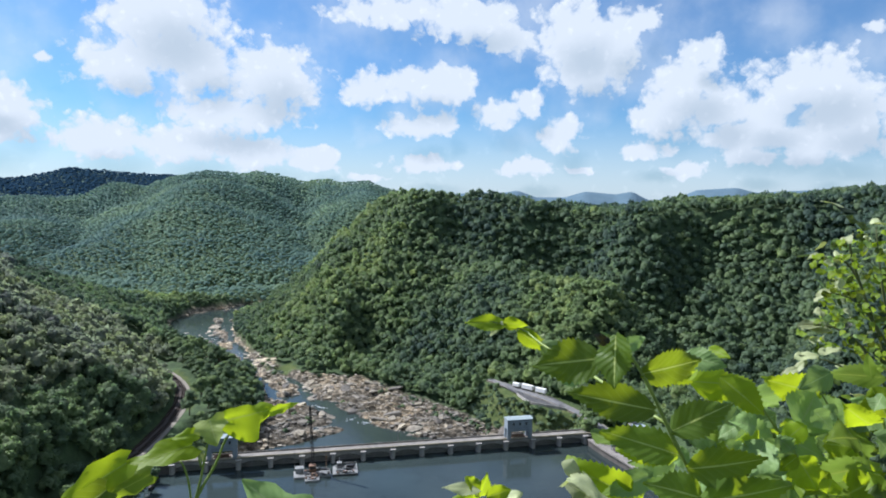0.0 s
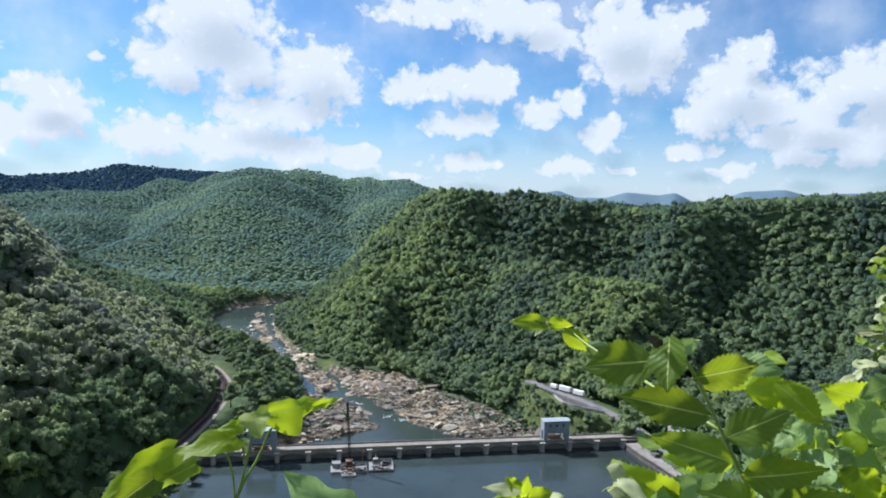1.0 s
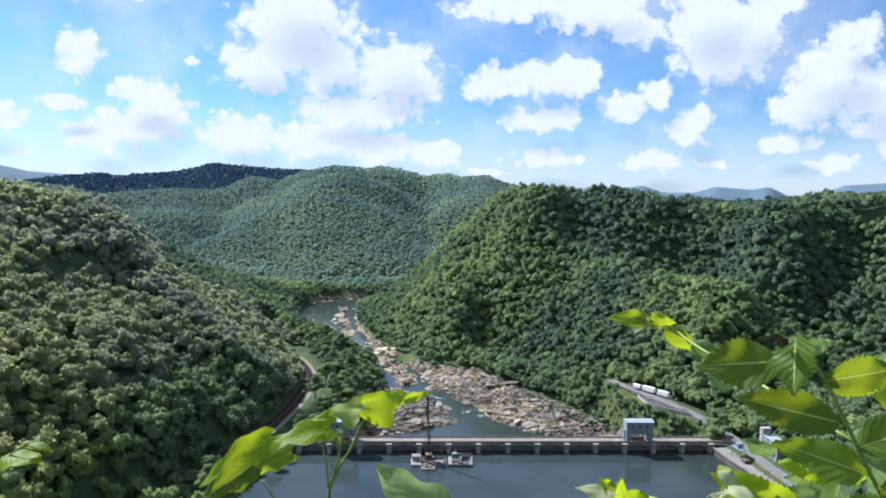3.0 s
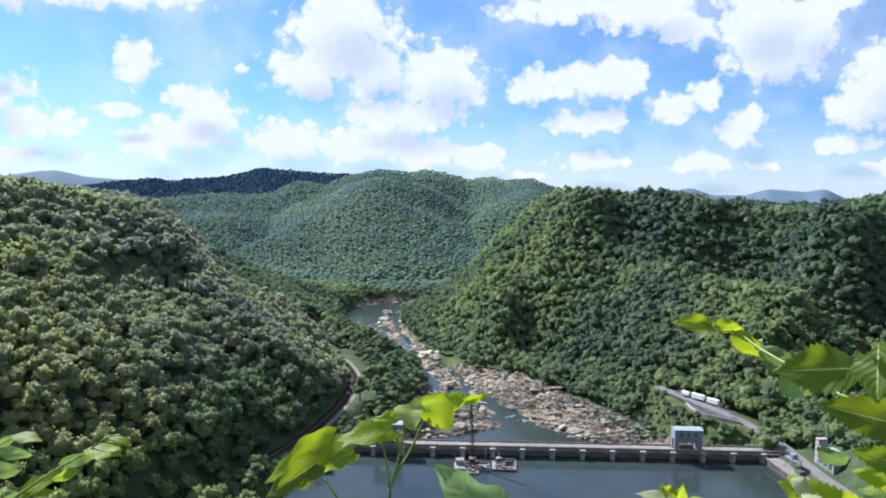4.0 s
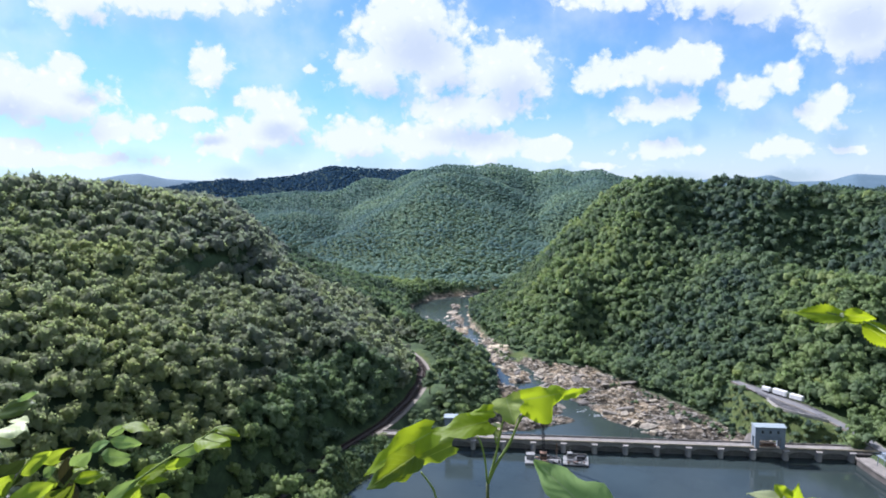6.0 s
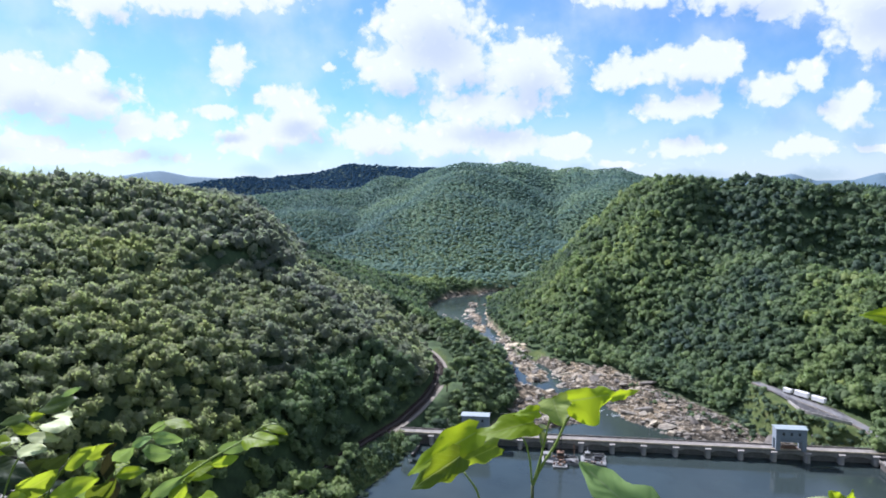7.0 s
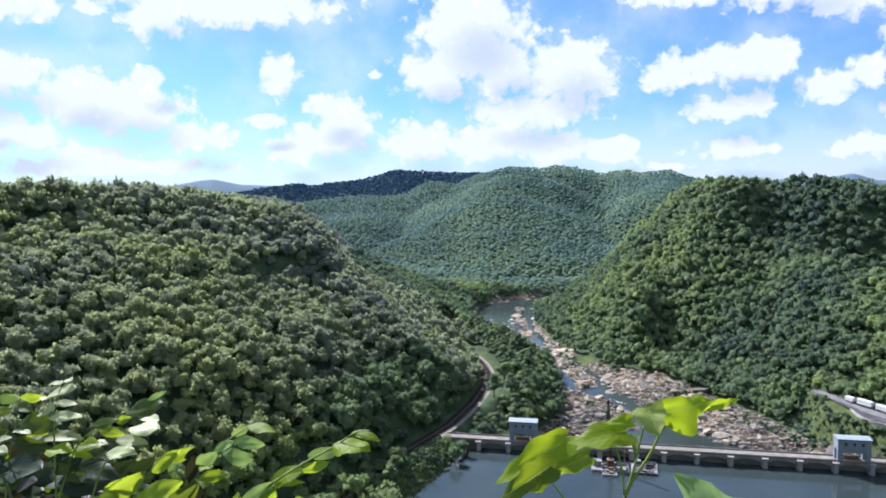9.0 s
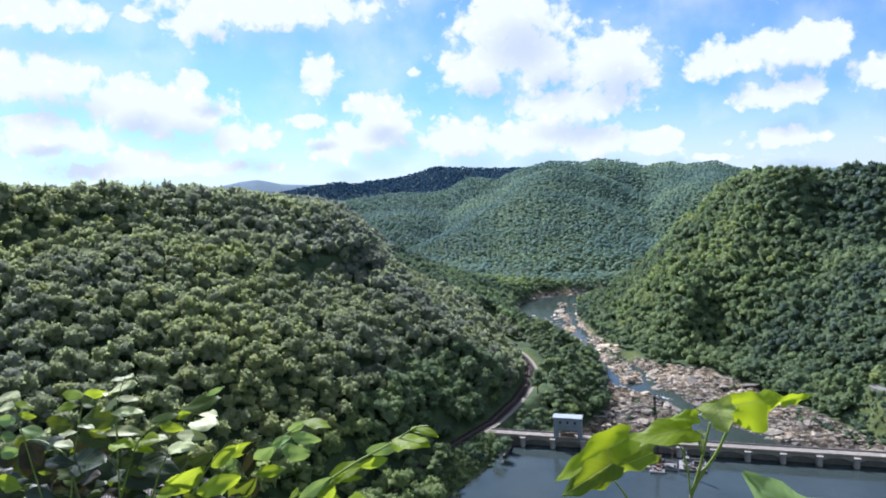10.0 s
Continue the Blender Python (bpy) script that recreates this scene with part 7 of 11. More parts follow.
leaf(DARK, "oval", (0.579, 0.861, 144.859), (0.569, 0.861, 144.861), (0.02, -0.99, 0.11), 0.006)
leaf(OLIVE, "oval", (0.620, 0.984, 144.907), (0.610, 0.984, 144.896), (-0.71, -0.31, 0.63), 0.013)
leaf(OLIVE, "oval", (0.599, 0.890, 144.856), (0.587, 0.890, 144.857), (-0.02, -0.98, -0.19), 0.010)
leaf(YELL, "oval", (0.566, 0.942, 144.908), (0.570, 0.942, 144.897), (0.77, -0.57, 0.29), 0.018)
leaf(YELL, "oval", (0.694, 0.928, 144.836), (0.699, 0.928, 144.826), (0.38, -0.91, 0.19), 0.017)
leaf(OLIVE, "oval", (0.653, 0.948, 144.851), (0.656, 0.948, 144.841), (-0.67, -0.72, -0.18), 0.009)
leaf(OLIVE, "oval", (0.678, 0.896, 144.888), (0.667, 0.896, 144.885), (0.12, -0.89, -0.43), 0.008)
leaf(LEAF, "oval", (0.723, 1.021, 144.839), (0.736, 1.021, 144.837), (0.05, -0.96, 0.26), 0.008)
leaf(LEAF, "oval", (0.657, 0.981, 144.846), (0.667, 0.981, 144.839), (0.22, -0.92, 0.32), 0.008)
leaf(OLIVE, "oval", (0.588, 0.927, 144.902), (0.598, 0.927, 144.903), (0.04, -0.89, -0.45), 0.009)
leaf(OLIVE, "oval", (0.617, 0.869, 144.810), (0.612, 0.869, 144.801), (-0.42, -0.87, 0.27), 0.007)
leaf(DARK, "oval", (0.653, 0.921, 144.780), (0.641, 0.921, 144.780), (-0.00, -0.96, 0.29), 0.010)
leaf(OLIVE, "oval", (0.689, 1.044, 144.777), (0.695, 1.044, 144.782), (0.04, -1.00, -0.06), 0.013)
leaf(LEAF, "oval", (0.656, 1.066, 144.867), (0.641, 1.066, 144.858), (-0.41, -0.60, 0.69), 0.011)
leaf(OLIVE, "oval", (0.590, 0.933, 144.899), (0.601, 0.933, 144.902), (-0.12, -0.82, 0.56), 0.009)
leaf(OLIVE, "oval", (0.737, 1.048, 144.833), (0.727, 1.048, 144.838), (0.21, -0.87, 0.45), 0.016)
leaf(LIME, "oval", (0.759, 1.075, 144.888), (0.742, 1.075, 144.884), (-0.20, -0.24, 0.95), 0.026)
leaf(OLIVE, "oval", (0.676, 1.061, 144.823), (0.669, 1.061, 144.828), (0.27, -0.90, 0.33), 0.015)
leaf(DARK, "oval", (0.654, 0.889, 144.917), (0.669, 0.889, 144.912), (-0.22, -0.77, -0.60), 0.012)
leaf(LIME, "oval", (0.685, 1.030, 144.911), (0.696, 1.030, 144.905), (0.35, -0.67, 0.66), 0.014)
leaf(YELL, "oval", (0.686, 1.063, 144.838), (0.674, 1.063, 144.835), (-0.18, -0.23, 0.96), 0.014)
leaf(DARK, "oval", (0.695, 1.079, 144.886), (0.681, 1.079, 144.886), (-0.01, -0.93, 0.36), 0.011)
leaf(LEAF, "oval", (0.753, 1.075, 144.815), (0.753, 1.075, 144.804), (-0.93, -0.36, 0.03), 0.010)
leaf(YELL, "oval", (0.537, 0.868, 144.939), (0.538, 0.868, 144.929), (-0.99, 0.12, -0.08), 0.017)
leaf(OLIVE, "oval", (0.765, 1.024, 144.868), (0.763, 1.024, 144.873), (-0.82, -0.43, -0.37), 0.010)
leaf(OLIVE, "oval", (0.538, 0.942, 144.874), (0.547, 0.942, 144.877), (-0.10, -0.93, 0.36), 0.009)
leaf(YELL, "oval", (0.682, 0.933, 144.926), (0.672, 0.933, 144.925), (-0.07, -0.54, 0.84), 0.012)
leaf(LIME, "oval", (0.827, 1.091, 144.759), (0.838, 1.091, 144.746), (0.74, -0.18, 0.65), 0.034)
leaf(YELL, "oval", (0.593, 0.868, 144.957), (0.600, 0.868, 144.946), (0.45, -0.85, 0.28), 0.019)
leaf(LIME, "oval", (0.662, 1.042, 144.956), (0.649, 1.042, 144.954), (-0.16, -0.62, 0.77), 0.012)
leaf(LIME, "oval", (0.556, 0.941, 144.888), (0.544, 0.941, 144.886), (-0.21, -0.27, 0.94), 0.012)
leaf(OLIVE, "oval", (0.660, 0.973, 144.806), (0.675, 0.973, 144.805), (0.03, -0.77, 0.64), 0.013)
leaf(YELL, "oval", (0.687, 0.966, 144.903), (0.699, 0.966, 144.898), (0.30, -0.60, 0.74), 0.017)
leaf(LIME, "oval", (0.642, 0.941, 144.790), (0.630, 0.941, 144.790), (-0.02, -0.26, 0.97), 0.018)
leaf(OLIVE, "oval", (0.646, 1.092, 144.937), (0.642, 1.092, 144.941), (-0.21, -0.95, -0.24), 0.008)
leaf(OLIVE, "oval", (0.593, 0.894, 144.849), (0.585, 0.894, 144.849), (0.00, -0.99, 0.12), 0.006)
leaf(LEAF, "oval", (0.559, 0.947, 144.855), (0.565, 0.947, 144.844), (-0.27, -0.95, -0.15), 0.009)
leaf(PALE, "oval", (0.619, 0.898, 144.976), (0.615, 0.898, 144.977), (0.25, -0.45, 0.86), 0.017)
leaf(OLIVE, "oval", (0.631, 1.026, 144.784), (0.643, 1.026, 144.781), (0.04, -0.99, 0.16), 0.006)
leaf(OLIVE, "oval", (0.545, 0.882, 144.907), (0.537, 0.882, 144.898), (-0.24, -0.94, 0.23), 0.007)
leaf(OLIVE, "oval", (0.553, 0.942, 144.942), (0.550, 0.942, 144.948), (-0.84, -0.44, -0.31), 0.012)
leaf(YELL, "oval", (0.613, 0.866, 144.953), (0.604, 0.866, 144.955), (0.15, -0.32, 0.93), 0.021)
leaf(OLIVE, "oval", (0.646, 0.918, 144.840), (0.651, 0.918, 144.829), (-0.86, -0.30, -0.41), 0.012)
leaf(OLIVE, "oval", (0.779, 1.047, 144.975), (0.789, 1.047, 144.965), (-0.26, -0.93, -0.27), 0.010)
leaf(OLIVE, "oval", (0.819, 1.073, 144.772), (0.832, 1.073, 144.765), (0.16, -0.94, 0.29), 0.010)
leaf(PALE, "oval", (0.541, 0.916, 144.894), (0.555, 0.916, 144.888), (0.31, -0.65, 0.69), 0.015)
leaf(LIME, "oval", (0.651, 0.967, 144.884), (0.649, 0.967, 144.890), (0.90, -0.17, 0.41), 0.026)
leaf(LEAF, "oval", (0.690, 0.937, 144.946), (0.698, 0.937, 144.949), (-0.00, -1.00, 0.01), 0.008)
leaf(YELL, "oval", (0.495, 0.898, 144.827), (0.483, 0.898, 144.828), (0.09, -0.30, 0.95), 0.020)
leaf(YELL, "oval", (0.574, 0.865, 144.812), (0.574, 0.865, 144.802), (-0.99, -0.14, 0.02), 0.011)
leaf(DARK, "oval", (0.580, 0.869, 144.799), (0.588, 0.869, 144.791), (-0.62, -0.53, -0.58), 0.008)
leaf(OLIVE, "oval", (0.600, 0.950, 144.876), (0.592, 0.950, 144.878), (0.16, -0.85, 0.50), 0.010)
leaf(LEAF, "oval", (0.652, 0.900, 144.815), (0.661, 0.900, 144.815), (-0.00, -1.00, 0.04), 0.008)
leaf(YELL, "oval", (0.621, 0.932, 144.969), (0.630, 0.932, 144.967), (0.20, -0.18, 0.96), 0.014)
leaf(OLIVE, "oval", (0.631, 0.989, 144.942), (0.624, 0.989, 144.932), (-0.75, -0.39, 0.53), 0.009)
leaf(OLIVE, "oval", (0.643, 0.930, 144.867), (0.639, 0.930, 144.869), (0.15, -0.95, 0.27), 0.009)
leaf(OLIVE, "oval", (0.678, 0.892, 144.882), (0.682, 0.892, 144.886), (-0.64, -0.53, 0.56), 0.011)
leaf(LEAF, "oval", (0.616, 0.910, 144.954), (0.627, 0.910, 144.950), (0.12, -0.94, 0.31), 0.008)
leaf(LEAF, "oval", (0.741, 1.064, 144.739), (0.734, 1.064, 144.745), (-0.30, -0.88, -0.37), 0.014)
leaf(LEAF, "oval", (0.676, 0.929, 144.838), (0.666, 0.929, 144.839), (-0.05, -0.89, -0.46), 0.011)
leaf(LIME, "oval", (0.711, 0.967, 144.943), (0.705, 0.967, 144.945), (0.43, -0.29, 0.85), 0.021)
leaf(LIME, "oval", (0.587, 0.984, 144.919), (0.580, 0.984, 144.921), (0.27, -0.35, 0.90), 0.018)
leaf(YELL, "oval", (0.628, 0.865, 144.802), (0.620, 0.865, 144.793), (-0.74, -0.16, 0.66), 0.013)
leaf(LIME, "oval", (0.701, 0.969, 144.876), (0.694, 0.969, 144.879), (0.35, -0.47, 0.81), 0.021)
leaf(YELL, "oval", (0.615, 0.921, 144.864), (0.608, 0.921, 144.867), (0.37, -0.57, 0.73), 0.019)
leaf(OLIVE, "oval", (0.658, 0.942, 144.920), (0.669, 0.942, 144.917), (-0.10, -0.90, -0.42), 0.007)
leaf(YELL, "oval", (0.519, 0.879, 144.930), (0.518, 0.879, 144.933), (-0.68, 0.72, -0.15), 0.015)
leaf(OLIVE, "oval", (0.609, 0.875, 144.825), (0.606, 0.875, 144.831), (-0.35, -0.92, -0.16), 0.009)
leaf(PALE, "oval", (0.580, 1.028, 144.797), (0.583, 1.028, 144.787), (0.69, 0.69, 0.22), 0.019)
leaf(LIME, "oval", (0.573, 0.919, 144.878), (0.572, 0.919, 144.882), (-0.99, -0.15, -0.04), 0.013)
leaf(OLIVE, "oval", (0.713, 1.096, 144.778), (0.720, 1.096, 144.766), (-0.01, -1.00, -0.00), 0.010)
leaf(LIME, "oval", (0.558, 0.864, 144.865), (0.549, 0.864, 144.865), (0.00, -0.50, 0.87), 0.012)
leaf(OLIVE, "oval", (0.716, 1.040, 144.878), (0.701, 1.040, 144.879), (0.03, -0.66, 0.75), 0.013)
leaf(YELL, "oval", (0.708, 1.092, 144.766), (0.722, 1.092, 144.755), (0.46, -0.68, 0.56), 0.025)
leaf(OLIVE, "oval", (0.746, 1.060, 144.829), (0.745, 1.060, 144.815), (-0.30, -0.95, 0.04), 0.011)
leaf(YELL, "oval", (0.669, 1.062, 144.778), (0.668, 1.062, 144.767), (-0.99, -0.05, 0.10), 0.014)
leaf(DARK, "oval", (0.692, 1.009, 144.830), (0.700, 1.009, 144.830), (0.00, -0.99, 0.14), 0.006)
leaf(OLIVE, "oval", (0.732, 1.022, 144.797), (0.718, 1.022, 144.786), (-0.17, -0.96, 0.22), 0.011)
leaf(OLIVE, "oval", (0.650, 1.016, 144.793), (0.656, 1.016, 144.797), (-0.51, -0.33, 0.79), 0.014)
leaf(OLIVE, "oval", (0.597, 0.922, 144.902), (0.605, 0.922, 144.905), (-0.08, -0.97, 0.22), 0.008)
leaf(LEAF, "oval", (0.526, 0.911, 144.930), (0.537, 0.911, 144.924), (0.20, -0.91, 0.36), 0.010)
leaf(OLIVE, "oval", (0.521, 0.876, 144.891), (0.512, 0.876, 144.887), (0.12, -0.96, -0.27), 0.008)
leaf(LIME, "oval", (0.623, 0.875, 144.967), (0.622, 0.875, 144.969), (0.77, -0.45, 0.45), 0.015)
leaf(OLIVE, "oval", (0.753, 0.995, 144.810), (0.740, 0.995, 144.809), (0.01, -0.98, -0.20), 0.010)
leaf(DARK, "oval", (0.733, 1.051, 144.815), (0.723, 1.051, 144.810), (-0.33, -0.67, 0.66), 0.006)
leaf(YELL, "oval", (0.714, 0.936, 144.852), (0.726, 0.936, 144.843), (0.58, -0.15, 0.80), 0.028)
leaf(OLIVE, "oval", (0.638, 0.885, 144.867), (0.653, 0.885, 144.867), (-0.00, -1.00, -0.10), 0.010)
leaf(LIME, "oval", (0.738, 1.016, 144.758), (0.727, 1.016, 144.755), (-0.24, -0.15, 0.96), 0.012)
leaf(YELL, "oval", (0.679, 0.960, 144.922), (0.686, 0.960, 144.926), (-0.49, -0.12, 0.86), 0.016)
leaf(OLIVE, "oval", (0.701, 1.052, 144.868), (0.718, 1.052, 144.866), (-0.03, -0.97, -0.24), 0.012)
leaf(LIME, "oval", (0.772, 1.075, 144.846), (0.763, 1.075, 144.851), (0.49, -0.37, 0.79), 0.035)
leaf(OLIVE, "oval", (0.585, 0.891, 144.812), (0.575, 0.891, 144.815), (-0.12, -0.84, -0.52), 0.010)
leaf(LEAF, "oval", (0.622, 0.978, 144.896), (0.638, 0.978, 144.895), (-0.00, -1.00, -0.01), 0.009)
leaf(OLIVE, "oval", (0.711, 1.019, 144.890), (0.697, 1.019, 144.882), (-0.22, -0.90, 0.38), 0.009)
leaf(LIME, "oval", (0.635, 0.874, 144.793), (0.626, 0.874, 144.791), (-0.23, -0.43, 0.87), 0.010)
leaf(OLIVE, "oval", (0.675, 1.029, 144.869), (0.688, 1.029, 144.869), (0.03, -0.88, 0.48), 0.008)
leaf(LIME, "oval", (0.609, 0.914, 144.935), (0.594, 0.914, 144.931), (-0.28, -0.34, 0.90), 0.013)
leaf(LEAF, "oval", (0.592, 0.858, 144.786), (0.602, 0.858, 144.787), (-0.08, -0.75, 0.66), 0.008)
leaf(LEAF, "oval", (0.714, 1.020, 144.787), (0.706, 1.020, 144.776), (-0.45, -0.83, 0.32), 0.009)
leaf(YELL, "oval", (0.679, 1.055, 144.795), (0.665, 1.055, 144.790), (-0.26, -0.51, 0.82), 0.009)
leaf(YELL, "oval", (0.626, 0.870, 144.968), (0.615, 0.870, 144.970), (0.17, -0.31, 0.93), 0.018)
leaf(LIME, "oval", (0.559, 0.987, 144.868), (0.574, 0.987, 144.868), (0.02, -0.43, 0.90), 0.018)
leaf(LEAF, "oval", (0.706, 0.930, 144.811), (0.696, 0.930, 144.815), (0.07, -0.98, 0.18), 0.010)
leaf(YELL, "oval", (0.766, 1.068, 144.790), (0.757, 1.068, 144.781), (-0.59, -0.43, 0.68), 0.010)
leaf(OLIVE, "oval", (0.775, 1.063, 144.927), (0.793, 1.063, 144.919), (0.20, -0.86, 0.47), 0.013)
leaf(DARK, "oval", (0.733, 0.977, 144.915), (0.723, 0.977, 144.911), (0.05, -0.99, -0.14), 0.007)
leaf(OLIVE, "oval", (0.723, 0.963, 144.864), (0.707, 0.963, 144.861), (-0.05, -0.95, 0.29), 0.010)
leaf(DARK, "oval", (0.611, 0.875, 144.798), (0.617, 0.875, 144.789), (-0.80, -0.39, -0.46), 0.010)
leaf(LEAF, "oval", (0.651, 1.081, 144.932), (0.658, 1.081, 144.934), (-0.04, -0.99, 0.12), 0.009)
leaf(LEAF, "oval", (0.610, 0.886, 144.938), (0.612, 0.886, 144.929), (-0.86, -0.47, -0.18), 0.009)
leaf(OLIVE, "oval", (0.563, 0.948, 144.941), (0.576, 0.948, 144.943), (0.08, -0.86, -0.50), 0.014)
leaf(YELL, "oval", (0.659, 0.915, 144.789), (0.655, 0.915, 144.791), (0.29, -0.53, 0.79), 0.011)
leaf(LIME, "oval", (0.757, 1.054, 144.969), (0.764, 1.054, 144.974), (-0.43, -0.56, 0.71), 0.010)
leaf(OLIVE, "oval", (0.615, 0.915, 144.832), (0.615, 0.915, 144.823), (-0.09, -1.00, 0.00), 0.007)
leaf(OLIVE, "oval", (0.710, 0.955, 144.898), (0.710, 0.955, 144.902), (-0.71, -0.70, 0.08), 0.009)
leaf(DARK, "oval", (0.640, 0.970, 144.899), (0.654, 0.970, 144.897), (-0.06, -0.89, -0.45), 0.008)
leaf(YELL, "oval", (0.684, 0.928, 144.817), (0.695, 0.928, 144.808), (0.58, -0.48, 0.66), 0.026)
leaf(DARK, "oval", (0.690, 1.016, 144.835), (0.704, 1.016, 144.829), (0.15, -0.90, 0.40), 0.011)
leaf(YELL, "oval", (0.754, 0.992, 144.777), (0.765, 0.992, 144.781), (-0.35, -0.44, 0.82), 0.016)
leaf(LEAF, "oval", (0.615, 1.011, 144.838), (0.602, 1.011, 144.840), (0.02, -0.99, 0.16), 0.010)
leaf(OLIVE, "oval", (0.629, 0.934, 144.844), (0.614, 0.934, 144.842), (-0.02, -0.97, 0.24), 0.011)
leaf(DARK, "oval", (0.761, 1.008, 144.843), (0.761, 1.008, 144.846), (0.12, -0.99, 0.02), 0.011)
leaf(YELL, "oval", (0.615, 1.044, 144.887), (0.623, 1.044, 144.878), (0.73, -0.16, 0.66), 0.017)
leaf(OLIVE, "oval", (0.657, 0.917, 144.844), (0.672, 0.917, 144.840), (-0.07, -0.96, -0.26), 0.011)
leaf(LEAF, "oval", (0.695, 0.968, 144.965), (0.694, 0.968, 144.967), (-0.31, -0.95, -0.08), 0.008)
leaf(DARK, "oval", (0.651, 0.982, 144.875), (0.645, 0.982, 144.879), (0.13, -0.97, 0.21), 0.008)
leaf(OLIVE, "oval", (0.601, 0.908, 144.916), (0.612, 0.908, 144.909), (0.26, -0.89, 0.38), 0.010)
leaf(YELL, "oval", (0.606, 0.877, 144.835), (0.608, 0.877, 144.825), (-0.94, 0.30, -0.16), 0.016)
leaf(LIME, "oval", (0.605, 0.971, 144.828), (0.616, 0.971, 144.821), (0.50, -0.50, 0.71), 0.017)
leaf(LEAF, "oval", (0.593, 0.941, 144.840), (0.595, 0.941, 144.844), (-0.55, -0.79, 0.27), 0.008)
leaf(LIME, "oval", (0.571, 0.951, 144.953), (0.563, 0.951, 144.942), (-0.79, -0.20, 0.58), 0.014)
leaf(LEAF, "oval", (0.563, 0.940, 144.938), (0.569, 0.940, 144.941), (-0.43, -0.51, 0.74), 0.009)
leaf(LIME, "oval", (0.670, 0.919, 144.958), (0.679, 0.919, 144.960), (-0.19, -0.22, 0.96), 0.018)
leaf(DARK, "oval", (0.763, 1.087, 144.777), (0.767, 1.087, 144.763), (-0.82, -0.51, -0.26), 0.014)
leaf(LEAF, "oval", (0.522, 0.885, 144.852), (0.510, 0.885, 144.848), (-0.12, -0.90, 0.42), 0.009)
leaf(YELL, "oval", (0.544, 0.951, 144.836), (0.533, 0.951, 144.830), (-0.46, -0.37, 0.81), 0.009)
leaf(YELL, "oval", (0.746, 1.034, 144.752), (0.758, 1.034, 144.744), (0.34, -0.78, 0.53), 0.016)
leaf(YELL, "oval", (0.651, 0.859, 144.845), (0.641, 0.859, 144.838), (-0.53, -0.33, 0.78), 0.010)
leaf(OLIVE, "oval", (0.495, 0.855, 144.851), (0.491, 0.855, 144.843), (-0.86, -0.29, 0.41), 0.008)
leaf(LEAF, "oval", (0.647, 1.076, 144.884), (0.659, 1.076, 144.878), (-0.11, -0.97, -0.24), 0.008)
leaf(LIME, "oval", (0.610, 0.876, 144.773), (0.614, 0.876, 144.776), (-0.43, -0.27, 0.86), 0.009)
leaf(LIME, "oval", (0.584, 0.856, 144.837), (0.575, 0.856, 144.837), (0.04, -0.27, 0.96), 0.018)
leaf(YELL, "oval", (0.623, 0.863, 144.971), (0.628, 0.863, 144.961), (0.49, -0.83, 0.25), 0.018)
leaf(LIME, "oval", (0.753, 1.094, 144.745), (0.743, 1.094, 144.734), (-0.63, -0.47, 0.62), 0.010)
leaf(DARK, "oval", (0.675, 0.975, 144.754), (0.664, 0.975, 144.751), (-0.03, -1.00, 0.09), 0.008)
leaf(PALE, "oval", (0.488, 0.859, 144.882), (0.482, 0.859, 144.876), (-0.70, -0.20, 0.69), 0.008)
leaf(LIME, "oval", (0.753, 1.081, 144.976), (0.746, 1.081, 144.977), (0.08, -0.59, 0.80), 0.013)
leaf(OLIVE, "oval", (0.685, 0.915, 144.945), (0.680, 0.915, 144.950), (-0.48, -0.72, -0.51), 0.008)
leaf(DARK, "oval", (0.747, 1.006, 144.768), (0.733, 1.006, 144.770), (0.03, -0.95, 0.31), 0.011)
leaf(PALE, "oval", (0.726, 1.010, 144.954), (0.715, 1.010, 144.952), (-0.20, -0.25, 0.95), 0.018)
leaf(LIME, "oval", (0.760, 1.026, 144.885), (0.755, 1.026, 144.889), (0.32, -0.81, 0.49), 0.016)
leaf(LEAF, "oval", (0.684, 0.962, 144.930), (0.687, 0.962, 144.935), (-0.73, -0.41, 0.54), 0.010)
leaf(OLIVE, "oval", (0.661, 1.077, 144.869), (0.673, 1.077, 144.868), (-0.00, -1.00, -0.02), 0.009)
leaf(LEAF, "oval", (0.739, 0.993, 144.845), (0.741, 0.993, 144.835), (-0.81, -0.57, -0.14), 0.008)
leaf(LIME, "oval", (0.698, 0.943, 144.928), (0.698, 0.943, 144.918), (-0.98, -0.18, 0.03), 0.012)
leaf(YELL, "oval", (0.590, 0.990, 144.838), (0.598, 0.990, 144.830), (0.58, -0.49, 0.66), 0.016)
leaf(DARK, "oval", (0.550, 0.888, 144.845), (0.542, 0.888, 144.837), (-0.57, -0.58, 0.58), 0.008)
leaf(OLIVE, "oval", (0.645, 0.911, 144.824), (0.640, 0.911, 144.826), (0.02, -1.00, 0.05), 0.007)
leaf(LIME, "oval", (0.720, 1.036, 144.739), (0.728, 1.036, 144.742), (-0.40, -0.20, 0.89), 0.013)
leaf(OLIVE, "oval", (0.692, 1.001, 144.783), (0.682, 1.001, 144.786), (-0.12, -0.85, -0.51), 0.011)
leaf(OLIVE, "oval", (0.743, 1.015, 144.751), (0.751, 1.015, 144.752), (-0.07, -0.60, 0.80), 0.007)
leaf(LIME, "oval", (0.655, 1.057, 144.943), (0.649, 1.057, 144.946), (0.42, -0.17, 0.89), 0.023)
leaf(OLIVE, "oval", (0.778, 1.086, 144.972), (0.766, 1.086, 144.968), (-0.23, -0.74, 0.63), 0.007)
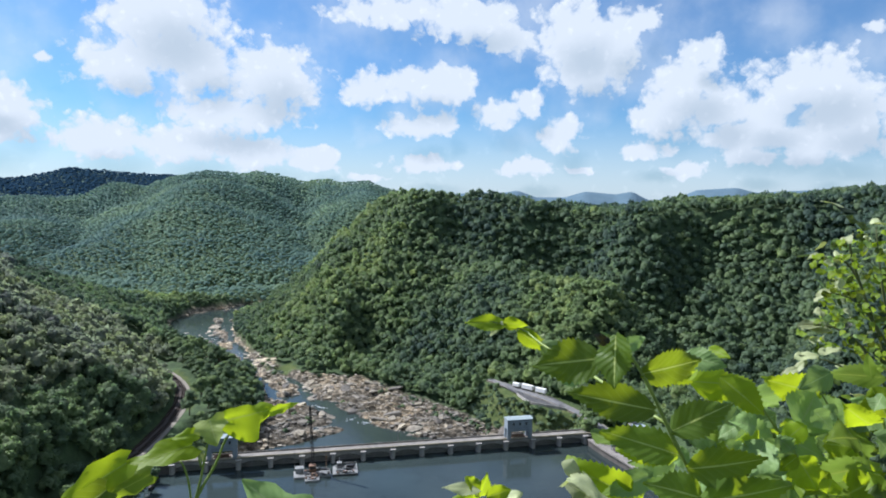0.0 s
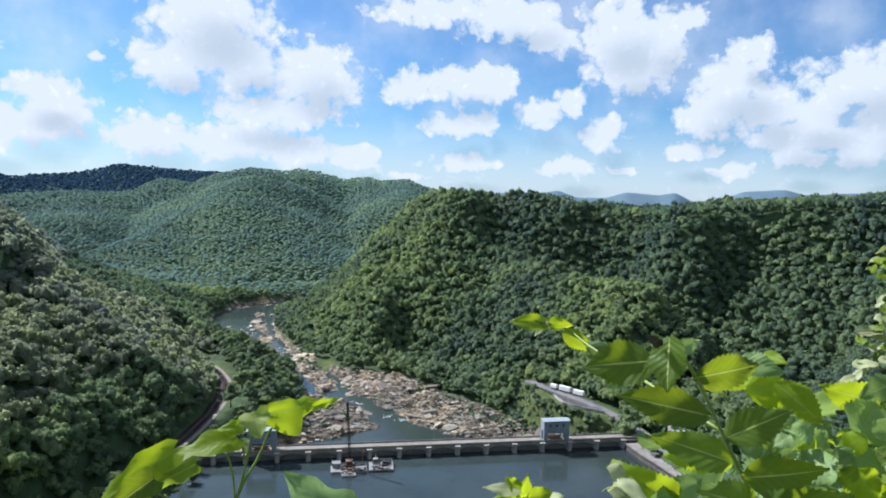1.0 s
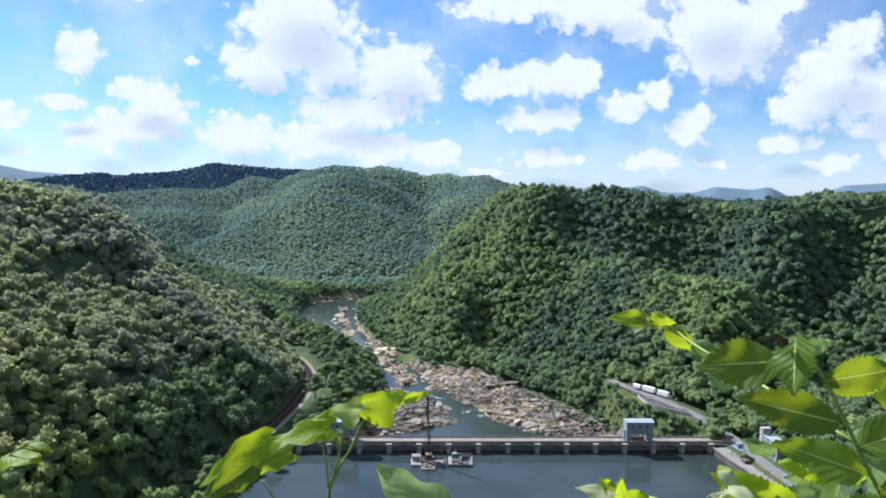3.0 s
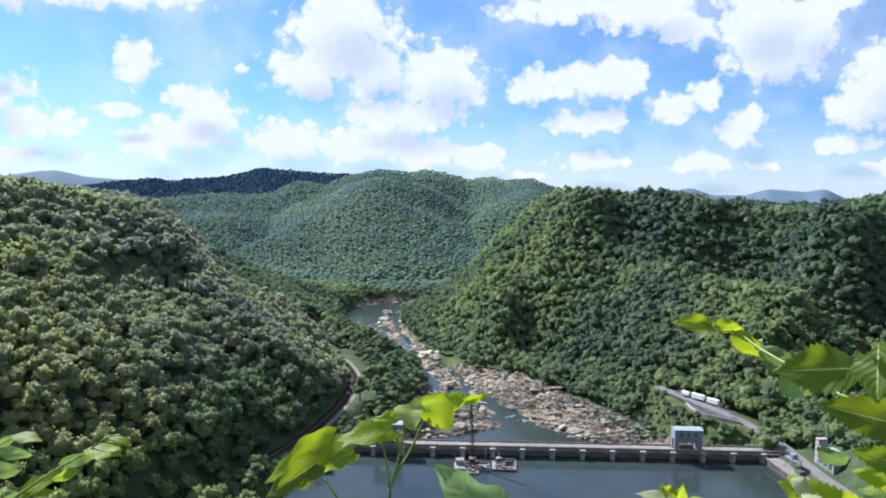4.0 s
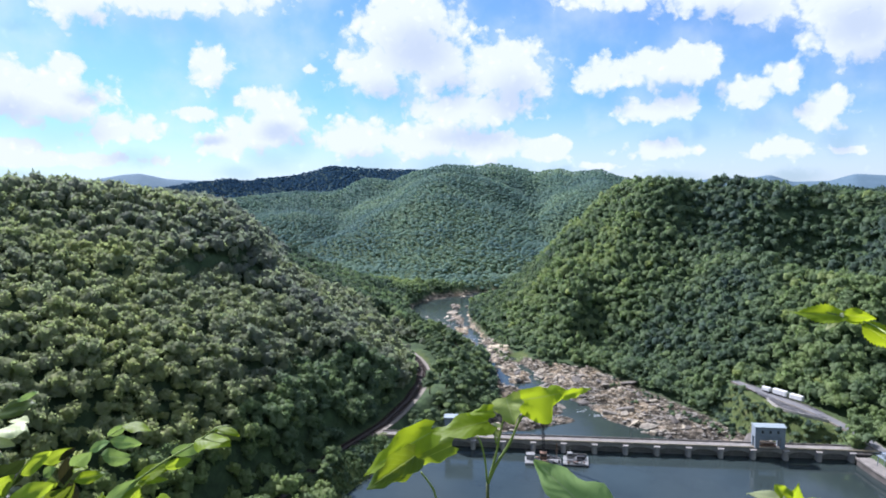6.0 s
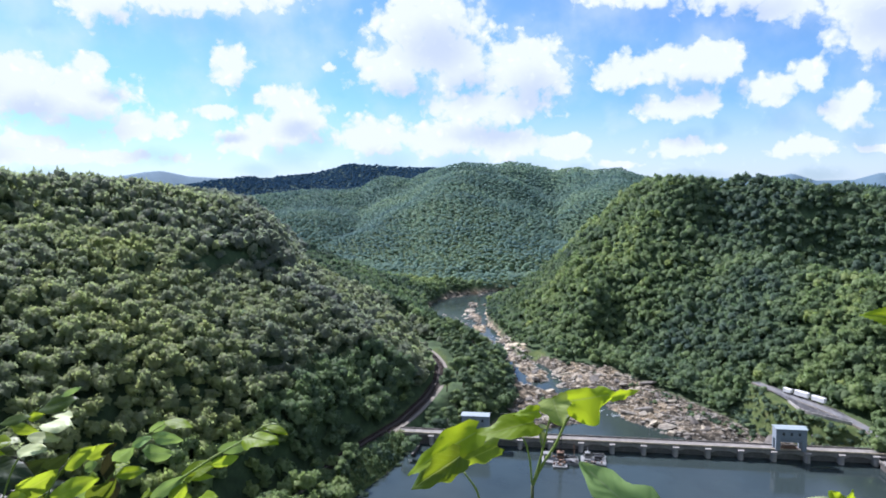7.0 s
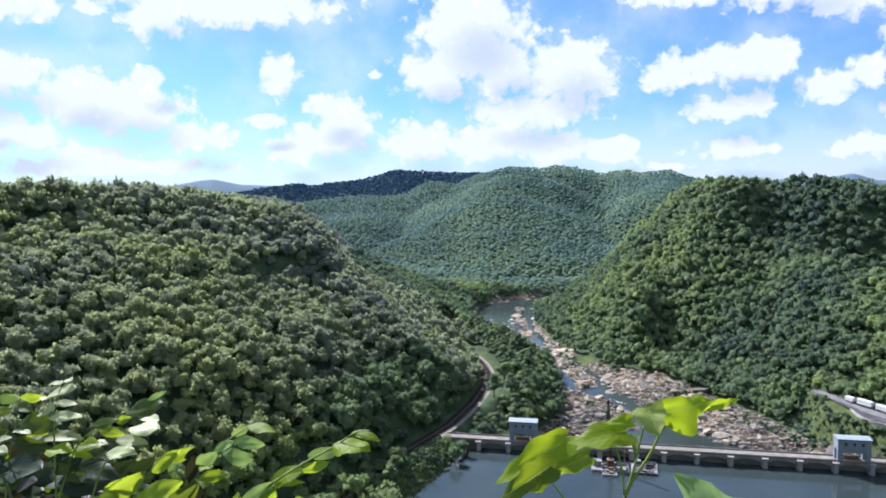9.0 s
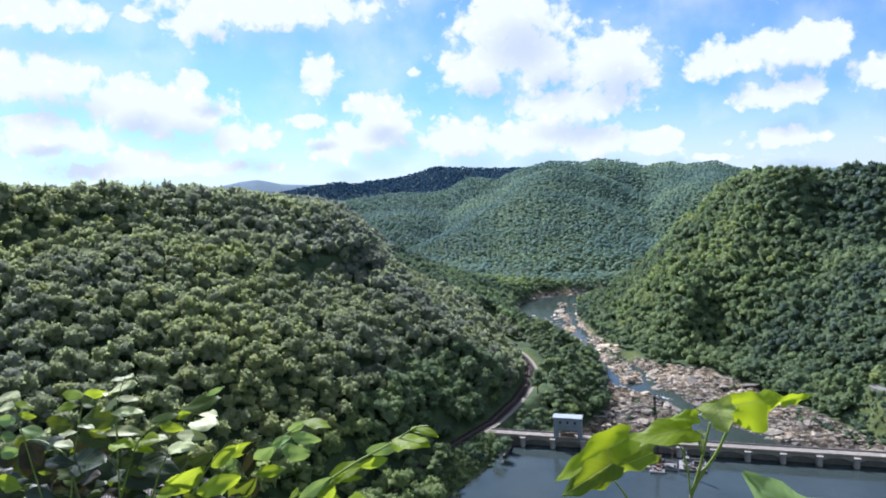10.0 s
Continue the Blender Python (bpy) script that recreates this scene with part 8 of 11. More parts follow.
leaf(OLIVE, "oval", (0.706, 0.932, 144.854), (0.704, 0.932, 144.860), (-0.81, -0.46, -0.35), 0.014)
leaf(LEAF, "oval", (0.716, 1.010, 144.842), (0.705, 1.010, 144.830), (0.01, -1.00, -0.01), 0.011)
leaf(LEAF, "oval", (0.627, 1.033, 144.819), (0.618, 1.033, 144.809), (-0.50, -0.74, 0.45), 0.010)
leaf(LEAF, "oval", (0.639, 0.927, 144.952), (0.638, 0.927, 144.941), (0.06, -1.00, -0.01), 0.012)
leaf(LEAF, "oval", (0.576, 0.861, 144.914), (0.586, 0.861, 144.909), (0.15, -0.93, 0.33), 0.007)
leaf(LIME, "oval", (0.668, 0.937, 144.811), (0.669, 0.937, 144.817), (-0.99, -0.01, 0.14), 0.021)
leaf(OLIVE, "oval", (0.805, 1.081, 144.852), (0.809, 1.081, 144.839), (-0.32, -0.94, -0.09), 0.010)
leaf(PALE, "oval", (0.531, 0.901, 144.933), (0.541, 0.901, 144.934), (-0.17, -0.21, 0.96), 0.022)
leaf(LIME, "oval", (0.740, 1.016, 144.933), (0.744, 1.016, 144.921), (0.68, 0.70, 0.23), 0.028)
leaf(LIME, "oval", (0.614, 1.063, 144.897), (0.596, 1.063, 144.894), (-0.14, -0.64, 0.76), 0.014)
leaf(LIME, "oval", (0.738, 1.004, 144.866), (0.728, 1.004, 144.856), (-0.63, -0.38, 0.68), 0.011)
leaf(YELL, "oval", (0.660, 1.076, 144.893), (0.665, 1.076, 144.882), (0.82, -0.36, 0.45), 0.023)
leaf(OLIVE, "oval", (0.671, 1.020, 144.815), (0.656, 1.020, 144.805), (-0.54, -0.40, 0.74), 0.012)
leaf(LIME, "oval", (0.631, 0.946, 144.956), (0.643, 0.946, 144.947), (0.57, -0.14, 0.81), 0.017)
leaf(LIME, "oval", (0.542, 0.872, 144.928), (0.540, 0.872, 144.918), (-0.95, -0.20, 0.25), 0.011)
leaf(OLIVE, "oval", (0.688, 0.931, 144.873), (0.679, 0.931, 144.867), (-0.26, -0.90, 0.35), 0.007)
leaf(LIME, "oval", (0.749, 1.000, 144.945), (0.750, 1.000, 144.948), (-0.85, -0.19, 0.49), 0.012)
leaf(LIME, "oval", (0.610, 0.961, 144.783), (0.626, 0.961, 144.777), (0.30, -0.29, 0.91), 0.022)
leaf(OLIVE, "oval", (0.765, 1.069, 144.729), (0.772, 1.069, 144.731), (-0.16, -0.80, 0.58), 0.009)
leaf(LIME, "oval", (0.646, 0.961, 144.907), (0.636, 0.961, 144.907), (-0.00, -0.59, 0.81), 0.012)
leaf(LEAF, "oval", (0.608, 1.036, 144.919), (0.618, 1.036, 144.923), (0.09, -0.97, -0.22), 0.010)
leaf(OLIVE, "oval", (0.701, 0.913, 144.784), (0.691, 0.913, 144.774), (-0.60, -0.45, 0.67), 0.011)
leaf(YELL, "oval", (0.714, 1.011, 144.952), (0.712, 1.011, 144.955), (0.86, 0.09, 0.51), 0.020)
leaf(LIME, "oval", (0.632, 1.069, 144.778), (0.627, 1.069, 144.767), (-0.89, -0.12, 0.44), 0.015)
leaf(YELL, "oval", (0.733, 1.058, 144.797), (0.736, 1.058, 144.783), (-0.41, 0.90, -0.10), 0.025)
leaf(DARK, "oval", (0.646, 0.857, 144.888), (0.643, 0.857, 144.878), (-0.01, -1.00, 0.00), 0.010)
leaf(LIME, "oval", (0.697, 1.055, 144.774), (0.701, 1.055, 144.764), (0.69, -0.67, 0.27), 0.020)
leaf(OLIVE, "oval", (0.651, 0.876, 144.873), (0.642, 0.876, 144.872), (-0.05, -0.95, 0.32), 0.007)
leaf(YELL, "oval", (0.733, 1.031, 144.973), (0.746, 1.031, 144.976), (-0.16, -0.49, 0.86), 0.015)
leaf(LEAF, "oval", (0.542, 0.917, 144.914), (0.528, 0.917, 144.911), (-0.08, -0.90, 0.44), 0.007)
leaf(OLIVE, "oval", (0.754, 1.034, 144.752), (0.742, 1.034, 144.744), (0.03, -1.00, -0.05), 0.012)
leaf(OLIVE, "oval", (0.528, 0.920, 144.878), (0.541, 0.920, 144.875), (-0.02, -1.00, -0.07), 0.008)
leaf(LIME, "oval", (0.703, 1.034, 144.957), (0.702, 1.034, 144.945), (-0.98, -0.19, 0.08), 0.011)
leaf(LEAF, "oval", (0.558, 0.929, 144.841), (0.565, 0.929, 144.842), (-0.01, -0.95, 0.32), 0.007)
leaf(OLIVE, "oval", (0.602, 0.959, 144.960), (0.599, 0.959, 144.950), (-0.91, -0.29, 0.28), 0.011)
leaf(LIME, "oval", (0.772, 1.036, 144.822), (0.771, 1.036, 144.810), (-0.97, -0.25, 0.07), 0.009)
leaf(OLIVE, "oval", (0.793, 1.074, 144.880), (0.809, 1.074, 144.880), (-0.00, -1.00, -0.07), 0.012)
leaf(LEAF, "oval", (0.692, 1.062, 144.824), (0.703, 1.062, 144.826), (-0.17, -0.67, 0.73), 0.012)
leaf(LIME, "oval", (0.663, 1.056, 144.906), (0.655, 1.056, 144.909), (0.31, -0.44, 0.84), 0.026)
leaf(LEAF, "oval", (0.730, 1.012, 144.950), (0.715, 1.012, 144.948), (-0.04, -0.97, 0.25), 0.008)
leaf(LEAF, "oval", (0.772, 1.024, 144.862), (0.781, 1.024, 144.853), (0.26, -0.93, 0.27), 0.011)
leaf(DARK, "oval", (0.579, 0.921, 144.870), (0.570, 0.921, 144.870), (0.02, -0.96, 0.28), 0.007)
leaf(YELL, "oval", (0.789, 1.080, 144.863), (0.779, 1.080, 144.853), (-0.69, -0.23, 0.69), 0.012)
leaf(LEAF, "oval", (0.776, 1.069, 144.966), (0.763, 1.069, 144.966), (0.01, -0.96, -0.29), 0.009)
leaf(LEAF, "oval", (0.649, 0.878, 144.863), (0.656, 0.878, 144.866), (-0.19, -0.74, 0.64), 0.008)
leaf(LEAF, "oval", (0.669, 1.015, 144.930), (0.673, 1.015, 144.920), (-0.68, -0.67, -0.29), 0.007)
leaf(OLIVE, "oval", (0.717, 1.059, 144.780), (0.714, 1.059, 144.786), (0.14, -0.99, 0.06), 0.016)
leaf(OLIVE, "oval", (0.698, 1.020, 144.909), (0.694, 1.020, 144.896), (-0.63, -0.76, 0.19), 0.009)
leaf(DARK, "oval", (0.688, 1.000, 144.842), (0.699, 1.000, 144.838), (0.02, -1.00, 0.06), 0.006)
leaf(PALE, "oval", (0.562, 0.952, 144.905), (0.560, 0.952, 144.909), (0.05, -1.00, 0.01), 0.008)
leaf(LIME, "oval", (0.582, 0.876, 144.931), (0.570, 0.876, 144.929), (-0.21, -0.42, 0.88), 0.013)
leaf(OLIVE, "oval", (0.634, 1.034, 144.822), (0.645, 1.034, 144.821), (0.07, -0.72, 0.69), 0.011)
leaf(LIME, "oval", (0.518, 0.914, 144.922), (0.530, 0.914, 144.919), (0.21, -0.43, 0.88), 0.017)
leaf(LIME, "oval", (0.723, 1.062, 144.929), (0.712, 1.062, 144.918), (-0.68, -0.30, 0.67), 0.015)
leaf(YELL, "oval", (0.596, 1.004, 144.818), (0.596, 1.004, 144.824), (-0.98, 0.20, -0.06), 0.030)
leaf(YELL, "oval", (0.608, 0.980, 144.858), (0.597, 0.980, 144.862), (0.29, -0.38, 0.88), 0.024)
leaf(PALE, "oval", (0.555, 0.944, 144.916), (0.551, 0.944, 144.907), (-0.89, -0.25, 0.39), 0.010)
leaf(DARK, "oval", (0.768, 1.083, 144.734), (0.755, 1.083, 144.730), (0.08, -0.96, -0.26), 0.012)
leaf(OLIVE, "oval", (0.651, 0.911, 144.946), (0.653, 0.911, 144.936), (-0.84, -0.53, -0.16), 0.008)
leaf(LIME, "oval", (0.605, 0.999, 144.842), (0.611, 0.999, 144.844), (-0.34, -0.51, 0.79), 0.008)
leaf(LIME, "oval", (0.716, 0.953, 144.921), (0.714, 0.953, 144.912), (-0.94, -0.28, 0.20), 0.009)
leaf(DARK, "oval", (0.703, 1.078, 144.766), (0.715, 1.078, 144.758), (0.16, -0.95, 0.25), 0.010)
leaf(YELL, "oval", (0.516, 0.873, 144.916), (0.527, 0.873, 144.908), (0.35, -0.79, 0.50), 0.012)
leaf(LIME, "oval", (0.620, 0.950, 144.945), (0.618, 0.950, 144.950), (0.69, 0.68, 0.24), 0.025)
leaf(DARK, "oval", (0.788, 1.096, 144.816), (0.779, 1.096, 144.808), (-0.15, -0.97, 0.19), 0.007)
leaf(LEAF, "oval", (0.673, 1.087, 144.872), (0.692, 1.087, 144.865), (-0.29, -0.66, -0.70), 0.016)
leaf(YELL, "oval", (0.753, 1.024, 144.861), (0.750, 1.024, 144.851), (-0.91, -0.29, 0.28), 0.008)
leaf(OLIVE, "oval", (0.561, 0.855, 144.947), (0.563, 0.855, 144.938), (-0.29, -0.96, -0.06), 0.005)
leaf(YELL, "oval", (0.721, 1.007, 144.949), (0.712, 1.007, 144.948), (-0.05, -0.69, 0.72), 0.008)
leaf(YELL, "oval", (0.736, 1.048, 144.788), (0.718, 1.048, 144.785), (-0.15, -0.49, 0.86), 0.016)
leaf(OLIVE, "oval", (0.518, 0.852, 144.827), (0.523, 0.852, 144.819), (-0.25, -0.95, -0.16), 0.005)
leaf(LEAF, "oval", (0.624, 0.993, 144.807), (0.636, 0.993, 144.799), (-0.19, -0.93, -0.31), 0.007)
leaf(YELL, "oval", (0.687, 1.039, 144.781), (0.678, 1.039, 144.780), (-0.08, -0.15, 0.99), 0.018)
leaf(PALE, "oval", (0.760, 1.044, 144.937), (0.765, 1.044, 144.923), (0.51, 0.85, 0.16), 0.032)
leaf(YELL, "oval", (0.623, 0.982, 144.836), (0.640, 0.982, 144.834), (0.10, -0.15, 0.98), 0.030)
leaf(OLIVE, "oval", (0.687, 0.995, 144.788), (0.691, 0.995, 144.775), (-0.04, -1.00, -0.01), 0.011)
leaf(PALE, "oval", (0.517, 0.852, 144.866), (0.531, 0.852, 144.862), (0.21, -0.66, 0.72), 0.012)
leaf(DARK, "oval", (0.622, 0.871, 144.830), (0.618, 0.871, 144.835), (-0.01, -1.00, -0.01), 0.011)
leaf(LIME, "oval", (0.676, 1.016, 144.959), (0.668, 1.016, 144.961), (0.20, -0.60, 0.77), 0.016)
leaf(DARK, "oval", (0.697, 0.920, 144.879), (0.712, 0.920, 144.880), (-0.01, -0.95, 0.31), 0.010)
leaf(LEAF, "oval", (0.784, 1.050, 144.905), (0.778, 1.050, 144.893), (0.05, -1.00, -0.02), 0.013)
leaf(OLIVE, "oval", (0.749, 1.001, 144.830), (0.756, 1.001, 144.833), (-0.03, -1.00, 0.06), 0.010)
leaf(OLIVE, "oval", (0.512, 0.864, 144.816), (0.516, 0.864, 144.818), (-0.28, -0.64, 0.72), 0.007)
leaf(YELL, "oval", (0.562, 0.970, 144.878), (0.573, 0.970, 144.875), (0.22, -0.69, 0.69), 0.008)
leaf(LIME, "oval", (0.571, 0.909, 144.964), (0.565, 0.909, 144.967), (0.50, -0.17, 0.85), 0.016)
leaf(OLIVE, "oval", (0.668, 0.929, 144.763), (0.680, 0.929, 144.759), (0.06, -0.98, 0.19), 0.009)
leaf(OLIVE, "oval", (0.793, 1.049, 144.753), (0.781, 1.049, 144.755), (0.01, -1.00, 0.10), 0.008)
leaf(OLIVE, "oval", (0.673, 1.094, 144.856), (0.684, 1.094, 144.843), (0.07, -1.00, 0.06), 0.014)
leaf(PALE, "oval", (0.563, 0.883, 144.956), (0.558, 0.883, 144.960), (0.60, -0.17, 0.78), 0.020)
leaf(LEAF, "oval", (0.607, 1.050, 144.871), (0.615, 1.050, 144.863), (-0.39, -0.83, -0.40), 0.008)
leaf(LEAF, "oval", (0.753, 1.021, 144.801), (0.755, 1.021, 144.789), (-0.98, -0.18, -0.12), 0.015)
leaf(LIME, "oval", (0.562, 0.921, 144.827), (0.555, 0.921, 144.820), (-0.72, -0.18, 0.67), 0.010)
leaf(LIME, "oval", (0.648, 1.049, 144.878), (0.631, 1.049, 144.872), (-0.28, -0.50, 0.82), 0.013)
leaf(DARK, "oval", (0.729, 1.046, 144.842), (0.733, 1.046, 144.847), (0.01, -1.00, -0.01), 0.011)
leaf(LEAF, "oval", (0.733, 1.062, 144.793), (0.739, 1.062, 144.797), (-0.46, -0.60, 0.65), 0.010)
leaf(LEAF, "oval", (0.714, 1.061, 144.786), (0.725, 1.061, 144.777), (-0.28, -0.89, -0.37), 0.008)
leaf(YELL, "oval", (0.575, 0.868, 144.870), (0.582, 0.868, 144.863), (0.42, -0.82, 0.39), 0.010)
leaf(YELL, "oval", (0.539, 0.907, 144.811), (0.527, 0.907, 144.808), (-0.26, -0.21, 0.94), 0.015)
leaf(LIME, "oval", (0.706, 0.967, 144.885), (0.715, 0.967, 144.885), (0.03, -0.44, 0.90), 0.014)
leaf(LEAF, "oval", (0.719, 0.991, 144.906), (0.709, 0.991, 144.907), (0.10, -0.82, 0.56), 0.012)
leaf(LIME, "oval", (0.633, 0.983, 144.845), (0.643, 0.983, 144.849), (-0.37, -0.32, 0.87), 0.017)
leaf(PALE, "oval", (0.642, 0.857, 144.938), (0.650, 0.857, 144.939), (-0.07, -0.48, 0.88), 0.011)
leaf(OLIVE, "oval", (0.631, 0.979, 144.777), (0.644, 0.979, 144.771), (0.02, -1.00, 0.04), 0.008)
leaf(YELL, "oval", (0.587, 0.922, 144.870), (0.574, 0.922, 144.865), (-0.37, -0.24, 0.90), 0.013)
leaf(PALE, "oval", (0.616, 1.017, 144.857), (0.606, 1.017, 144.852), (-0.44, -0.13, 0.89), 0.013)
leaf(OLIVE, "oval", (0.681, 1.021, 144.817), (0.680, 1.021, 144.820), (-0.67, -0.71, -0.23), 0.009)
leaf(OLIVE, "oval", (0.573, 0.955, 144.903), (0.567, 0.955, 144.908), (0.30, -0.88, 0.37), 0.012)
leaf(YELL, "oval", (0.700, 0.973, 144.841), (0.686, 0.973, 144.836), (-0.29, -0.54, 0.79), 0.011)
leaf(LIME, "oval", (0.811, 1.060, 144.773), (0.800, 1.060, 144.773), (-0.03, -0.16, 0.99), 0.017)
leaf(YELL, "oval", (0.680, 0.922, 144.953), (0.680, 0.922, 144.944), (-1.00, 0.06, 0.01), 0.013)
leaf(OLIVE, "oval", (0.667, 0.879, 144.785), (0.657, 0.879, 144.778), (-0.55, -0.52, 0.66), 0.007)
leaf(OLIVE, "oval", (0.774, 1.045, 144.788), (0.772, 1.045, 144.777), (-0.19, -0.98, 0.03), 0.008)
leaf(LEAF, "oval", (0.711, 1.074, 144.815), (0.704, 1.074, 144.802), (-0.45, -0.86, 0.23), 0.009)
leaf(LEAF, "oval", (0.621, 0.888, 144.935), (0.608, 0.888, 144.930), (-0.12, -0.94, 0.32), 0.009)
leaf(YELL, "oval", (0.756, 1.027, 144.839), (0.767, 1.027, 144.834), (0.40, -0.16, 0.90), 0.020)
leaf(PALE, "oval", (0.708, 0.999, 144.917), (0.719, 0.999, 144.917), (-0.02, -0.21, 0.98), 0.018)
leaf(OLIVE, "oval", (0.579, 0.860, 144.899), (0.590, 0.860, 144.895), (-0.06, -0.98, -0.16), 0.007)
leaf(PALE, "oval", (0.722, 0.967, 144.923), (0.734, 0.967, 144.925), (-0.10, -0.63, 0.77), 0.011)
leaf(OLIVE, "oval", (0.703, 1.100, 144.762), (0.690, 1.100, 144.755), (0.15, -0.95, -0.27), 0.011)
leaf(YELL, "oval", (0.580, 0.897, 144.915), (0.595, 0.897, 144.912), (0.13, -0.49, 0.86), 0.018)
leaf(OLIVE, "oval", (0.778, 1.054, 144.953), (0.782, 1.054, 144.959), (-0.31, -0.93, 0.19), 0.012)
leaf(LEAF, "oval", (0.613, 0.896, 144.850), (0.605, 0.896, 144.843), (-0.62, -0.38, 0.69), 0.007)
leaf(LEAF, "oval", (0.753, 1.007, 144.860), (0.766, 1.007, 144.854), (-0.24, -0.85, -0.48), 0.010)
leaf(LIME, "oval", (0.680, 0.944, 144.912), (0.672, 0.944, 144.902), (-0.75, -0.30, 0.58), 0.009)
leaf(LIME, "oval", (0.664, 0.926, 144.960), (0.680, 0.926, 144.960), (-0.00, -0.42, 0.91), 0.020)
leaf(LEAF, "oval", (0.651, 0.926, 144.940), (0.642, 0.926, 144.940), (0.01, -0.99, 0.15), 0.007)
leaf(DARK, "oval", (0.551, 0.885, 144.825), (0.550, 0.885, 144.814), (-0.11, -0.99, 0.01), 0.009)
leaf(PALE, "oval", (0.544, 0.896, 144.860), (0.553, 0.896, 144.850), (0.70, -0.27, 0.67), 0.020)
leaf(YELL, "oval", (0.626, 0.948, 144.781), (0.628, 0.948, 144.783), (-0.59, -0.46, 0.67), 0.008)
leaf(OLIVE, "oval", (0.665, 0.906, 144.844), (0.656, 0.906, 144.839), (-0.26, -0.84, 0.47), 0.007)
leaf(OLIVE, "oval", (0.587, 0.930, 144.838), (0.591, 0.930, 144.841), (-0.58, -0.36, 0.73), 0.008)
leaf(YELL, "oval", (0.686, 0.949, 144.906), (0.683, 0.949, 144.896), (-0.90, -0.36, 0.23), 0.008)
leaf(PALE, "oval", (0.520, 0.875, 144.899), (0.520, 0.875, 144.888), (-0.99, 0.17, -0.03), 0.018)
leaf(OLIVE, "oval", (0.614, 0.951, 144.911), (0.610, 0.951, 144.902), (0.02, -1.00, -0.01), 0.007)
leaf(LIME, "oval", (0.658, 1.086, 144.768), (0.647, 1.086, 144.760), (-0.58, -0.26, 0.77), 0.013)
leaf(LIME, "oval", (0.596, 1.044, 144.851), (0.602, 1.044, 144.841), (0.89, -0.02, 0.45), 0.017)
leaf(LIME, "oval", (0.553, 0.894, 144.898), (0.551, 0.894, 144.901), (0.62, -0.28, 0.73), 0.018)
leaf(YELL, "oval", (0.678, 1.031, 144.865), (0.668, 1.031, 144.853), (-0.73, -0.26, 0.64), 0.016)
leaf(OLIVE, "oval", (0.619, 0.926, 144.814), (0.611, 0.926, 144.816), (0.02, -1.00, 0.09), 0.008)
leaf(LEAF, "oval", (0.757, 1.004, 144.805), (0.752, 1.004, 144.794), (-0.88, -0.33, 0.35), 0.011)
leaf(LEAF, "oval", (0.647, 0.876, 144.957), (0.633, 0.876, 144.951), (0.12, -0.95, -0.27), 0.012)
leaf(LIME, "oval", (0.705, 0.926, 144.864), (0.707, 0.926, 144.869), (-0.94, -0.17, 0.31), 0.016)
leaf(OLIVE, "oval", (0.765, 1.064, 144.925), (0.749, 1.064, 144.922), (-0.09, -0.86, 0.50), 0.012)
leaf(LIME, "oval", (0.516, 0.897, 144.922), (0.525, 0.897, 144.920), (0.15, -0.62, 0.77), 0.008)
leaf(OLIVE, "oval", (0.663, 1.060, 144.767), (0.656, 1.060, 144.768), (0.00, -1.00, 0.02), 0.006)
leaf(LIME, "oval", (0.704, 0.995, 144.761), (0.710, 0.995, 144.763), (-0.31, -0.19, 0.93), 0.012)
leaf(OLIVE, "oval", (0.662, 0.930, 144.849), (0.667, 0.930, 144.853), (-0.55, -0.51, 0.67), 0.011)
leaf(LIME, "oval", (0.724, 1.096, 144.913), (0.737, 1.096, 144.903), (0.50, -0.56, 0.66), 0.026)
leaf(YELL, "oval", (0.660, 0.951, 144.773), (0.649, 0.951, 144.769), (-0.35, -0.13, 0.93), 0.013)
leaf(LIME, "oval", (0.525, 0.859, 144.938), (0.516, 0.859, 144.929), (-0.63, -0.44, 0.64), 0.009)
leaf(OLIVE, "oval", (0.624, 0.939, 144.842), (0.614, 0.939, 144.836), (-0.26, -0.88, 0.41), 0.006)
leaf(YELL, "oval", (0.623, 0.937, 144.783), (0.636, 0.937, 144.774), (0.35, -0.80, 0.49), 0.015)
leaf(LIME, "oval", (0.646, 0.907, 144.974), (0.644, 0.907, 144.978), (0.92, -0.02, 0.39), 0.023)
leaf(YELL, "oval", (0.645, 0.894, 144.832), (0.648, 0.894, 144.821), (-0.50, 0.85, -0.14), 0.018)
leaf(LIME, "oval", (0.662, 0.940, 144.937), (0.657, 0.940, 144.925), (-0.91, -0.23, 0.35), 0.014)
leaf(LIME, "oval", (0.737, 1.045, 144.914), (0.735, 1.045, 144.902), (-1.00, -0.02, 0.10), 0.017)
leaf(LEAF, "oval", (0.621, 0.953, 144.913), (0.634, 0.953, 144.904), (-0.41, -0.65, -0.64), 0.012)
leaf(OLIVE, "oval", (0.570, 0.940, 144.870), (0.563, 0.940, 144.859), (-0.81, -0.31, 0.50), 0.014)
leaf(LIME, "oval", (0.686, 0.911, 144.947), (0.699, 0.911, 144.947), (0.01, -0.31, 0.95), 0.018)
leaf(YELL, "oval", (0.623, 1.073, 144.832), (0.611, 1.073, 144.820), (-0.70, -0.24, 0.67), 0.015)
leaf(LIME, "oval", (0.597, 0.989, 144.872), (0.599, 0.989, 144.876), (-0.86, -0.35, 0.36), 0.010)
leaf(LEAF, "oval", (0.776, 1.074, 144.733), (0.779, 1.074, 144.737), (-0.66, -0.59, 0.46), 0.007)
leaf(LEAF, "oval", (0.695, 0.972, 144.776), (0.705, 0.972, 144.764), (-0.34, -0.90, -0.27), 0.008)
leaf(YELL, "oval", (0.629, 0.975, 144.878), (0.618, 0.975, 144.875), (-0.21, -0.46, 0.87), 0.012)
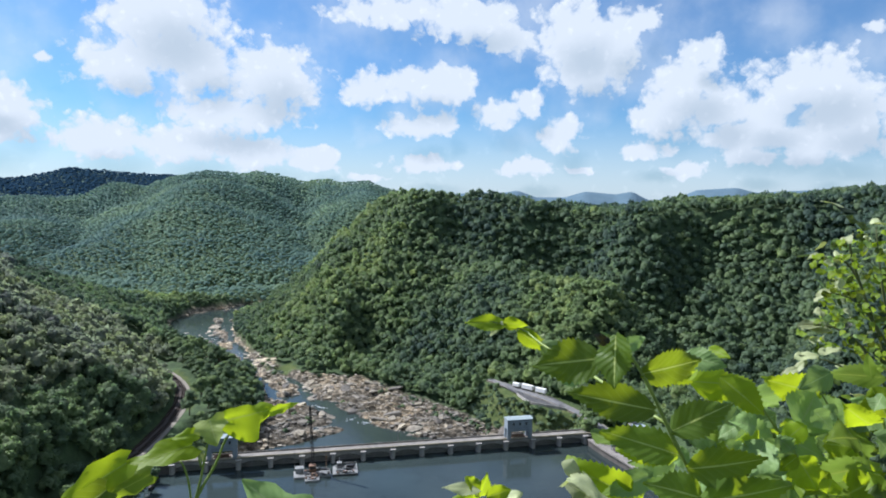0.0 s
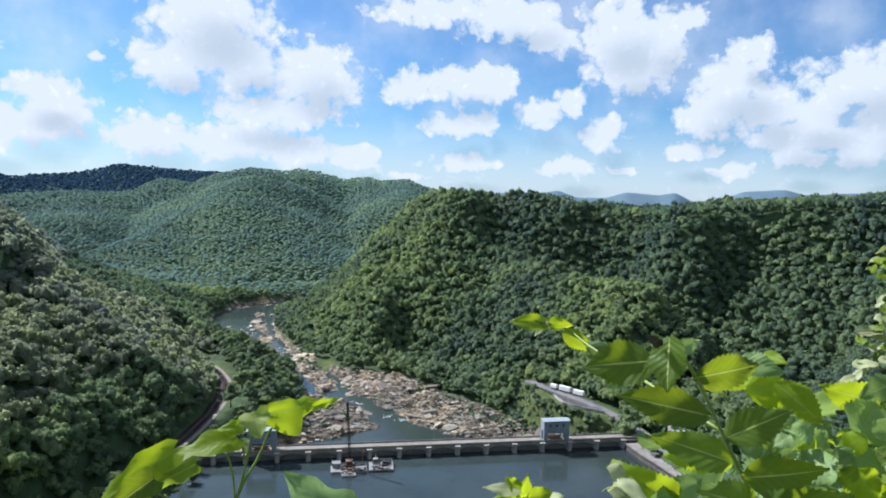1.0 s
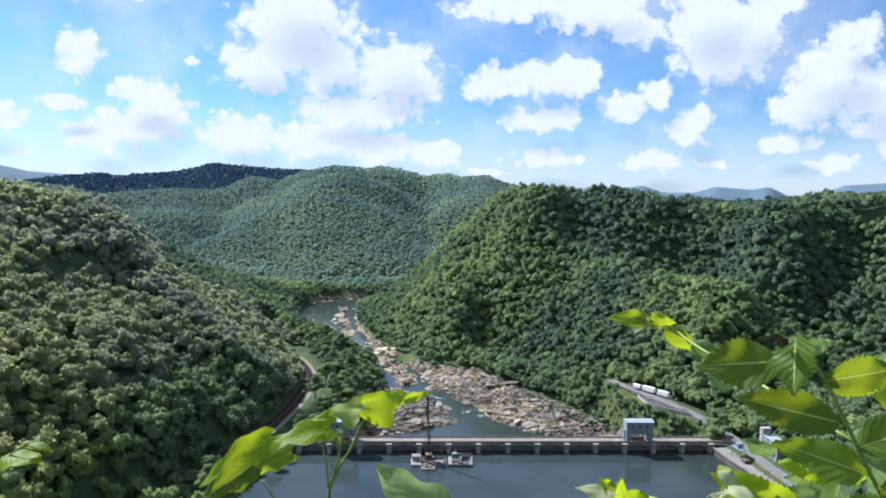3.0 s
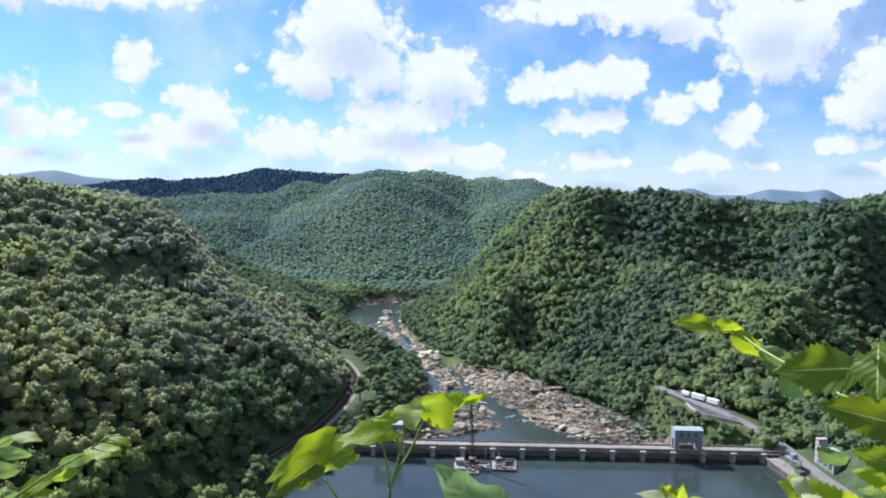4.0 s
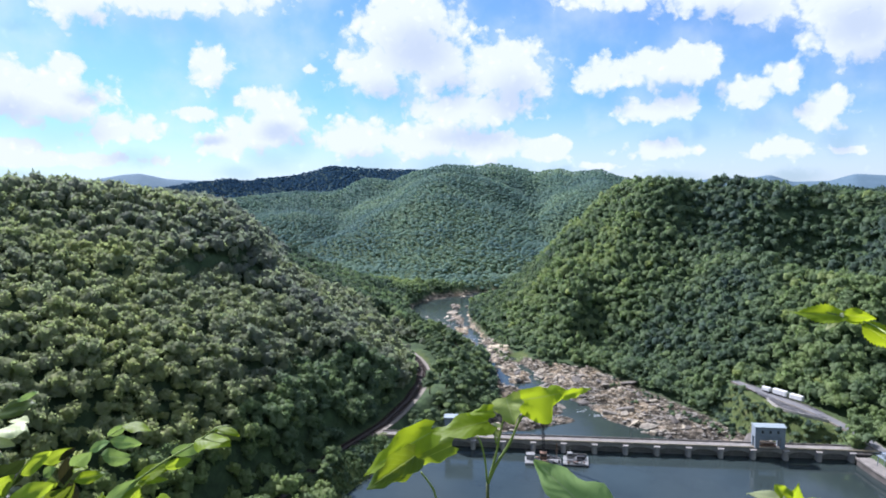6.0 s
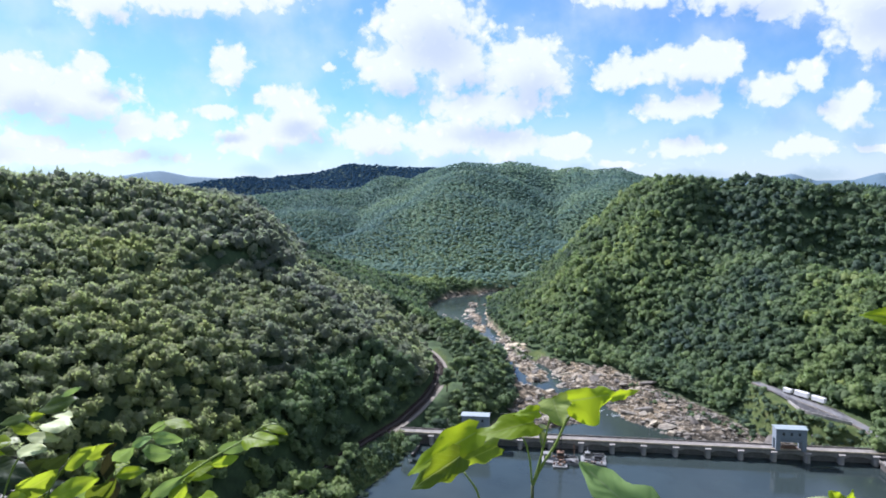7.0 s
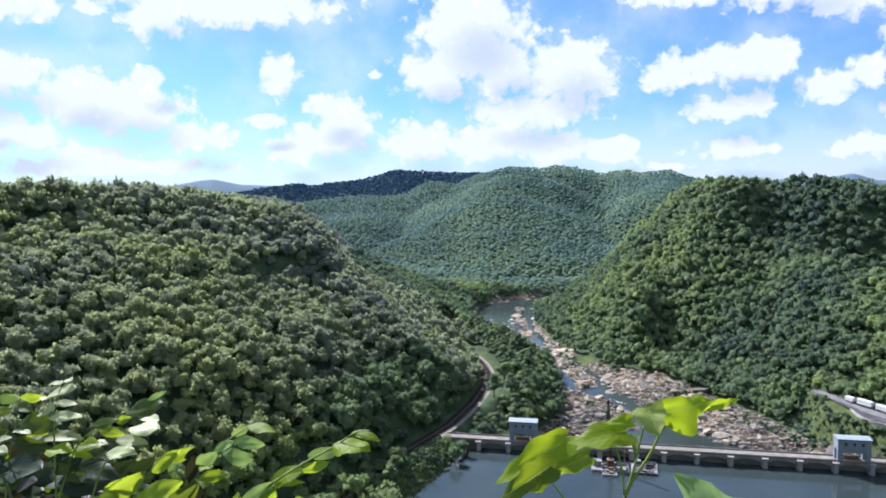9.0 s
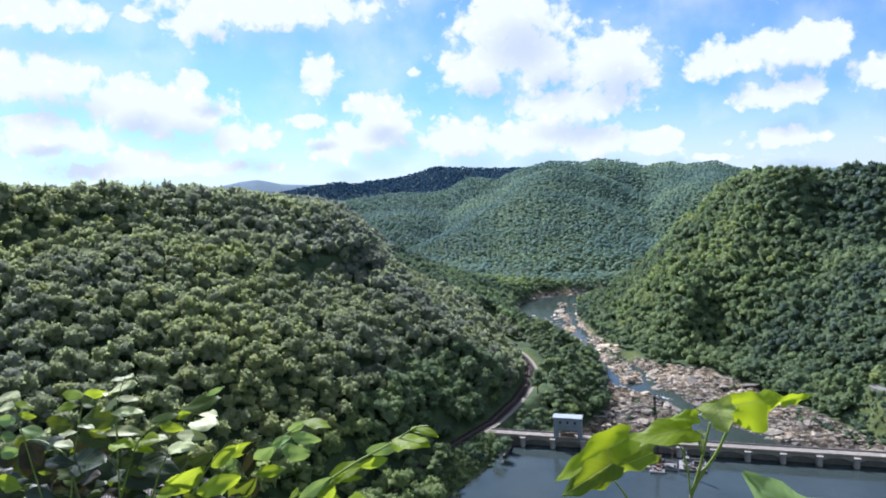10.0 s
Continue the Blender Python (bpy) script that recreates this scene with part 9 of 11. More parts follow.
leaf(LEAF, "oval", (0.658, 0.928, 144.925), (0.668, 0.928, 144.919), (-0.18, -0.93, -0.33), 0.008)
leaf(DARK, "oval", (0.701, 0.921, 144.855), (0.711, 0.921, 144.853), (-0.05, -0.94, -0.34), 0.009)
leaf(YELL, "oval", (0.708, 1.051, 144.862), (0.699, 1.051, 144.866), (0.40, -0.33, 0.86), 0.022)
leaf(LEAF, "oval", (0.553, 0.895, 144.828), (0.543, 0.895, 144.822), (-0.39, -0.67, 0.64), 0.006)
leaf(LIME, "oval", (0.702, 0.943, 144.761), (0.693, 0.943, 144.760), (-0.05, -0.50, 0.87), 0.010)
leaf(LEAF, "oval", (0.624, 1.071, 144.858), (0.640, 1.071, 144.853), (-0.05, -0.98, -0.19), 0.010)
leaf(LIME, "oval", (0.535, 0.928, 144.864), (0.546, 0.928, 144.855), (0.62, -0.14, 0.77), 0.023)
leaf(DARK, "oval", (0.663, 0.889, 144.875), (0.673, 0.889, 144.872), (0.12, -0.90, 0.42), 0.007)
leaf(DARK, "oval", (0.627, 0.949, 144.812), (0.621, 0.949, 144.818), (0.08, -0.99, 0.09), 0.013)
leaf(LIME, "oval", (0.583, 1.043, 144.915), (0.576, 1.043, 144.902), (-0.87, -0.15, 0.47), 0.015)
leaf(LEAF, "oval", (0.729, 1.069, 144.877), (0.724, 1.069, 144.880), (-0.24, -0.89, -0.39), 0.007)
leaf(OLIVE, "oval", (0.669, 1.053, 144.943), (0.683, 1.053, 144.933), (-0.52, -0.46, -0.72), 0.017)
leaf(LIME, "oval", (0.645, 0.997, 144.788), (0.631, 0.997, 144.778), (-0.48, -0.49, 0.73), 0.012)
leaf(OLIVE, "oval", (0.722, 1.080, 144.832), (0.710, 1.080, 144.834), (0.06, -0.93, 0.36), 0.012)
leaf(YELL, "oval", (0.728, 1.014, 144.795), (0.723, 1.014, 144.798), (0.56, -0.27, 0.78), 0.023)
leaf(LIME, "oval", (0.532, 0.899, 144.911), (0.522, 0.899, 144.902), (-0.65, -0.23, 0.72), 0.016)
leaf(DARK, "oval", (0.681, 0.886, 144.769), (0.692, 0.886, 144.765), (0.11, -0.96, 0.26), 0.006)
leaf(YELL, "oval", (0.689, 0.972, 144.845), (0.701, 0.972, 144.836), (0.57, -0.38, 0.73), 0.020)
leaf(OLIVE, "oval", (0.678, 0.929, 144.813), (0.666, 0.929, 144.813), (-0.03, -0.71, 0.71), 0.009)
leaf(LEAF, "oval", (0.644, 0.925, 144.855), (0.651, 0.925, 144.860), (0.10, -0.98, -0.16), 0.012)
leaf(PALE, "oval", (0.573, 0.868, 144.943), (0.584, 0.868, 144.937), (0.36, -0.66, 0.66), 0.013)
leaf(PALE, "oval", (0.624, 1.077, 144.782), (0.621, 1.077, 144.787), (0.63, -0.64, 0.44), 0.020)
leaf(OLIVE, "oval", (0.726, 0.997, 144.794), (0.727, 0.997, 144.781), (-0.35, -0.93, -0.03), 0.011)
leaf(OLIVE, "oval", (0.765, 1.069, 144.886), (0.763, 1.069, 144.888), (-0.06, -1.00, -0.05), 0.008)
leaf(LEAF, "oval", (0.742, 1.098, 144.787), (0.742, 1.098, 144.791), (-0.69, -0.72, -0.05), 0.011)
leaf(DARK, "oval", (0.621, 0.925, 144.903), (0.624, 0.925, 144.907), (-0.59, -0.71, 0.39), 0.008)
leaf(LIME, "oval", (0.525, 0.917, 144.815), (0.536, 0.917, 144.809), (0.45, -0.38, 0.81), 0.016)
leaf(YELL, "oval", (0.635, 1.055, 144.886), (0.633, 1.055, 144.889), (0.79, -0.27, 0.55), 0.019)
leaf(OLIVE, "oval", (0.660, 0.956, 144.863), (0.660, 0.956, 144.866), (0.14, -0.99, -0.01), 0.010)
leaf(OLIVE, "oval", (0.612, 0.945, 144.831), (0.617, 0.945, 144.822), (-0.64, -0.70, -0.30), 0.007)
leaf(OLIVE, "oval", (0.606, 0.878, 144.864), (0.599, 0.878, 144.865), (-0.01, -1.00, -0.09), 0.006)
leaf(YELL, "oval", (0.673, 0.876, 144.795), (0.664, 0.876, 144.789), (-0.54, -0.16, 0.82), 0.013)
leaf(LIME, "oval", (0.747, 0.995, 144.735), (0.738, 0.995, 144.729), (-0.58, -0.12, 0.80), 0.008)
leaf(OLIVE, "oval", (0.601, 0.919, 144.938), (0.595, 0.919, 144.940), (0.19, -0.82, 0.53), 0.011)
leaf(DARK, "oval", (0.761, 0.995, 144.793), (0.754, 0.995, 144.781), (-0.39, -0.89, 0.23), 0.012)
leaf(YELL, "oval", (0.667, 0.991, 144.761), (0.659, 0.991, 144.751), (-0.70, -0.39, 0.60), 0.009)
leaf(OLIVE, "oval", (0.648, 0.949, 144.864), (0.655, 0.949, 144.866), (-0.14, -0.70, 0.70), 0.008)
leaf(OLIVE, "oval", (0.511, 0.916, 144.820), (0.502, 0.916, 144.813), (-0.40, -0.74, 0.54), 0.005)
leaf(YELL, "oval", (0.632, 0.980, 144.880), (0.643, 0.980, 144.875), (0.33, -0.53, 0.78), 0.018)
leaf(OLIVE, "oval", (0.616, 0.928, 144.949), (0.624, 0.928, 144.952), (0.09, -0.97, -0.23), 0.010)
leaf(OLIVE, "oval", (0.734, 0.983, 144.934), (0.742, 0.983, 144.936), (-0.03, -0.99, 0.11), 0.009)
leaf(YELL, "oval", (0.675, 0.987, 144.863), (0.684, 0.987, 144.855), (0.46, -0.69, 0.55), 0.019)
leaf(LEAF, "oval", (0.540, 0.878, 144.849), (0.554, 0.878, 144.845), (0.00, -1.00, 0.00), 0.006)
leaf(LIME, "oval", (0.641, 1.051, 144.797), (0.653, 1.051, 144.785), (0.71, -0.16, 0.68), 0.031)
leaf(YELL, "oval", (0.632, 1.082, 144.813), (0.612, 1.082, 144.809), (-0.19, -0.20, 0.96), 0.020)
leaf(YELL, "oval", (0.689, 1.076, 144.875), (0.672, 1.076, 144.872), (-0.13, -0.44, 0.89), 0.014)
leaf(LEAF, "oval", (0.663, 0.887, 144.783), (0.669, 0.887, 144.788), (0.12, -0.98, -0.16), 0.016)
leaf(LEAF, "oval", (0.638, 1.039, 144.899), (0.633, 1.039, 144.903), (-0.31, -0.88, -0.37), 0.010)
leaf(LIME, "oval", (0.625, 0.917, 144.930), (0.618, 0.917, 144.921), (-0.76, -0.27, 0.59), 0.009)
leaf(OLIVE, "oval", (0.611, 0.986, 144.914), (0.603, 0.986, 144.914), (-0.00, -0.98, -0.20), 0.006)
leaf(LEAF, "oval", (0.645, 0.868, 144.915), (0.631, 0.868, 144.912), (-0.09, -0.93, 0.37), 0.009)
leaf(LEAF, "oval", (0.633, 1.001, 144.805), (0.622, 1.001, 144.802), (-0.24, -0.47, 0.85), 0.009)
leaf(OLIVE, "oval", (0.706, 0.946, 144.918), (0.718, 0.946, 144.915), (-0.17, -0.75, -0.64), 0.007)
leaf(OLIVE, "oval", (0.588, 0.856, 144.800), (0.598, 0.856, 144.791), (-0.15, -0.97, -0.17), 0.010)
leaf(LIME, "oval", (0.551, 0.888, 144.849), (0.559, 0.888, 144.838), (0.75, -0.33, 0.58), 0.026)
leaf(PALE, "oval", (0.530, 0.967, 144.820), (0.526, 0.967, 144.822), (0.28, -0.63, 0.73), 0.011)
leaf(DARK, "oval", (0.678, 0.899, 144.817), (0.672, 0.899, 144.807), (-0.81, -0.26, 0.53), 0.010)
leaf(LEAF, "oval", (0.686, 0.913, 144.844), (0.684, 0.913, 144.849), (-0.89, -0.34, -0.30), 0.011)
leaf(LEAF, "oval", (0.694, 0.937, 144.955), (0.705, 0.937, 144.946), (0.08, -0.99, 0.09), 0.010)
leaf(OLIVE, "oval", (0.581, 0.912, 144.881), (0.568, 0.912, 144.882), (-0.04, -0.95, -0.32), 0.010)
leaf(OLIVE, "oval", (0.557, 0.876, 144.801), (0.572, 0.876, 144.797), (0.01, -1.00, 0.03), 0.010)
leaf(OLIVE, "oval", (0.709, 1.071, 144.891), (0.712, 1.071, 144.879), (-0.78, -0.59, -0.22), 0.011)
leaf(LIME, "oval", (0.646, 0.890, 144.927), (0.636, 0.890, 144.920), (-0.54, -0.38, 0.75), 0.008)
leaf(LEAF, "oval", (0.632, 0.918, 144.772), (0.642, 0.918, 144.768), (-0.25, -0.78, -0.57), 0.007)
leaf(DARK, "oval", (0.702, 0.930, 144.873), (0.691, 0.930, 144.869), (0.11, -0.96, -0.25), 0.011)
leaf(DARK, "oval", (0.739, 0.989, 144.757), (0.733, 0.989, 144.759), (-0.02, -1.00, -0.07), 0.007)
leaf(LEAF, "oval", (0.719, 0.940, 144.818), (0.726, 0.940, 144.810), (0.23, -0.95, 0.22), 0.010)
leaf(YELL, "oval", (0.683, 0.934, 144.870), (0.700, 0.934, 144.867), (0.15, -0.61, 0.78), 0.017)
leaf(OLIVE, "oval", (0.647, 1.052, 144.864), (0.632, 1.052, 144.854), (-0.03, -1.00, 0.05), 0.010)
leaf(OLIVE, "oval", (0.631, 0.865, 144.957), (0.623, 0.865, 144.947), (-0.60, -0.60, 0.53), 0.010)
leaf(YELL, "oval", (0.606, 1.048, 144.877), (0.617, 1.048, 144.872), (0.39, -0.54, 0.74), 0.017)
leaf(LEAF, "oval", (0.645, 0.878, 144.808), (0.659, 0.878, 144.802), (0.09, -0.97, 0.20), 0.009)
leaf(YELL, "oval", (0.557, 0.867, 144.874), (0.550, 0.867, 144.866), (-0.74, -0.33, 0.59), 0.010)
leaf(LEAF, "oval", (0.594, 0.948, 144.939), (0.582, 0.948, 144.935), (-0.30, -0.56, 0.77), 0.010)
leaf(LIME, "oval", (0.540, 0.945, 144.932), (0.524, 0.945, 144.926), (-0.35, -0.24, 0.91), 0.018)
leaf(OLIVE, "oval", (0.631, 0.871, 144.765), (0.621, 0.871, 144.760), (0.07, -0.99, -0.12), 0.009)
leaf(LEAF, "oval", (0.738, 1.083, 144.893), (0.736, 1.083, 144.880), (-0.75, -0.65, 0.12), 0.009)
leaf(YELL, "oval", (0.688, 0.956, 144.872), (0.696, 0.956, 144.861), (0.79, -0.27, 0.55), 0.021)
leaf(LIME, "oval", (0.528, 0.893, 144.911), (0.532, 0.893, 144.915), (-0.69, -0.24, 0.69), 0.010)
leaf(OLIVE, "oval", (0.749, 1.085, 144.763), (0.756, 1.085, 144.752), (-0.73, -0.48, -0.49), 0.011)
leaf(YELL, "oval", (0.693, 0.970, 144.814), (0.695, 0.970, 144.805), (-0.81, 0.55, -0.22), 0.018)
leaf(LIME, "oval", (0.669, 0.928, 144.952), (0.654, 0.928, 144.952), (-0.01, -0.17, 0.98), 0.026)
leaf(LIME, "oval", (0.702, 1.066, 144.961), (0.719, 1.066, 144.959), (0.09, -0.15, 0.98), 0.025)
leaf(PALE, "oval", (0.681, 0.978, 144.928), (0.682, 0.978, 144.918), (-0.99, -0.11, -0.09), 0.011)
leaf(LEAF, "oval", (0.586, 0.990, 144.867), (0.603, 0.990, 144.860), (-0.12, -0.95, -0.30), 0.009)
leaf(YELL, "oval", (0.685, 0.925, 144.769), (0.691, 0.925, 144.772), (-0.37, -0.44, 0.82), 0.011)
leaf(OLIVE, "oval", (0.673, 1.018, 144.831), (0.657, 1.018, 144.824), (-0.32, -0.60, 0.73), 0.013)
leaf(OLIVE, "oval", (0.608, 0.921, 144.900), (0.617, 0.921, 144.902), (-0.07, -0.92, 0.37), 0.008)
leaf(YELL, "oval", (0.645, 0.926, 144.856), (0.636, 0.926, 144.851), (-0.50, -0.11, 0.86), 0.011)
leaf(LIME, "oval", (0.587, 1.037, 144.822), (0.597, 1.037, 144.809), (0.78, -0.17, 0.60), 0.030)
leaf(OLIVE, "oval", (0.637, 1.020, 144.792), (0.646, 1.020, 144.784), (0.10, -0.99, 0.11), 0.007)
leaf(YELL, "oval", (0.608, 0.861, 144.852), (0.610, 0.861, 144.841), (-0.98, -0.16, -0.12), 0.014)
leaf(LEAF, "oval", (0.780, 1.065, 144.939), (0.767, 1.065, 144.934), (-0.19, -0.87, 0.46), 0.007)
leaf(LEAF, "oval", (0.702, 0.936, 144.879), (0.717, 0.936, 144.876), (0.05, -0.95, 0.31), 0.010)
leaf(OLIVE, "oval", (0.710, 1.035, 144.882), (0.722, 1.035, 144.879), (-0.16, -0.76, -0.63), 0.010)
leaf(LIME, "oval", (0.655, 1.088, 144.771), (0.638, 1.088, 144.764), (-0.34, -0.41, 0.85), 0.017)
leaf(YELL, "oval", (0.629, 0.903, 144.800), (0.630, 0.903, 144.791), (-0.85, 0.51, -0.15), 0.020)
leaf(YELL, "oval", (0.823, 1.091, 144.763), (0.833, 1.091, 144.755), (0.58, -0.23, 0.79), 0.019)
leaf(LIME, "oval", (0.530, 0.883, 144.913), (0.540, 0.883, 144.913), (-0.02, -0.57, 0.82), 0.012)
leaf(OLIVE, "oval", (0.601, 1.072, 144.805), (0.597, 1.072, 144.806), (0.20, -0.88, 0.43), 0.009)
leaf(LIME, "oval", (0.782, 1.095, 144.891), (0.787, 1.095, 144.881), (0.89, 0.28, 0.36), 0.019)
leaf(LEAF, "oval", (0.688, 1.016, 144.907), (0.707, 1.016, 144.902), (0.14, -0.83, 0.55), 0.014)
leaf(LIME, "oval", (0.597, 0.855, 144.920), (0.587, 0.855, 144.919), (-0.02, -0.45, 0.89), 0.013)
leaf(PALE, "oval", (0.691, 0.926, 144.932), (0.681, 0.926, 144.929), (-0.26, -0.35, 0.90), 0.010)
leaf(OLIVE, "oval", (0.767, 1.020, 144.818), (0.760, 1.020, 144.822), (-0.31, -0.77, -0.56), 0.012)
leaf(LEAF, "oval", (0.659, 1.090, 144.940), (0.671, 1.090, 144.939), (-0.00, -1.00, -0.04), 0.007)
leaf(YELL, "oval", (0.630, 0.866, 144.979), (0.624, 0.866, 144.971), (-0.74, -0.46, 0.50), 0.008)
leaf(YELL, "oval", (0.670, 1.099, 144.804), (0.656, 1.099, 144.798), (-0.30, -0.56, 0.77), 0.012)
leaf(OLIVE, "oval", (0.727, 1.046, 144.863), (0.729, 1.046, 144.869), (-0.21, -0.97, 0.09), 0.014)
leaf(OLIVE, "oval", (0.606, 0.931, 144.875), (0.606, 0.931, 144.865), (-0.90, -0.43, -0.00), 0.007)
leaf(LEAF, "oval", (0.684, 1.042, 144.810), (0.691, 1.042, 144.816), (-0.35, -0.84, 0.42), 0.010)
leaf(OLIVE, "oval", (0.570, 0.968, 144.889), (0.568, 0.968, 144.892), (-0.63, -0.67, -0.40), 0.008)
leaf(OLIVE, "oval", (0.571, 0.989, 144.819), (0.585, 0.989, 144.810), (-0.34, -0.79, -0.51), 0.013)
leaf(PALE, "oval", (0.518, 0.884, 144.923), (0.507, 0.884, 144.926), (0.15, -0.72, 0.68), 0.011)
leaf(OLIVE, "oval", (0.669, 0.967, 144.943), (0.677, 0.967, 144.945), (-0.19, -0.70, 0.69), 0.008)
leaf(OLIVE, "oval", (0.668, 0.971, 144.855), (0.673, 0.971, 144.859), (-0.37, -0.76, 0.54), 0.009)
leaf(OLIVE, "oval", (0.710, 0.983, 144.909), (0.722, 0.983, 144.904), (0.10, -0.97, 0.22), 0.008)
leaf(LIME, "oval", (0.625, 0.876, 144.927), (0.633, 0.876, 144.926), (0.04, -0.20, 0.98), 0.017)
leaf(LIME, "oval", (0.750, 1.078, 144.861), (0.751, 1.078, 144.865), (-0.84, -0.36, 0.40), 0.012)
leaf(LIME, "oval", (0.602, 0.861, 144.774), (0.592, 0.861, 144.778), (0.35, -0.21, 0.91), 0.028)
leaf(LEAF, "oval", (0.615, 0.933, 144.781), (0.628, 0.933, 144.777), (-0.04, -0.99, -0.13), 0.007)
leaf(LIME, "oval", (0.631, 1.008, 144.964), (0.636, 1.008, 144.966), (-0.28, -0.51, 0.81), 0.009)
leaf(YELL, "oval", (0.559, 0.855, 144.829), (0.546, 0.855, 144.825), (-0.27, -0.26, 0.93), 0.012)
leaf(LEAF, "oval", (0.681, 0.961, 144.890), (0.688, 0.961, 144.890), (-0.01, -0.99, 0.12), 0.006)
leaf(YELL, "oval", (0.687, 1.021, 144.757), (0.678, 1.021, 144.746), (-0.74, -0.38, 0.56), 0.010)
leaf(YELL, "oval", (0.613, 0.918, 144.777), (0.623, 0.918, 144.777), (-0.05, -0.45, 0.89), 0.013)
leaf(OLIVE, "oval", (0.679, 0.888, 144.833), (0.671, 0.888, 144.823), (-0.53, -0.72, 0.44), 0.009)
leaf(YELL, "oval", (0.616, 0.993, 144.895), (0.605, 0.993, 144.889), (-0.44, -0.35, 0.83), 0.012)
leaf(LIME, "oval", (0.669, 1.073, 144.876), (0.666, 1.073, 144.864), (-0.97, -0.10, 0.22), 0.014)
leaf(DARK, "oval", (0.665, 0.935, 144.787), (0.665, 0.935, 144.776), (-0.42, -0.91, -0.02), 0.009)
leaf(LIME, "oval", (0.551, 0.930, 144.882), (0.561, 0.930, 144.876), (0.39, -0.60, 0.70), 0.016)
leaf(YELL, "oval", (0.673, 0.916, 144.766), (0.666, 0.916, 144.755), (-0.82, -0.19, 0.54), 0.011)
leaf(LEAF, "oval", (0.705, 1.011, 144.784), (0.714, 1.011, 144.773), (0.09, -0.99, 0.08), 0.010)
leaf(LIME, "oval", (0.680, 0.928, 144.831), (0.691, 0.928, 144.833), (-0.14, -0.45, 0.88), 0.016)
leaf(YELL, "oval", (0.661, 1.084, 144.762), (0.663, 1.084, 144.766), (-0.85, -0.26, 0.46), 0.010)
leaf(LIME, "oval", (0.562, 0.873, 144.876), (0.566, 0.873, 144.878), (-0.37, -0.55, 0.74), 0.006)
leaf(OLIVE, "oval", (0.573, 0.926, 144.959), (0.590, 0.926, 144.956), (0.04, -0.97, 0.26), 0.011)
leaf(OLIVE, "oval", (0.660, 1.004, 144.780), (0.673, 1.004, 144.774), (0.08, -0.98, 0.20), 0.010)
leaf(LEAF, "oval", (0.594, 0.889, 144.785), (0.605, 0.889, 144.784), (0.06, -0.72, 0.69), 0.007)
leaf(LIME, "oval", (0.713, 1.067, 144.742), (0.729, 1.067, 144.735), (0.38, -0.37, 0.85), 0.022)
leaf(PALE, "oval", (0.738, 1.058, 144.915), (0.726, 1.058, 144.917), (0.22, -0.25, 0.95), 0.023)
leaf(OLIVE, "oval", (0.537, 0.853, 144.888), (0.536, 0.853, 144.876), (-0.85, -0.52, 0.06), 0.009)
leaf(LEAF, "oval", (0.713, 0.925, 144.754), (0.713, 0.925, 144.757), (-0.59, -0.80, -0.13), 0.009)
leaf(DARK, "oval", (0.771, 1.014, 144.762), (0.765, 1.014, 144.764), (-0.03, -1.00, -0.08), 0.009)
leaf(YELL, "oval", (0.553, 0.856, 144.848), (0.563, 0.856, 144.840), (0.44, -0.71, 0.55), 0.017)
leaf(LEAF, "oval", (0.676, 1.030, 144.782), (0.668, 1.030, 144.773), (-0.03, -1.00, 0.03), 0.009)
leaf(LEAF, "oval", (0.661, 0.952, 144.755), (0.667, 0.952, 144.757), (0.06, -0.99, -0.15), 0.009)
leaf(DARK, "oval", (0.717, 0.947, 144.863), (0.705, 0.947, 144.853), (0.05, -1.00, -0.07), 0.011)
leaf(PALE, "oval", (0.554, 0.950, 144.924), (0.522, 0.950, 144.928), (0.11, -0.24, 0.96), 0.030)
leaf(PALE, "oval", (0.569, 0.950, 144.915), (0.539, 0.950, 144.932), (0.49, -0.15, 0.86), 0.030)
leaf(PALE, "oval", (0.553, 0.950, 144.827), (0.512, 0.950, 144.831), (0.08, -0.42, 0.90), 0.022)
leaf(PALE, "oval", (0.560, 0.950, 144.822), (0.527, 0.950, 144.824), (0.07, -0.51, 0.86), 0.019)
leaf(PALE, "oval", (0.549, 0.950, 144.848), (0.535, 0.950, 144.849), (0.05, -0.55, 0.84), 0.019)
leaf(PALE, "oval", (0.544, 0.950, 144.783), (0.510, 0.950, 144.787), (0.12, -0.32, 0.94), 0.026)
leaf(PALE, "oval", (0.537, 0.950, 144.868), (0.556, 0.950, 144.883), (-0.56, -0.38, 0.73), 0.017)
leaf(PALE, "oval", (0.581, 0.950, 144.959), (0.567, 0.950, 144.944), (-0.70, -0.31, 0.65), 0.018)
leaf(PALE, "oval", (0.628, 0.950, 144.974), (0.608, 0.950, 144.977), (0.13, -0.21, 0.97), 0.031)
leaf(PALE, "oval", (0.527, 0.950, 144.777), (0.505, 0.950, 144.757), (-0.57, -0.48, 0.66), 0.014)
leaf(PALE, "oval", (0.516, 0.950, 144.765), (0.490, 0.950, 144.753), (-0.37, -0.35, 0.86), 0.017)
leaf(PALE, "oval", (0.544, 0.950, 144.789), (0.576, 0.950, 144.798), (-0.27, -0.34, 0.90), 0.019)

spray_dice = random.Random(41)
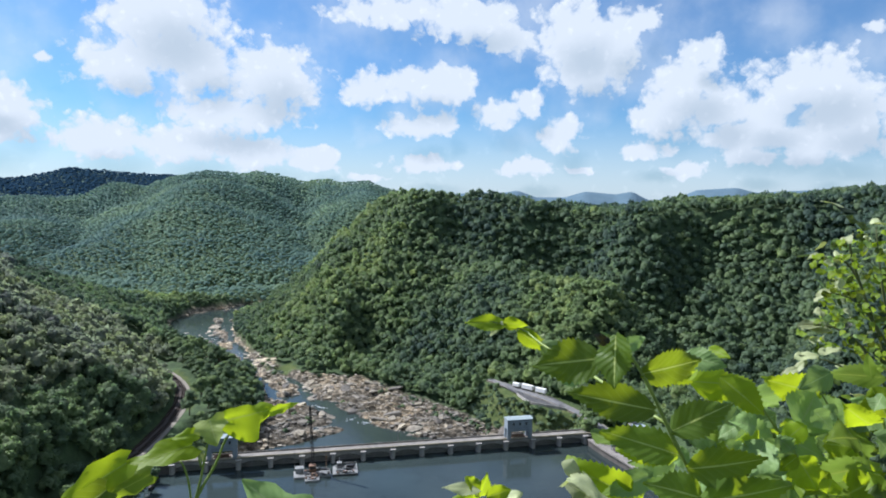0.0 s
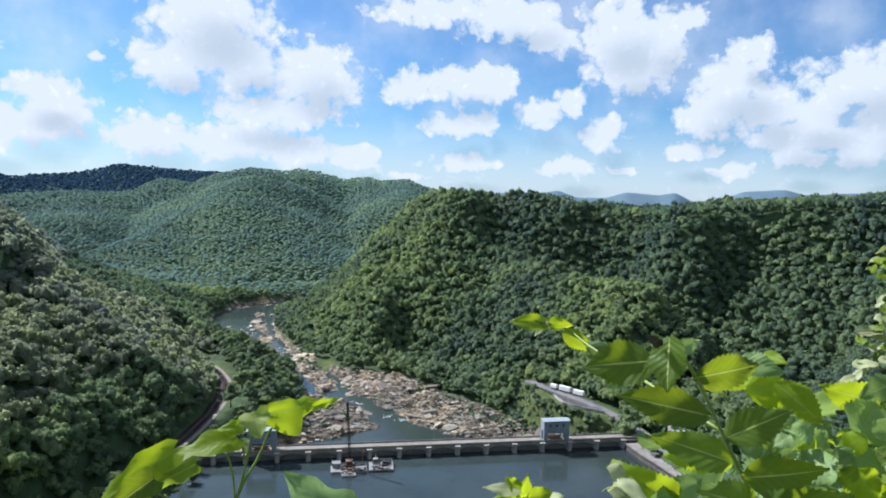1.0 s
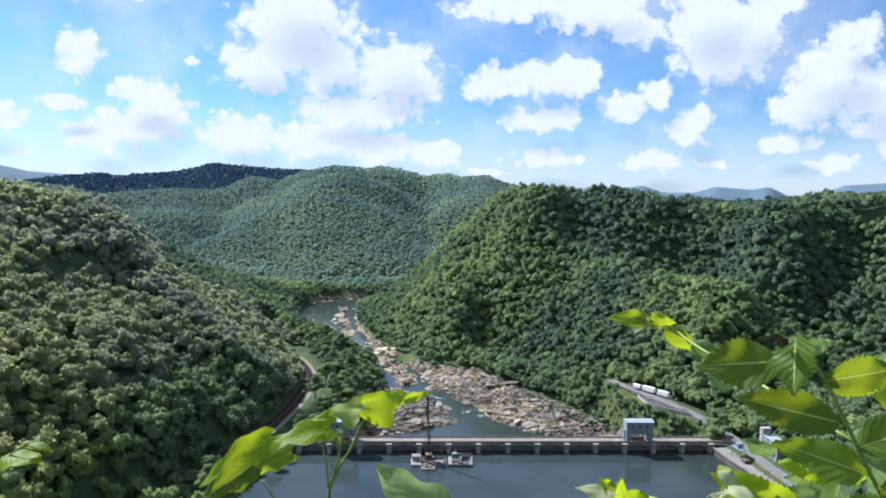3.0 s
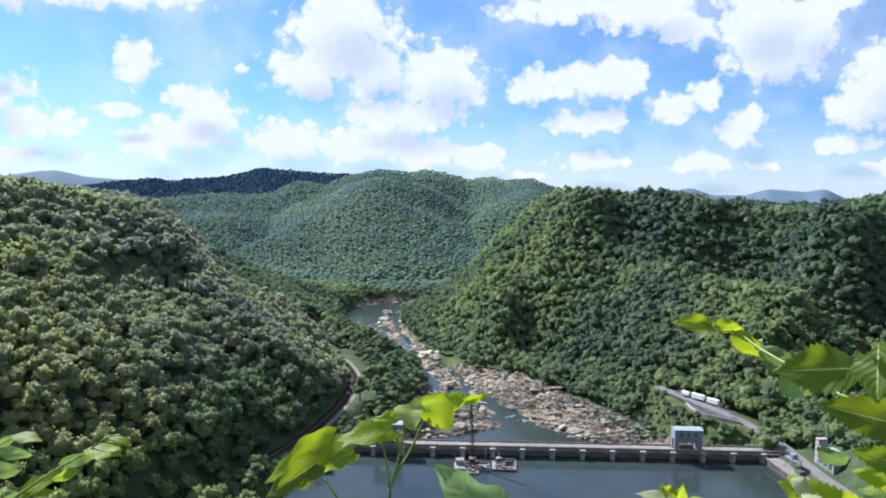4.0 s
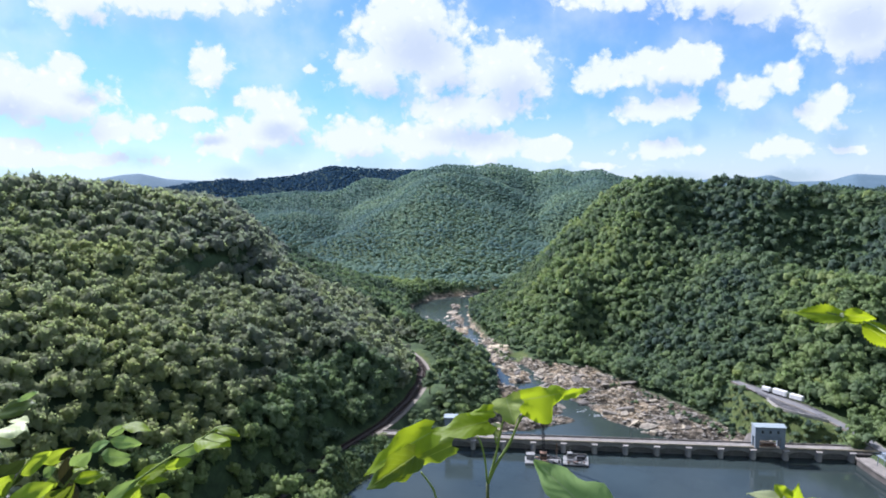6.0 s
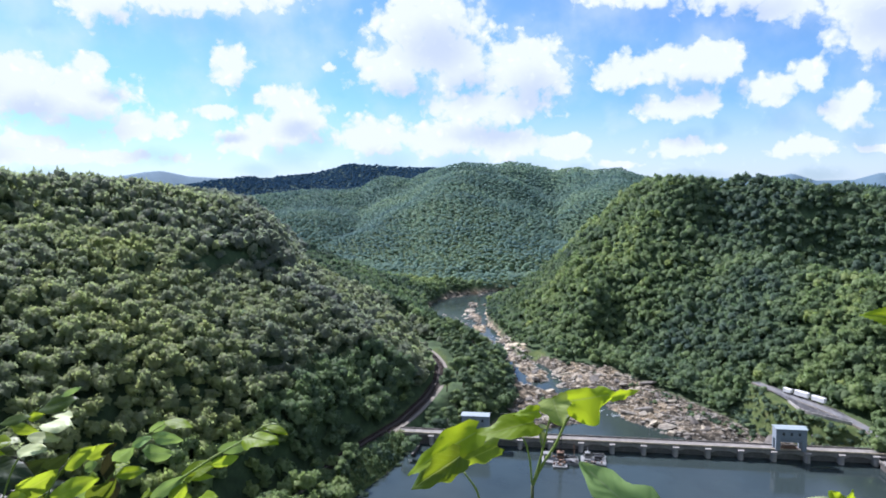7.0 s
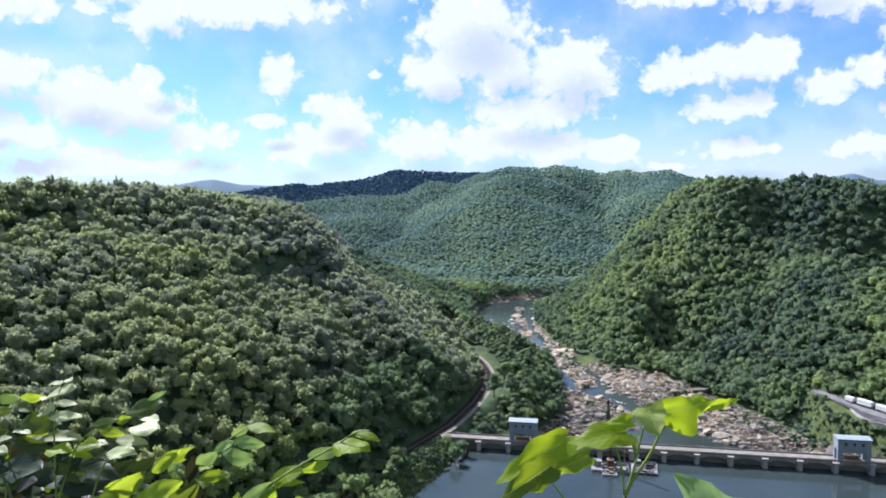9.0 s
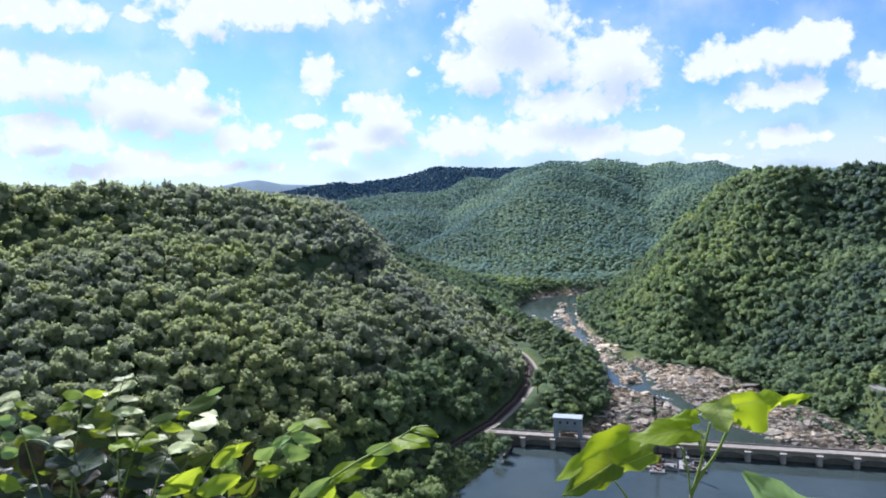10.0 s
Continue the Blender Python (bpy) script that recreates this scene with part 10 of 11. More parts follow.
for k in range(120):
    high_up = spray_dice.random()
    leaf_x = 0.605 + 0.05 * max(0.0, high_up - 0.75) * 4 + 0.25 * spray_dice.random() ** 1.2
    base = Vector((leaf_x, spray_dice.uniform(0.90, 1.12), 144.66 + 0.36 * high_up))
    way_out = Vector((spray_dice.gauss(-0.25, 0.8), spray_dice.gauss(0, 0.5), spray_dice.gauss(0.1, 0.5))).normalized()
    facing = Vector((spray_dice.gauss(0, 0.4), spray_dice.gauss(-0.5, 0.4), spray_dice.uniform(0.3, 1.0)))
    leaf(spray_dice.choice((LEAF, LEAF, OLIVE, OLIVE, DARK, YELL, PALE)), "oval", base, base + way_out * spray_dice.uniform(0.020, 0.034), facing, spray_dice.uniform(0.011, 0.017))

plant_now = thing("shrub", "dense shrub with oval green leaves on thin twigs", "shrub", at=(-1.4, 0.85, EYE - 1.65))
root((-0.933, 0.720, 144.422), 0.0056)
twig([(-0.933, 0.720, 144.422), (-0.896, 0.720, 144.513), (-0.869, 0.720, 144.542), (-0.812, 0.720, 144.580), (-0.758, 0.720, 144.617), (-0.705, 0.720, 144.649), (-0.671, 0.720, 144.673), (-0.649, 0.720, 144.679)], 0.0022, 0.0007)
leaf(LIME, "oval", (-0.676, 0.721, 144.672), (-0.639, 0.721, 144.673), (-0.01, -0.45, 0.89), 0.015)
leaf(LIME, "oval", (-0.703, 0.715, 144.652), (-0.649, 0.715, 144.663), (-0.20, -0.29, 0.94), 0.038)
leaf(LEAF, "oval", (-0.755, 0.728, 144.625), (-0.702, 0.728, 144.640), (0.01, -1.00, -0.02), 0.018)
leaf(YELL, "oval", (-0.761, 0.720, 144.607), (-0.718, 0.720, 144.622), (0.03, -1.00, -0.09), 0.016)
leaf(LIME, "oval", (-0.821, 0.730, 144.577), (-0.767, 0.730, 144.602), (-0.31, -0.67, 0.67), 0.033)
leaf(YELL, "oval", (-0.816, 0.725, 144.578), (-0.766, 0.725, 144.587), (-0.08, -0.90, 0.44), 0.011)
leaf(LEAF, "oval", (-0.868, 0.716, 144.542), (-0.807, 0.716, 144.583), (0.07, -0.99, -0.10), 0.019)
leaf(YELL, "oval", (-0.835, 0.716, 144.540), (-0.804, 0.716, 144.572), (0.29, -0.91, -0.29), 0.021)
leaf(LIME, "oval", (-0.897, 0.722, 144.529), (-0.876, 0.722, 144.549), (-0.60, -0.47, 0.64), 0.030)
leaf(LIME, "oval", (-0.794, 0.724, 144.549), (-0.759, 0.724, 144.561), (-0.28, -0.55, 0.79), 0.022)
leaf(LIME, "oval", (-0.864, 0.728, 144.516), (-0.807, 0.728, 144.550), (-0.46, -0.46, 0.76), 0.033)
root((-1.218, 0.890, 144.339), 0.0048)
twig([(-1.218, 0.890, 144.339), (-1.159, 0.890, 144.438), (-1.081, 0.890, 144.527), (-1.037, 0.890, 144.558), (-0.998, 0.890, 144.581)], 0.0019, 0.0007)
leaf(LIME, "oval", (-1.004, 0.888, 144.582), (-0.944, 0.888, 144.585), (-0.05, -0.19, 0.98), 0.027)
leaf(LEAF, "oval", (-1.058, 0.906, 144.550), (-1.020, 0.906, 144.569), (0.22, -0.88, -0.43), 0.018)
leaf(LEAF, "oval", (-1.039, 0.892, 144.548), (-0.980, 0.892, 144.549), (-0.00, -0.97, 0.26), 0.023)
leaf(LEAF, "oval", (-1.015, 0.907, 144.514), (-1.090, 0.907, 144.505), (0.01, -1.00, -0.06), 0.035)
leaf(LEAF, "oval", (-1.070, 0.877, 144.532), (-1.025, 0.877, 144.554), (-0.21, -0.88, 0.43), 0.018)
leaf(LEAF, "oval", (-1.109, 0.871, 144.501), (-1.062, 0.871, 144.533), (0.29, -0.85, -0.43), 0.027)
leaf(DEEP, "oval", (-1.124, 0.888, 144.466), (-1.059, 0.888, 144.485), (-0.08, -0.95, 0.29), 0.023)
leaf(LIME, "oval", (-1.118, 0.883, 144.491), (-1.087, 0.883, 144.496), (-0.16, -0.31, 0.94), 0.024)
leaf(YELL, "oval", (-1.208, 0.893, 144.482), (-1.139, 0.893, 144.519), (0.11, -0.97, -0.21), 0.024)
leaf(DEAD, "oval", (-1.164, 0.892, 144.495), (-1.130, 0.892, 144.522), (0.05, -1.00, -0.06), 0.012)
leaf(DEAD, "oval", (-1.124, 0.875, 144.511), (-1.133, 0.875, 144.459), (0.89, -0.43, -0.16), 0.025)
leaf(DEAD, "oval", (-1.168, 0.909, 144.443), (-1.152, 0.909, 144.405), (0.86, -0.34, 0.37), 0.030)
leaf(YELL, "oval", (-1.213, 0.894, 144.438), (-1.182, 0.894, 144.451), (-0.23, -0.80, 0.56), 0.028)
leaf(LEAF, "oval", (-1.227, 0.909, 144.452), (-1.195, 0.909, 144.469), (-0.09, -0.98, 0.17), 0.021)
root((-1.420, 0.810, 144.380), 0.0048)
twig([(-1.420, 0.810, 144.380), (-1.413, 0.810, 144.522), (-1.405, 0.810, 144.588), (-1.375, 0.810, 144.643)], 0.0019, 0.0007)
root((-1.585, 0.810, 144.347), 0.0048)
twig([(-1.585, 0.810, 144.347), (-1.559, 0.810, 144.454), (-1.524, 0.810, 144.550), (-1.508, 0.810, 144.595)], 0.0019, 0.0007)
root((-1.686, 0.810, 144.337), 0.0048)
twig([(-1.686, 0.810, 144.337), (-1.740, 0.810, 144.478), (-1.762, 0.810, 144.549)], 0.0019, 0.0007)
root((-1.419, 0.810, 144.389), 0.0048)
twig([(-1.419, 0.810, 144.389), (-1.352, 0.810, 144.518), (-1.274, 0.810, 144.571), (-1.201, 0.810, 144.611)], 0.0019, 0.0007)
root((-1.329, 0.810, 144.398), 0.0048)
twig([(-1.329, 0.810, 144.398), (-1.282, 0.810, 144.491), (-1.231, 0.810, 144.536), (-1.182, 0.810, 144.583)], 0.0019, 0.0007)
root((-1.219, 0.810, 144.428), 0.0048)
twig([(-1.219, 0.810, 144.428), (-1.169, 0.810, 144.494), (-1.110, 0.810, 144.555)], 0.0019, 0.0007)
root((-1.591, 0.810, 144.458), 0.0048)
twig([(-1.591, 0.810, 144.458), (-1.673, 0.810, 144.474), (-1.738, 0.810, 144.464)], 0.0019, 0.0007)
leaf(PALE, "oval", (-1.358, 0.794, 144.644), (-1.393, 0.794, 144.643), (-0.02, -0.21, 0.98), 0.022)
leaf(PALE, "oval", (-1.417, 0.839, 144.631), (-1.390, 0.839, 144.638), (-0.24, -0.31, 0.92), 0.021)
leaf(PALE, "oval", (-1.432, 0.838, 144.610), (-1.382, 0.838, 144.625), (-0.22, -0.64, 0.73), 0.022)
leaf(PALE, "oval", (-1.413, 0.825, 144.608), (-1.458, 0.825, 144.600), (-0.17, -0.19, 0.97), 0.041)
leaf(PALE, "oval", (-1.402, 0.809, 144.600), (-1.338, 0.809, 144.604), (-0.05, -0.50, 0.86), 0.016)
leaf(PALE, "oval", (-1.403, 0.809, 144.592), (-1.460, 0.809, 144.576), (-0.25, -0.45, 0.86), 0.039)
leaf(PALE, "oval", (-1.412, 0.803, 144.571), (-1.324, 0.803, 144.588), (-0.15, -0.63, 0.76), 0.022)
leaf(YELL, "oval", (-1.545, 0.831, 144.580), (-1.635, 0.831, 144.580), (-0.00, -0.80, 0.60), 0.024)
leaf(YELL, "oval", (-1.503, 0.808, 144.596), (-1.442, 0.808, 144.603), (0.03, -0.96, -0.27), 0.021)
leaf(YELL, "oval", (-1.591, 0.842, 144.549), (-1.678, 0.842, 144.539), (-0.07, -0.81, 0.58), 0.022)
leaf(OLIVE, "oval", (-1.457, 0.774, 144.598), (-1.414, 0.774, 144.592), (0.10, -0.70, 0.71), 0.019)
leaf(OLIVE, "oval", (-1.532, 0.818, 144.538), (-1.420, 0.818, 144.553), (-0.06, -0.91, 0.41), 0.042)
leaf(OLIVE, "oval", (-1.567, 0.817, 144.520), (-1.689, 0.817, 144.505), (-0.00, -1.00, 0.02), 0.037)
leaf(PALE, "oval", (-1.484, 0.838, 144.508), (-1.389, 0.838, 144.532), (-0.19, -0.61, 0.77), 0.029)
leaf(PALE, "oval", (-1.527, 0.805, 144.529), (-1.477, 0.805, 144.536), (-0.13, -0.25, 0.96), 0.017)
leaf(YELL, "oval", (-1.557, 0.848, 144.499), (-1.491, 0.848, 144.514), (-0.02, -1.00, 0.07), 0.013)
leaf(PALE, "oval", (-1.492, 0.808, 144.511), (-1.440, 0.808, 144.518), (-0.13, -0.42, 0.90), 0.024)
leaf(PALE, "oval", (-1.611, 0.849, 144.486), (-1.674, 0.849, 144.475), (-0.15, -0.45, 0.88), 0.018)
leaf(PALE, "oval", (-1.809, 0.807, 144.553), (-1.734, 0.807, 144.567), (-0.17, -0.43, 0.89), 0.031)
leaf(LIME, "oval", (-1.683, 0.771, 144.568), (-1.627, 0.771, 144.567), (0.01, -0.50, 0.86), 0.017)
leaf(PALE, "oval", (-1.756, 0.777, 144.543), (-1.703, 0.777, 144.557), (-0.21, -0.60, 0.77), 0.031)
leaf(YELL, "oval", (-1.728, 0.799, 144.527), (-1.672, 0.799, 144.529), (0.00, -1.00, -0.02), 0.018)
leaf(LEAF, "oval", (-1.883, 0.839, 144.479), (-1.813, 0.839, 144.488), (-0.05, -0.94, 0.35), 0.029)
leaf(LEAF, "oval", (-1.801, 0.841, 144.472), (-1.715, 0.841, 144.471), (0.00, -0.61, 0.80), 0.028)
leaf(LEAF, "oval", (-1.760, 0.774, 144.481), (-1.704, 0.774, 144.488), (-0.02, -0.99, 0.15), 0.026)
leaf(LEAF, "oval", (-1.830, 0.806, 144.422), (-1.758, 0.806, 144.438), (0.00, -1.00, -0.02), 0.031)
leaf(PALE, "oval", (-1.767, 0.800, 144.563), (-1.720, 0.800, 144.576), (-0.23, -0.49, 0.84), 0.021)
leaf(OLIVE, "oval", (-1.258, 0.848, 144.586), (-1.165, 0.848, 144.617), (-0.18, -0.82, 0.55), 0.032)
leaf(LEAF, "oval", (-1.181, 0.832, 144.624), (-1.141, 0.832, 144.643), (-0.02, -1.00, 0.05), 0.010)
leaf(YELL, "oval", (-1.239, 0.811, 144.583), (-1.203, 0.811, 144.595), (-0.03, -0.99, 0.10), 0.016)
leaf(YELL, "oval", (-1.336, 0.846, 144.544), (-1.278, 0.846, 144.542), (0.01, -0.97, 0.24), 0.022)
leaf(OLIVE, "oval", (-1.296, 0.800, 144.571), (-1.219, 0.800, 144.594), (-0.17, -0.78, 0.60), 0.019)
leaf(PALE, "oval", (-1.174, 0.787, 144.590), (-1.106, 0.787, 144.597), (-0.10, -0.28, 0.95), 0.038)
leaf(PALE, "oval", (-1.190, 0.823, 144.590), (-1.146, 0.823, 144.594), (-0.08, -0.18, 0.98), 0.025)
leaf(PALE, "oval", (-1.196, 0.777, 144.568), (-1.127, 0.777, 144.576), (-0.10, -0.52, 0.85), 0.024)
leaf(PALE, "oval", (-1.219, 0.773, 144.540), (-1.148, 0.773, 144.555), (-0.17, -0.58, 0.80), 0.029)
leaf(LIME, "oval", (-1.376, 0.827, 144.508), (-1.318, 0.827, 144.530), (-0.31, -0.44, 0.84), 0.035)
leaf(PALE, "oval", (-1.348, 0.836, 144.519), (-1.301, 0.836, 144.527), (-0.17, -0.20, 0.97), 0.025)
leaf(LIME, "oval", (-1.383, 0.819, 144.497), (-1.321, 0.819, 144.505), (-0.11, -0.48, 0.87), 0.016)
leaf(LIME, "oval", (-1.375, 0.772, 144.524), (-1.318, 0.772, 144.537), (-0.22, -0.17, 0.96), 0.041)
leaf(OLIVE, "oval", (-1.518, 0.798, 144.511), (-1.413, 0.798, 144.509), (0.01, -0.94, 0.34), 0.030)
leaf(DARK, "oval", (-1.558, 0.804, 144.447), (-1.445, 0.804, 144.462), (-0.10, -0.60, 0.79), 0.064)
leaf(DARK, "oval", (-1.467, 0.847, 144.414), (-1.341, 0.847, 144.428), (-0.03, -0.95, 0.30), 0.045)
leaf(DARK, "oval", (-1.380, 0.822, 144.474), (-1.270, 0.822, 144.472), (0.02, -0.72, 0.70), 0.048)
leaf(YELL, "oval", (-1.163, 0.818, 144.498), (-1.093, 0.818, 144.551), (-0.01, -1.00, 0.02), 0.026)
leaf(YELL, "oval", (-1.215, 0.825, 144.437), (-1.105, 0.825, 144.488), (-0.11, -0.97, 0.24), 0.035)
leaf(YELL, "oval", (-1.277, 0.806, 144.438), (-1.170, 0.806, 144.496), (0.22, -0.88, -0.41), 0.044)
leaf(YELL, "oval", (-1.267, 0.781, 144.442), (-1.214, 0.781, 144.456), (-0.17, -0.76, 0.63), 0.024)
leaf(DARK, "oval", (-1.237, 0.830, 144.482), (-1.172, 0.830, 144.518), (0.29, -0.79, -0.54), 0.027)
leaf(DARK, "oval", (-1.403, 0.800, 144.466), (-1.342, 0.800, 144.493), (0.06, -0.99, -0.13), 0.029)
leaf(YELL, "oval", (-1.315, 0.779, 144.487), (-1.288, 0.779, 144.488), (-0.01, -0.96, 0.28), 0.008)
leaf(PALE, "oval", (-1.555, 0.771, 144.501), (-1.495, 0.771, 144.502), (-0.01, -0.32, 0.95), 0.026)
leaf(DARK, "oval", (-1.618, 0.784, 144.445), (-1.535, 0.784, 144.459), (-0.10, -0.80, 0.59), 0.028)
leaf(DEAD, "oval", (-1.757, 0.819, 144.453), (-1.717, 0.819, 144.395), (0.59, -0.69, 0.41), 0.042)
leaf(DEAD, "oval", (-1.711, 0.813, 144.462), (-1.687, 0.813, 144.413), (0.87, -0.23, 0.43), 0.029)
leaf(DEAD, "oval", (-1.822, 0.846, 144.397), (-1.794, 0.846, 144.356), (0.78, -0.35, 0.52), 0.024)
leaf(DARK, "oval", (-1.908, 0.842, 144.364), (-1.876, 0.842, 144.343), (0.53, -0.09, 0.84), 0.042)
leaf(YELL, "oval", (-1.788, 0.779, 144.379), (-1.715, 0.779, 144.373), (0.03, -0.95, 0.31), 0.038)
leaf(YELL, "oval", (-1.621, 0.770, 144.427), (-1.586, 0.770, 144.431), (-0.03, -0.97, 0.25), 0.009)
# Inner leaves: deep shade low in the shrub is put into their dark colours.
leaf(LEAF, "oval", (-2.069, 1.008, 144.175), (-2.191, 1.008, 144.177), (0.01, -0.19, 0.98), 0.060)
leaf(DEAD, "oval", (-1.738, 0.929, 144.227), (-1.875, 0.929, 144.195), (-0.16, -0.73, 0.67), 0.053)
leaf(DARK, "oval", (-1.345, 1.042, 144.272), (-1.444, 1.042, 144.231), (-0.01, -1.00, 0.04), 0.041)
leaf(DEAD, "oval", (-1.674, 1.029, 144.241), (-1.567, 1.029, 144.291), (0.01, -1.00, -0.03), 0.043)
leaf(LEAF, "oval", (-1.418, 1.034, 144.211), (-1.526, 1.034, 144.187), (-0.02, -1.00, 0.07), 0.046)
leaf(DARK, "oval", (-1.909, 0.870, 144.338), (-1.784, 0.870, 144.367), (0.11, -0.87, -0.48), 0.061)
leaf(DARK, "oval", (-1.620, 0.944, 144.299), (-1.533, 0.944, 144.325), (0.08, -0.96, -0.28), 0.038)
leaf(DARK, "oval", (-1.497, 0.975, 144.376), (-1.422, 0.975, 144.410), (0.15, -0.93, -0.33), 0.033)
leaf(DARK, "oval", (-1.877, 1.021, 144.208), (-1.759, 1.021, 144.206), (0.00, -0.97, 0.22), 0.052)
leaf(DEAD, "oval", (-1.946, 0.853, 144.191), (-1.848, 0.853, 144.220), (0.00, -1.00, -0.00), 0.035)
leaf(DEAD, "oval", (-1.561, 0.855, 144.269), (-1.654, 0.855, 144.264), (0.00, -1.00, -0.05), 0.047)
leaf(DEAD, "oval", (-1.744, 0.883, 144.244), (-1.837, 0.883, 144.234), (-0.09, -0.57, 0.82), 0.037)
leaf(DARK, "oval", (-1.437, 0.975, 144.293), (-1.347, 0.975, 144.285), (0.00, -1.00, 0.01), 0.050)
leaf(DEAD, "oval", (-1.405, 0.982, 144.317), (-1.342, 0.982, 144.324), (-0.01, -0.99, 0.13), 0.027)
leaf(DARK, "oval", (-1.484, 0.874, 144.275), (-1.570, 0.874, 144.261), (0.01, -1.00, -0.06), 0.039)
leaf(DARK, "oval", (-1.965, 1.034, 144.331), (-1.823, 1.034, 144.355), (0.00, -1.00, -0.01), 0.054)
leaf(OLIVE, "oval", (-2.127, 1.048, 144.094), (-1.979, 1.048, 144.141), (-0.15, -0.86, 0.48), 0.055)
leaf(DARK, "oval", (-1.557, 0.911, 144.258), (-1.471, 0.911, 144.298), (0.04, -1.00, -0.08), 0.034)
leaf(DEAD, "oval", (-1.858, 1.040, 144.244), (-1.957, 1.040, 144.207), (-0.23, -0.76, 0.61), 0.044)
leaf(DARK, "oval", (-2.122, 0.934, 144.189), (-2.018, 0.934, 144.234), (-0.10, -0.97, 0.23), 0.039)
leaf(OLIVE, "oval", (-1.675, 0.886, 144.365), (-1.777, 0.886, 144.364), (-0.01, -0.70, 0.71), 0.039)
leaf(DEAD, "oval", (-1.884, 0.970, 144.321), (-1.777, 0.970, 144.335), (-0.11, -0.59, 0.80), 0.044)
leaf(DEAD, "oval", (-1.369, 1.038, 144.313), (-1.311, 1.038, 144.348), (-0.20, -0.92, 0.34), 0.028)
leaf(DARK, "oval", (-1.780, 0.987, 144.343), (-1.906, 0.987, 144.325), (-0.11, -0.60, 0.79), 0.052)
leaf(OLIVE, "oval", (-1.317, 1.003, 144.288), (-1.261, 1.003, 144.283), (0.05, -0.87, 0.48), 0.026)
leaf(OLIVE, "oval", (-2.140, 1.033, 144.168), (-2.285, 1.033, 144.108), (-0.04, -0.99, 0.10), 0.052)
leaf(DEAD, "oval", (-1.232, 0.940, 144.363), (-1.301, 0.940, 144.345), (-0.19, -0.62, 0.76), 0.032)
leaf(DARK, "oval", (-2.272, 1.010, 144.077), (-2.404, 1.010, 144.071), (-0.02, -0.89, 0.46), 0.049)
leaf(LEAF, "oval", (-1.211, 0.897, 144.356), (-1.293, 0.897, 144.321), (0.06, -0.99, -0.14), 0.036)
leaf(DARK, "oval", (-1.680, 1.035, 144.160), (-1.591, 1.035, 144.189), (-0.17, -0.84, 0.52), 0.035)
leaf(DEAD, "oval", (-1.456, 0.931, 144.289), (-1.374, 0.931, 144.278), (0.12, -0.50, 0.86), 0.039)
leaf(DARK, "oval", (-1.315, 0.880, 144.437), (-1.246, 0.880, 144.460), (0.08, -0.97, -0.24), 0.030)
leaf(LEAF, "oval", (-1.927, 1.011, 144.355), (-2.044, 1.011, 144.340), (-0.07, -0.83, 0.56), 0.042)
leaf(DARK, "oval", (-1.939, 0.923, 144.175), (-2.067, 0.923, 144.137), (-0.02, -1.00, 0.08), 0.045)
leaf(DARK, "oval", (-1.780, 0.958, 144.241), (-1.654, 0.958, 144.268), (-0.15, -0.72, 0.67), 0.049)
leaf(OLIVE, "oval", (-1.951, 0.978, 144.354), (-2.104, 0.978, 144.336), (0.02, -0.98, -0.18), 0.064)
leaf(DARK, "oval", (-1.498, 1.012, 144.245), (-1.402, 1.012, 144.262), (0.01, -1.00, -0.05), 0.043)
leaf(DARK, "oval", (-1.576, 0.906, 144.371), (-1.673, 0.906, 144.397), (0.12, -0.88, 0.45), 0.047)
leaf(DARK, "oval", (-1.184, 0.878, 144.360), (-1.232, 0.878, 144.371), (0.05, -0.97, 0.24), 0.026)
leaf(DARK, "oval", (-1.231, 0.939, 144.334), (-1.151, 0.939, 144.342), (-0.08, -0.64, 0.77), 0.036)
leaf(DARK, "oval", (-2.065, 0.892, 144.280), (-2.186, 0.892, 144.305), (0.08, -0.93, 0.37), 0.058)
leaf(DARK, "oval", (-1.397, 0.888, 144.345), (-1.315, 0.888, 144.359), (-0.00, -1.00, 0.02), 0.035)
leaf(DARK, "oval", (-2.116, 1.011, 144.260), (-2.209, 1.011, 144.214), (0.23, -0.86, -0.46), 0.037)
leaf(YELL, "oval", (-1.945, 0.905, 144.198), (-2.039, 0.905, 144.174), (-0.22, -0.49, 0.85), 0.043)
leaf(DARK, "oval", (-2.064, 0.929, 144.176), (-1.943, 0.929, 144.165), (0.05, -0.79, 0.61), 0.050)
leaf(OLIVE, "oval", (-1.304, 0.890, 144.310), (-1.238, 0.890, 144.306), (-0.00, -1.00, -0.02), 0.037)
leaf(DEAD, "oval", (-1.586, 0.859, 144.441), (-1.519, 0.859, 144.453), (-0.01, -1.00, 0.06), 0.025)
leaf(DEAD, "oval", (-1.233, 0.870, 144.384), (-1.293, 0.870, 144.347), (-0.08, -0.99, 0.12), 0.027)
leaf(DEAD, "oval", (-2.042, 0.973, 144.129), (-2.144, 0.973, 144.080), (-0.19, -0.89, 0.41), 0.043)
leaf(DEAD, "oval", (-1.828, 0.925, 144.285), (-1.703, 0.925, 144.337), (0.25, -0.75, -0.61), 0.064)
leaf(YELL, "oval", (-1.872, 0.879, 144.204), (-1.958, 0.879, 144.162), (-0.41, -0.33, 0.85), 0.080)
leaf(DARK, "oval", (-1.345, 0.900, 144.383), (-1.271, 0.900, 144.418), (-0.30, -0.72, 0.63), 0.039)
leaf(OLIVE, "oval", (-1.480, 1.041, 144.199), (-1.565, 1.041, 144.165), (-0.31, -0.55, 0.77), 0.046)
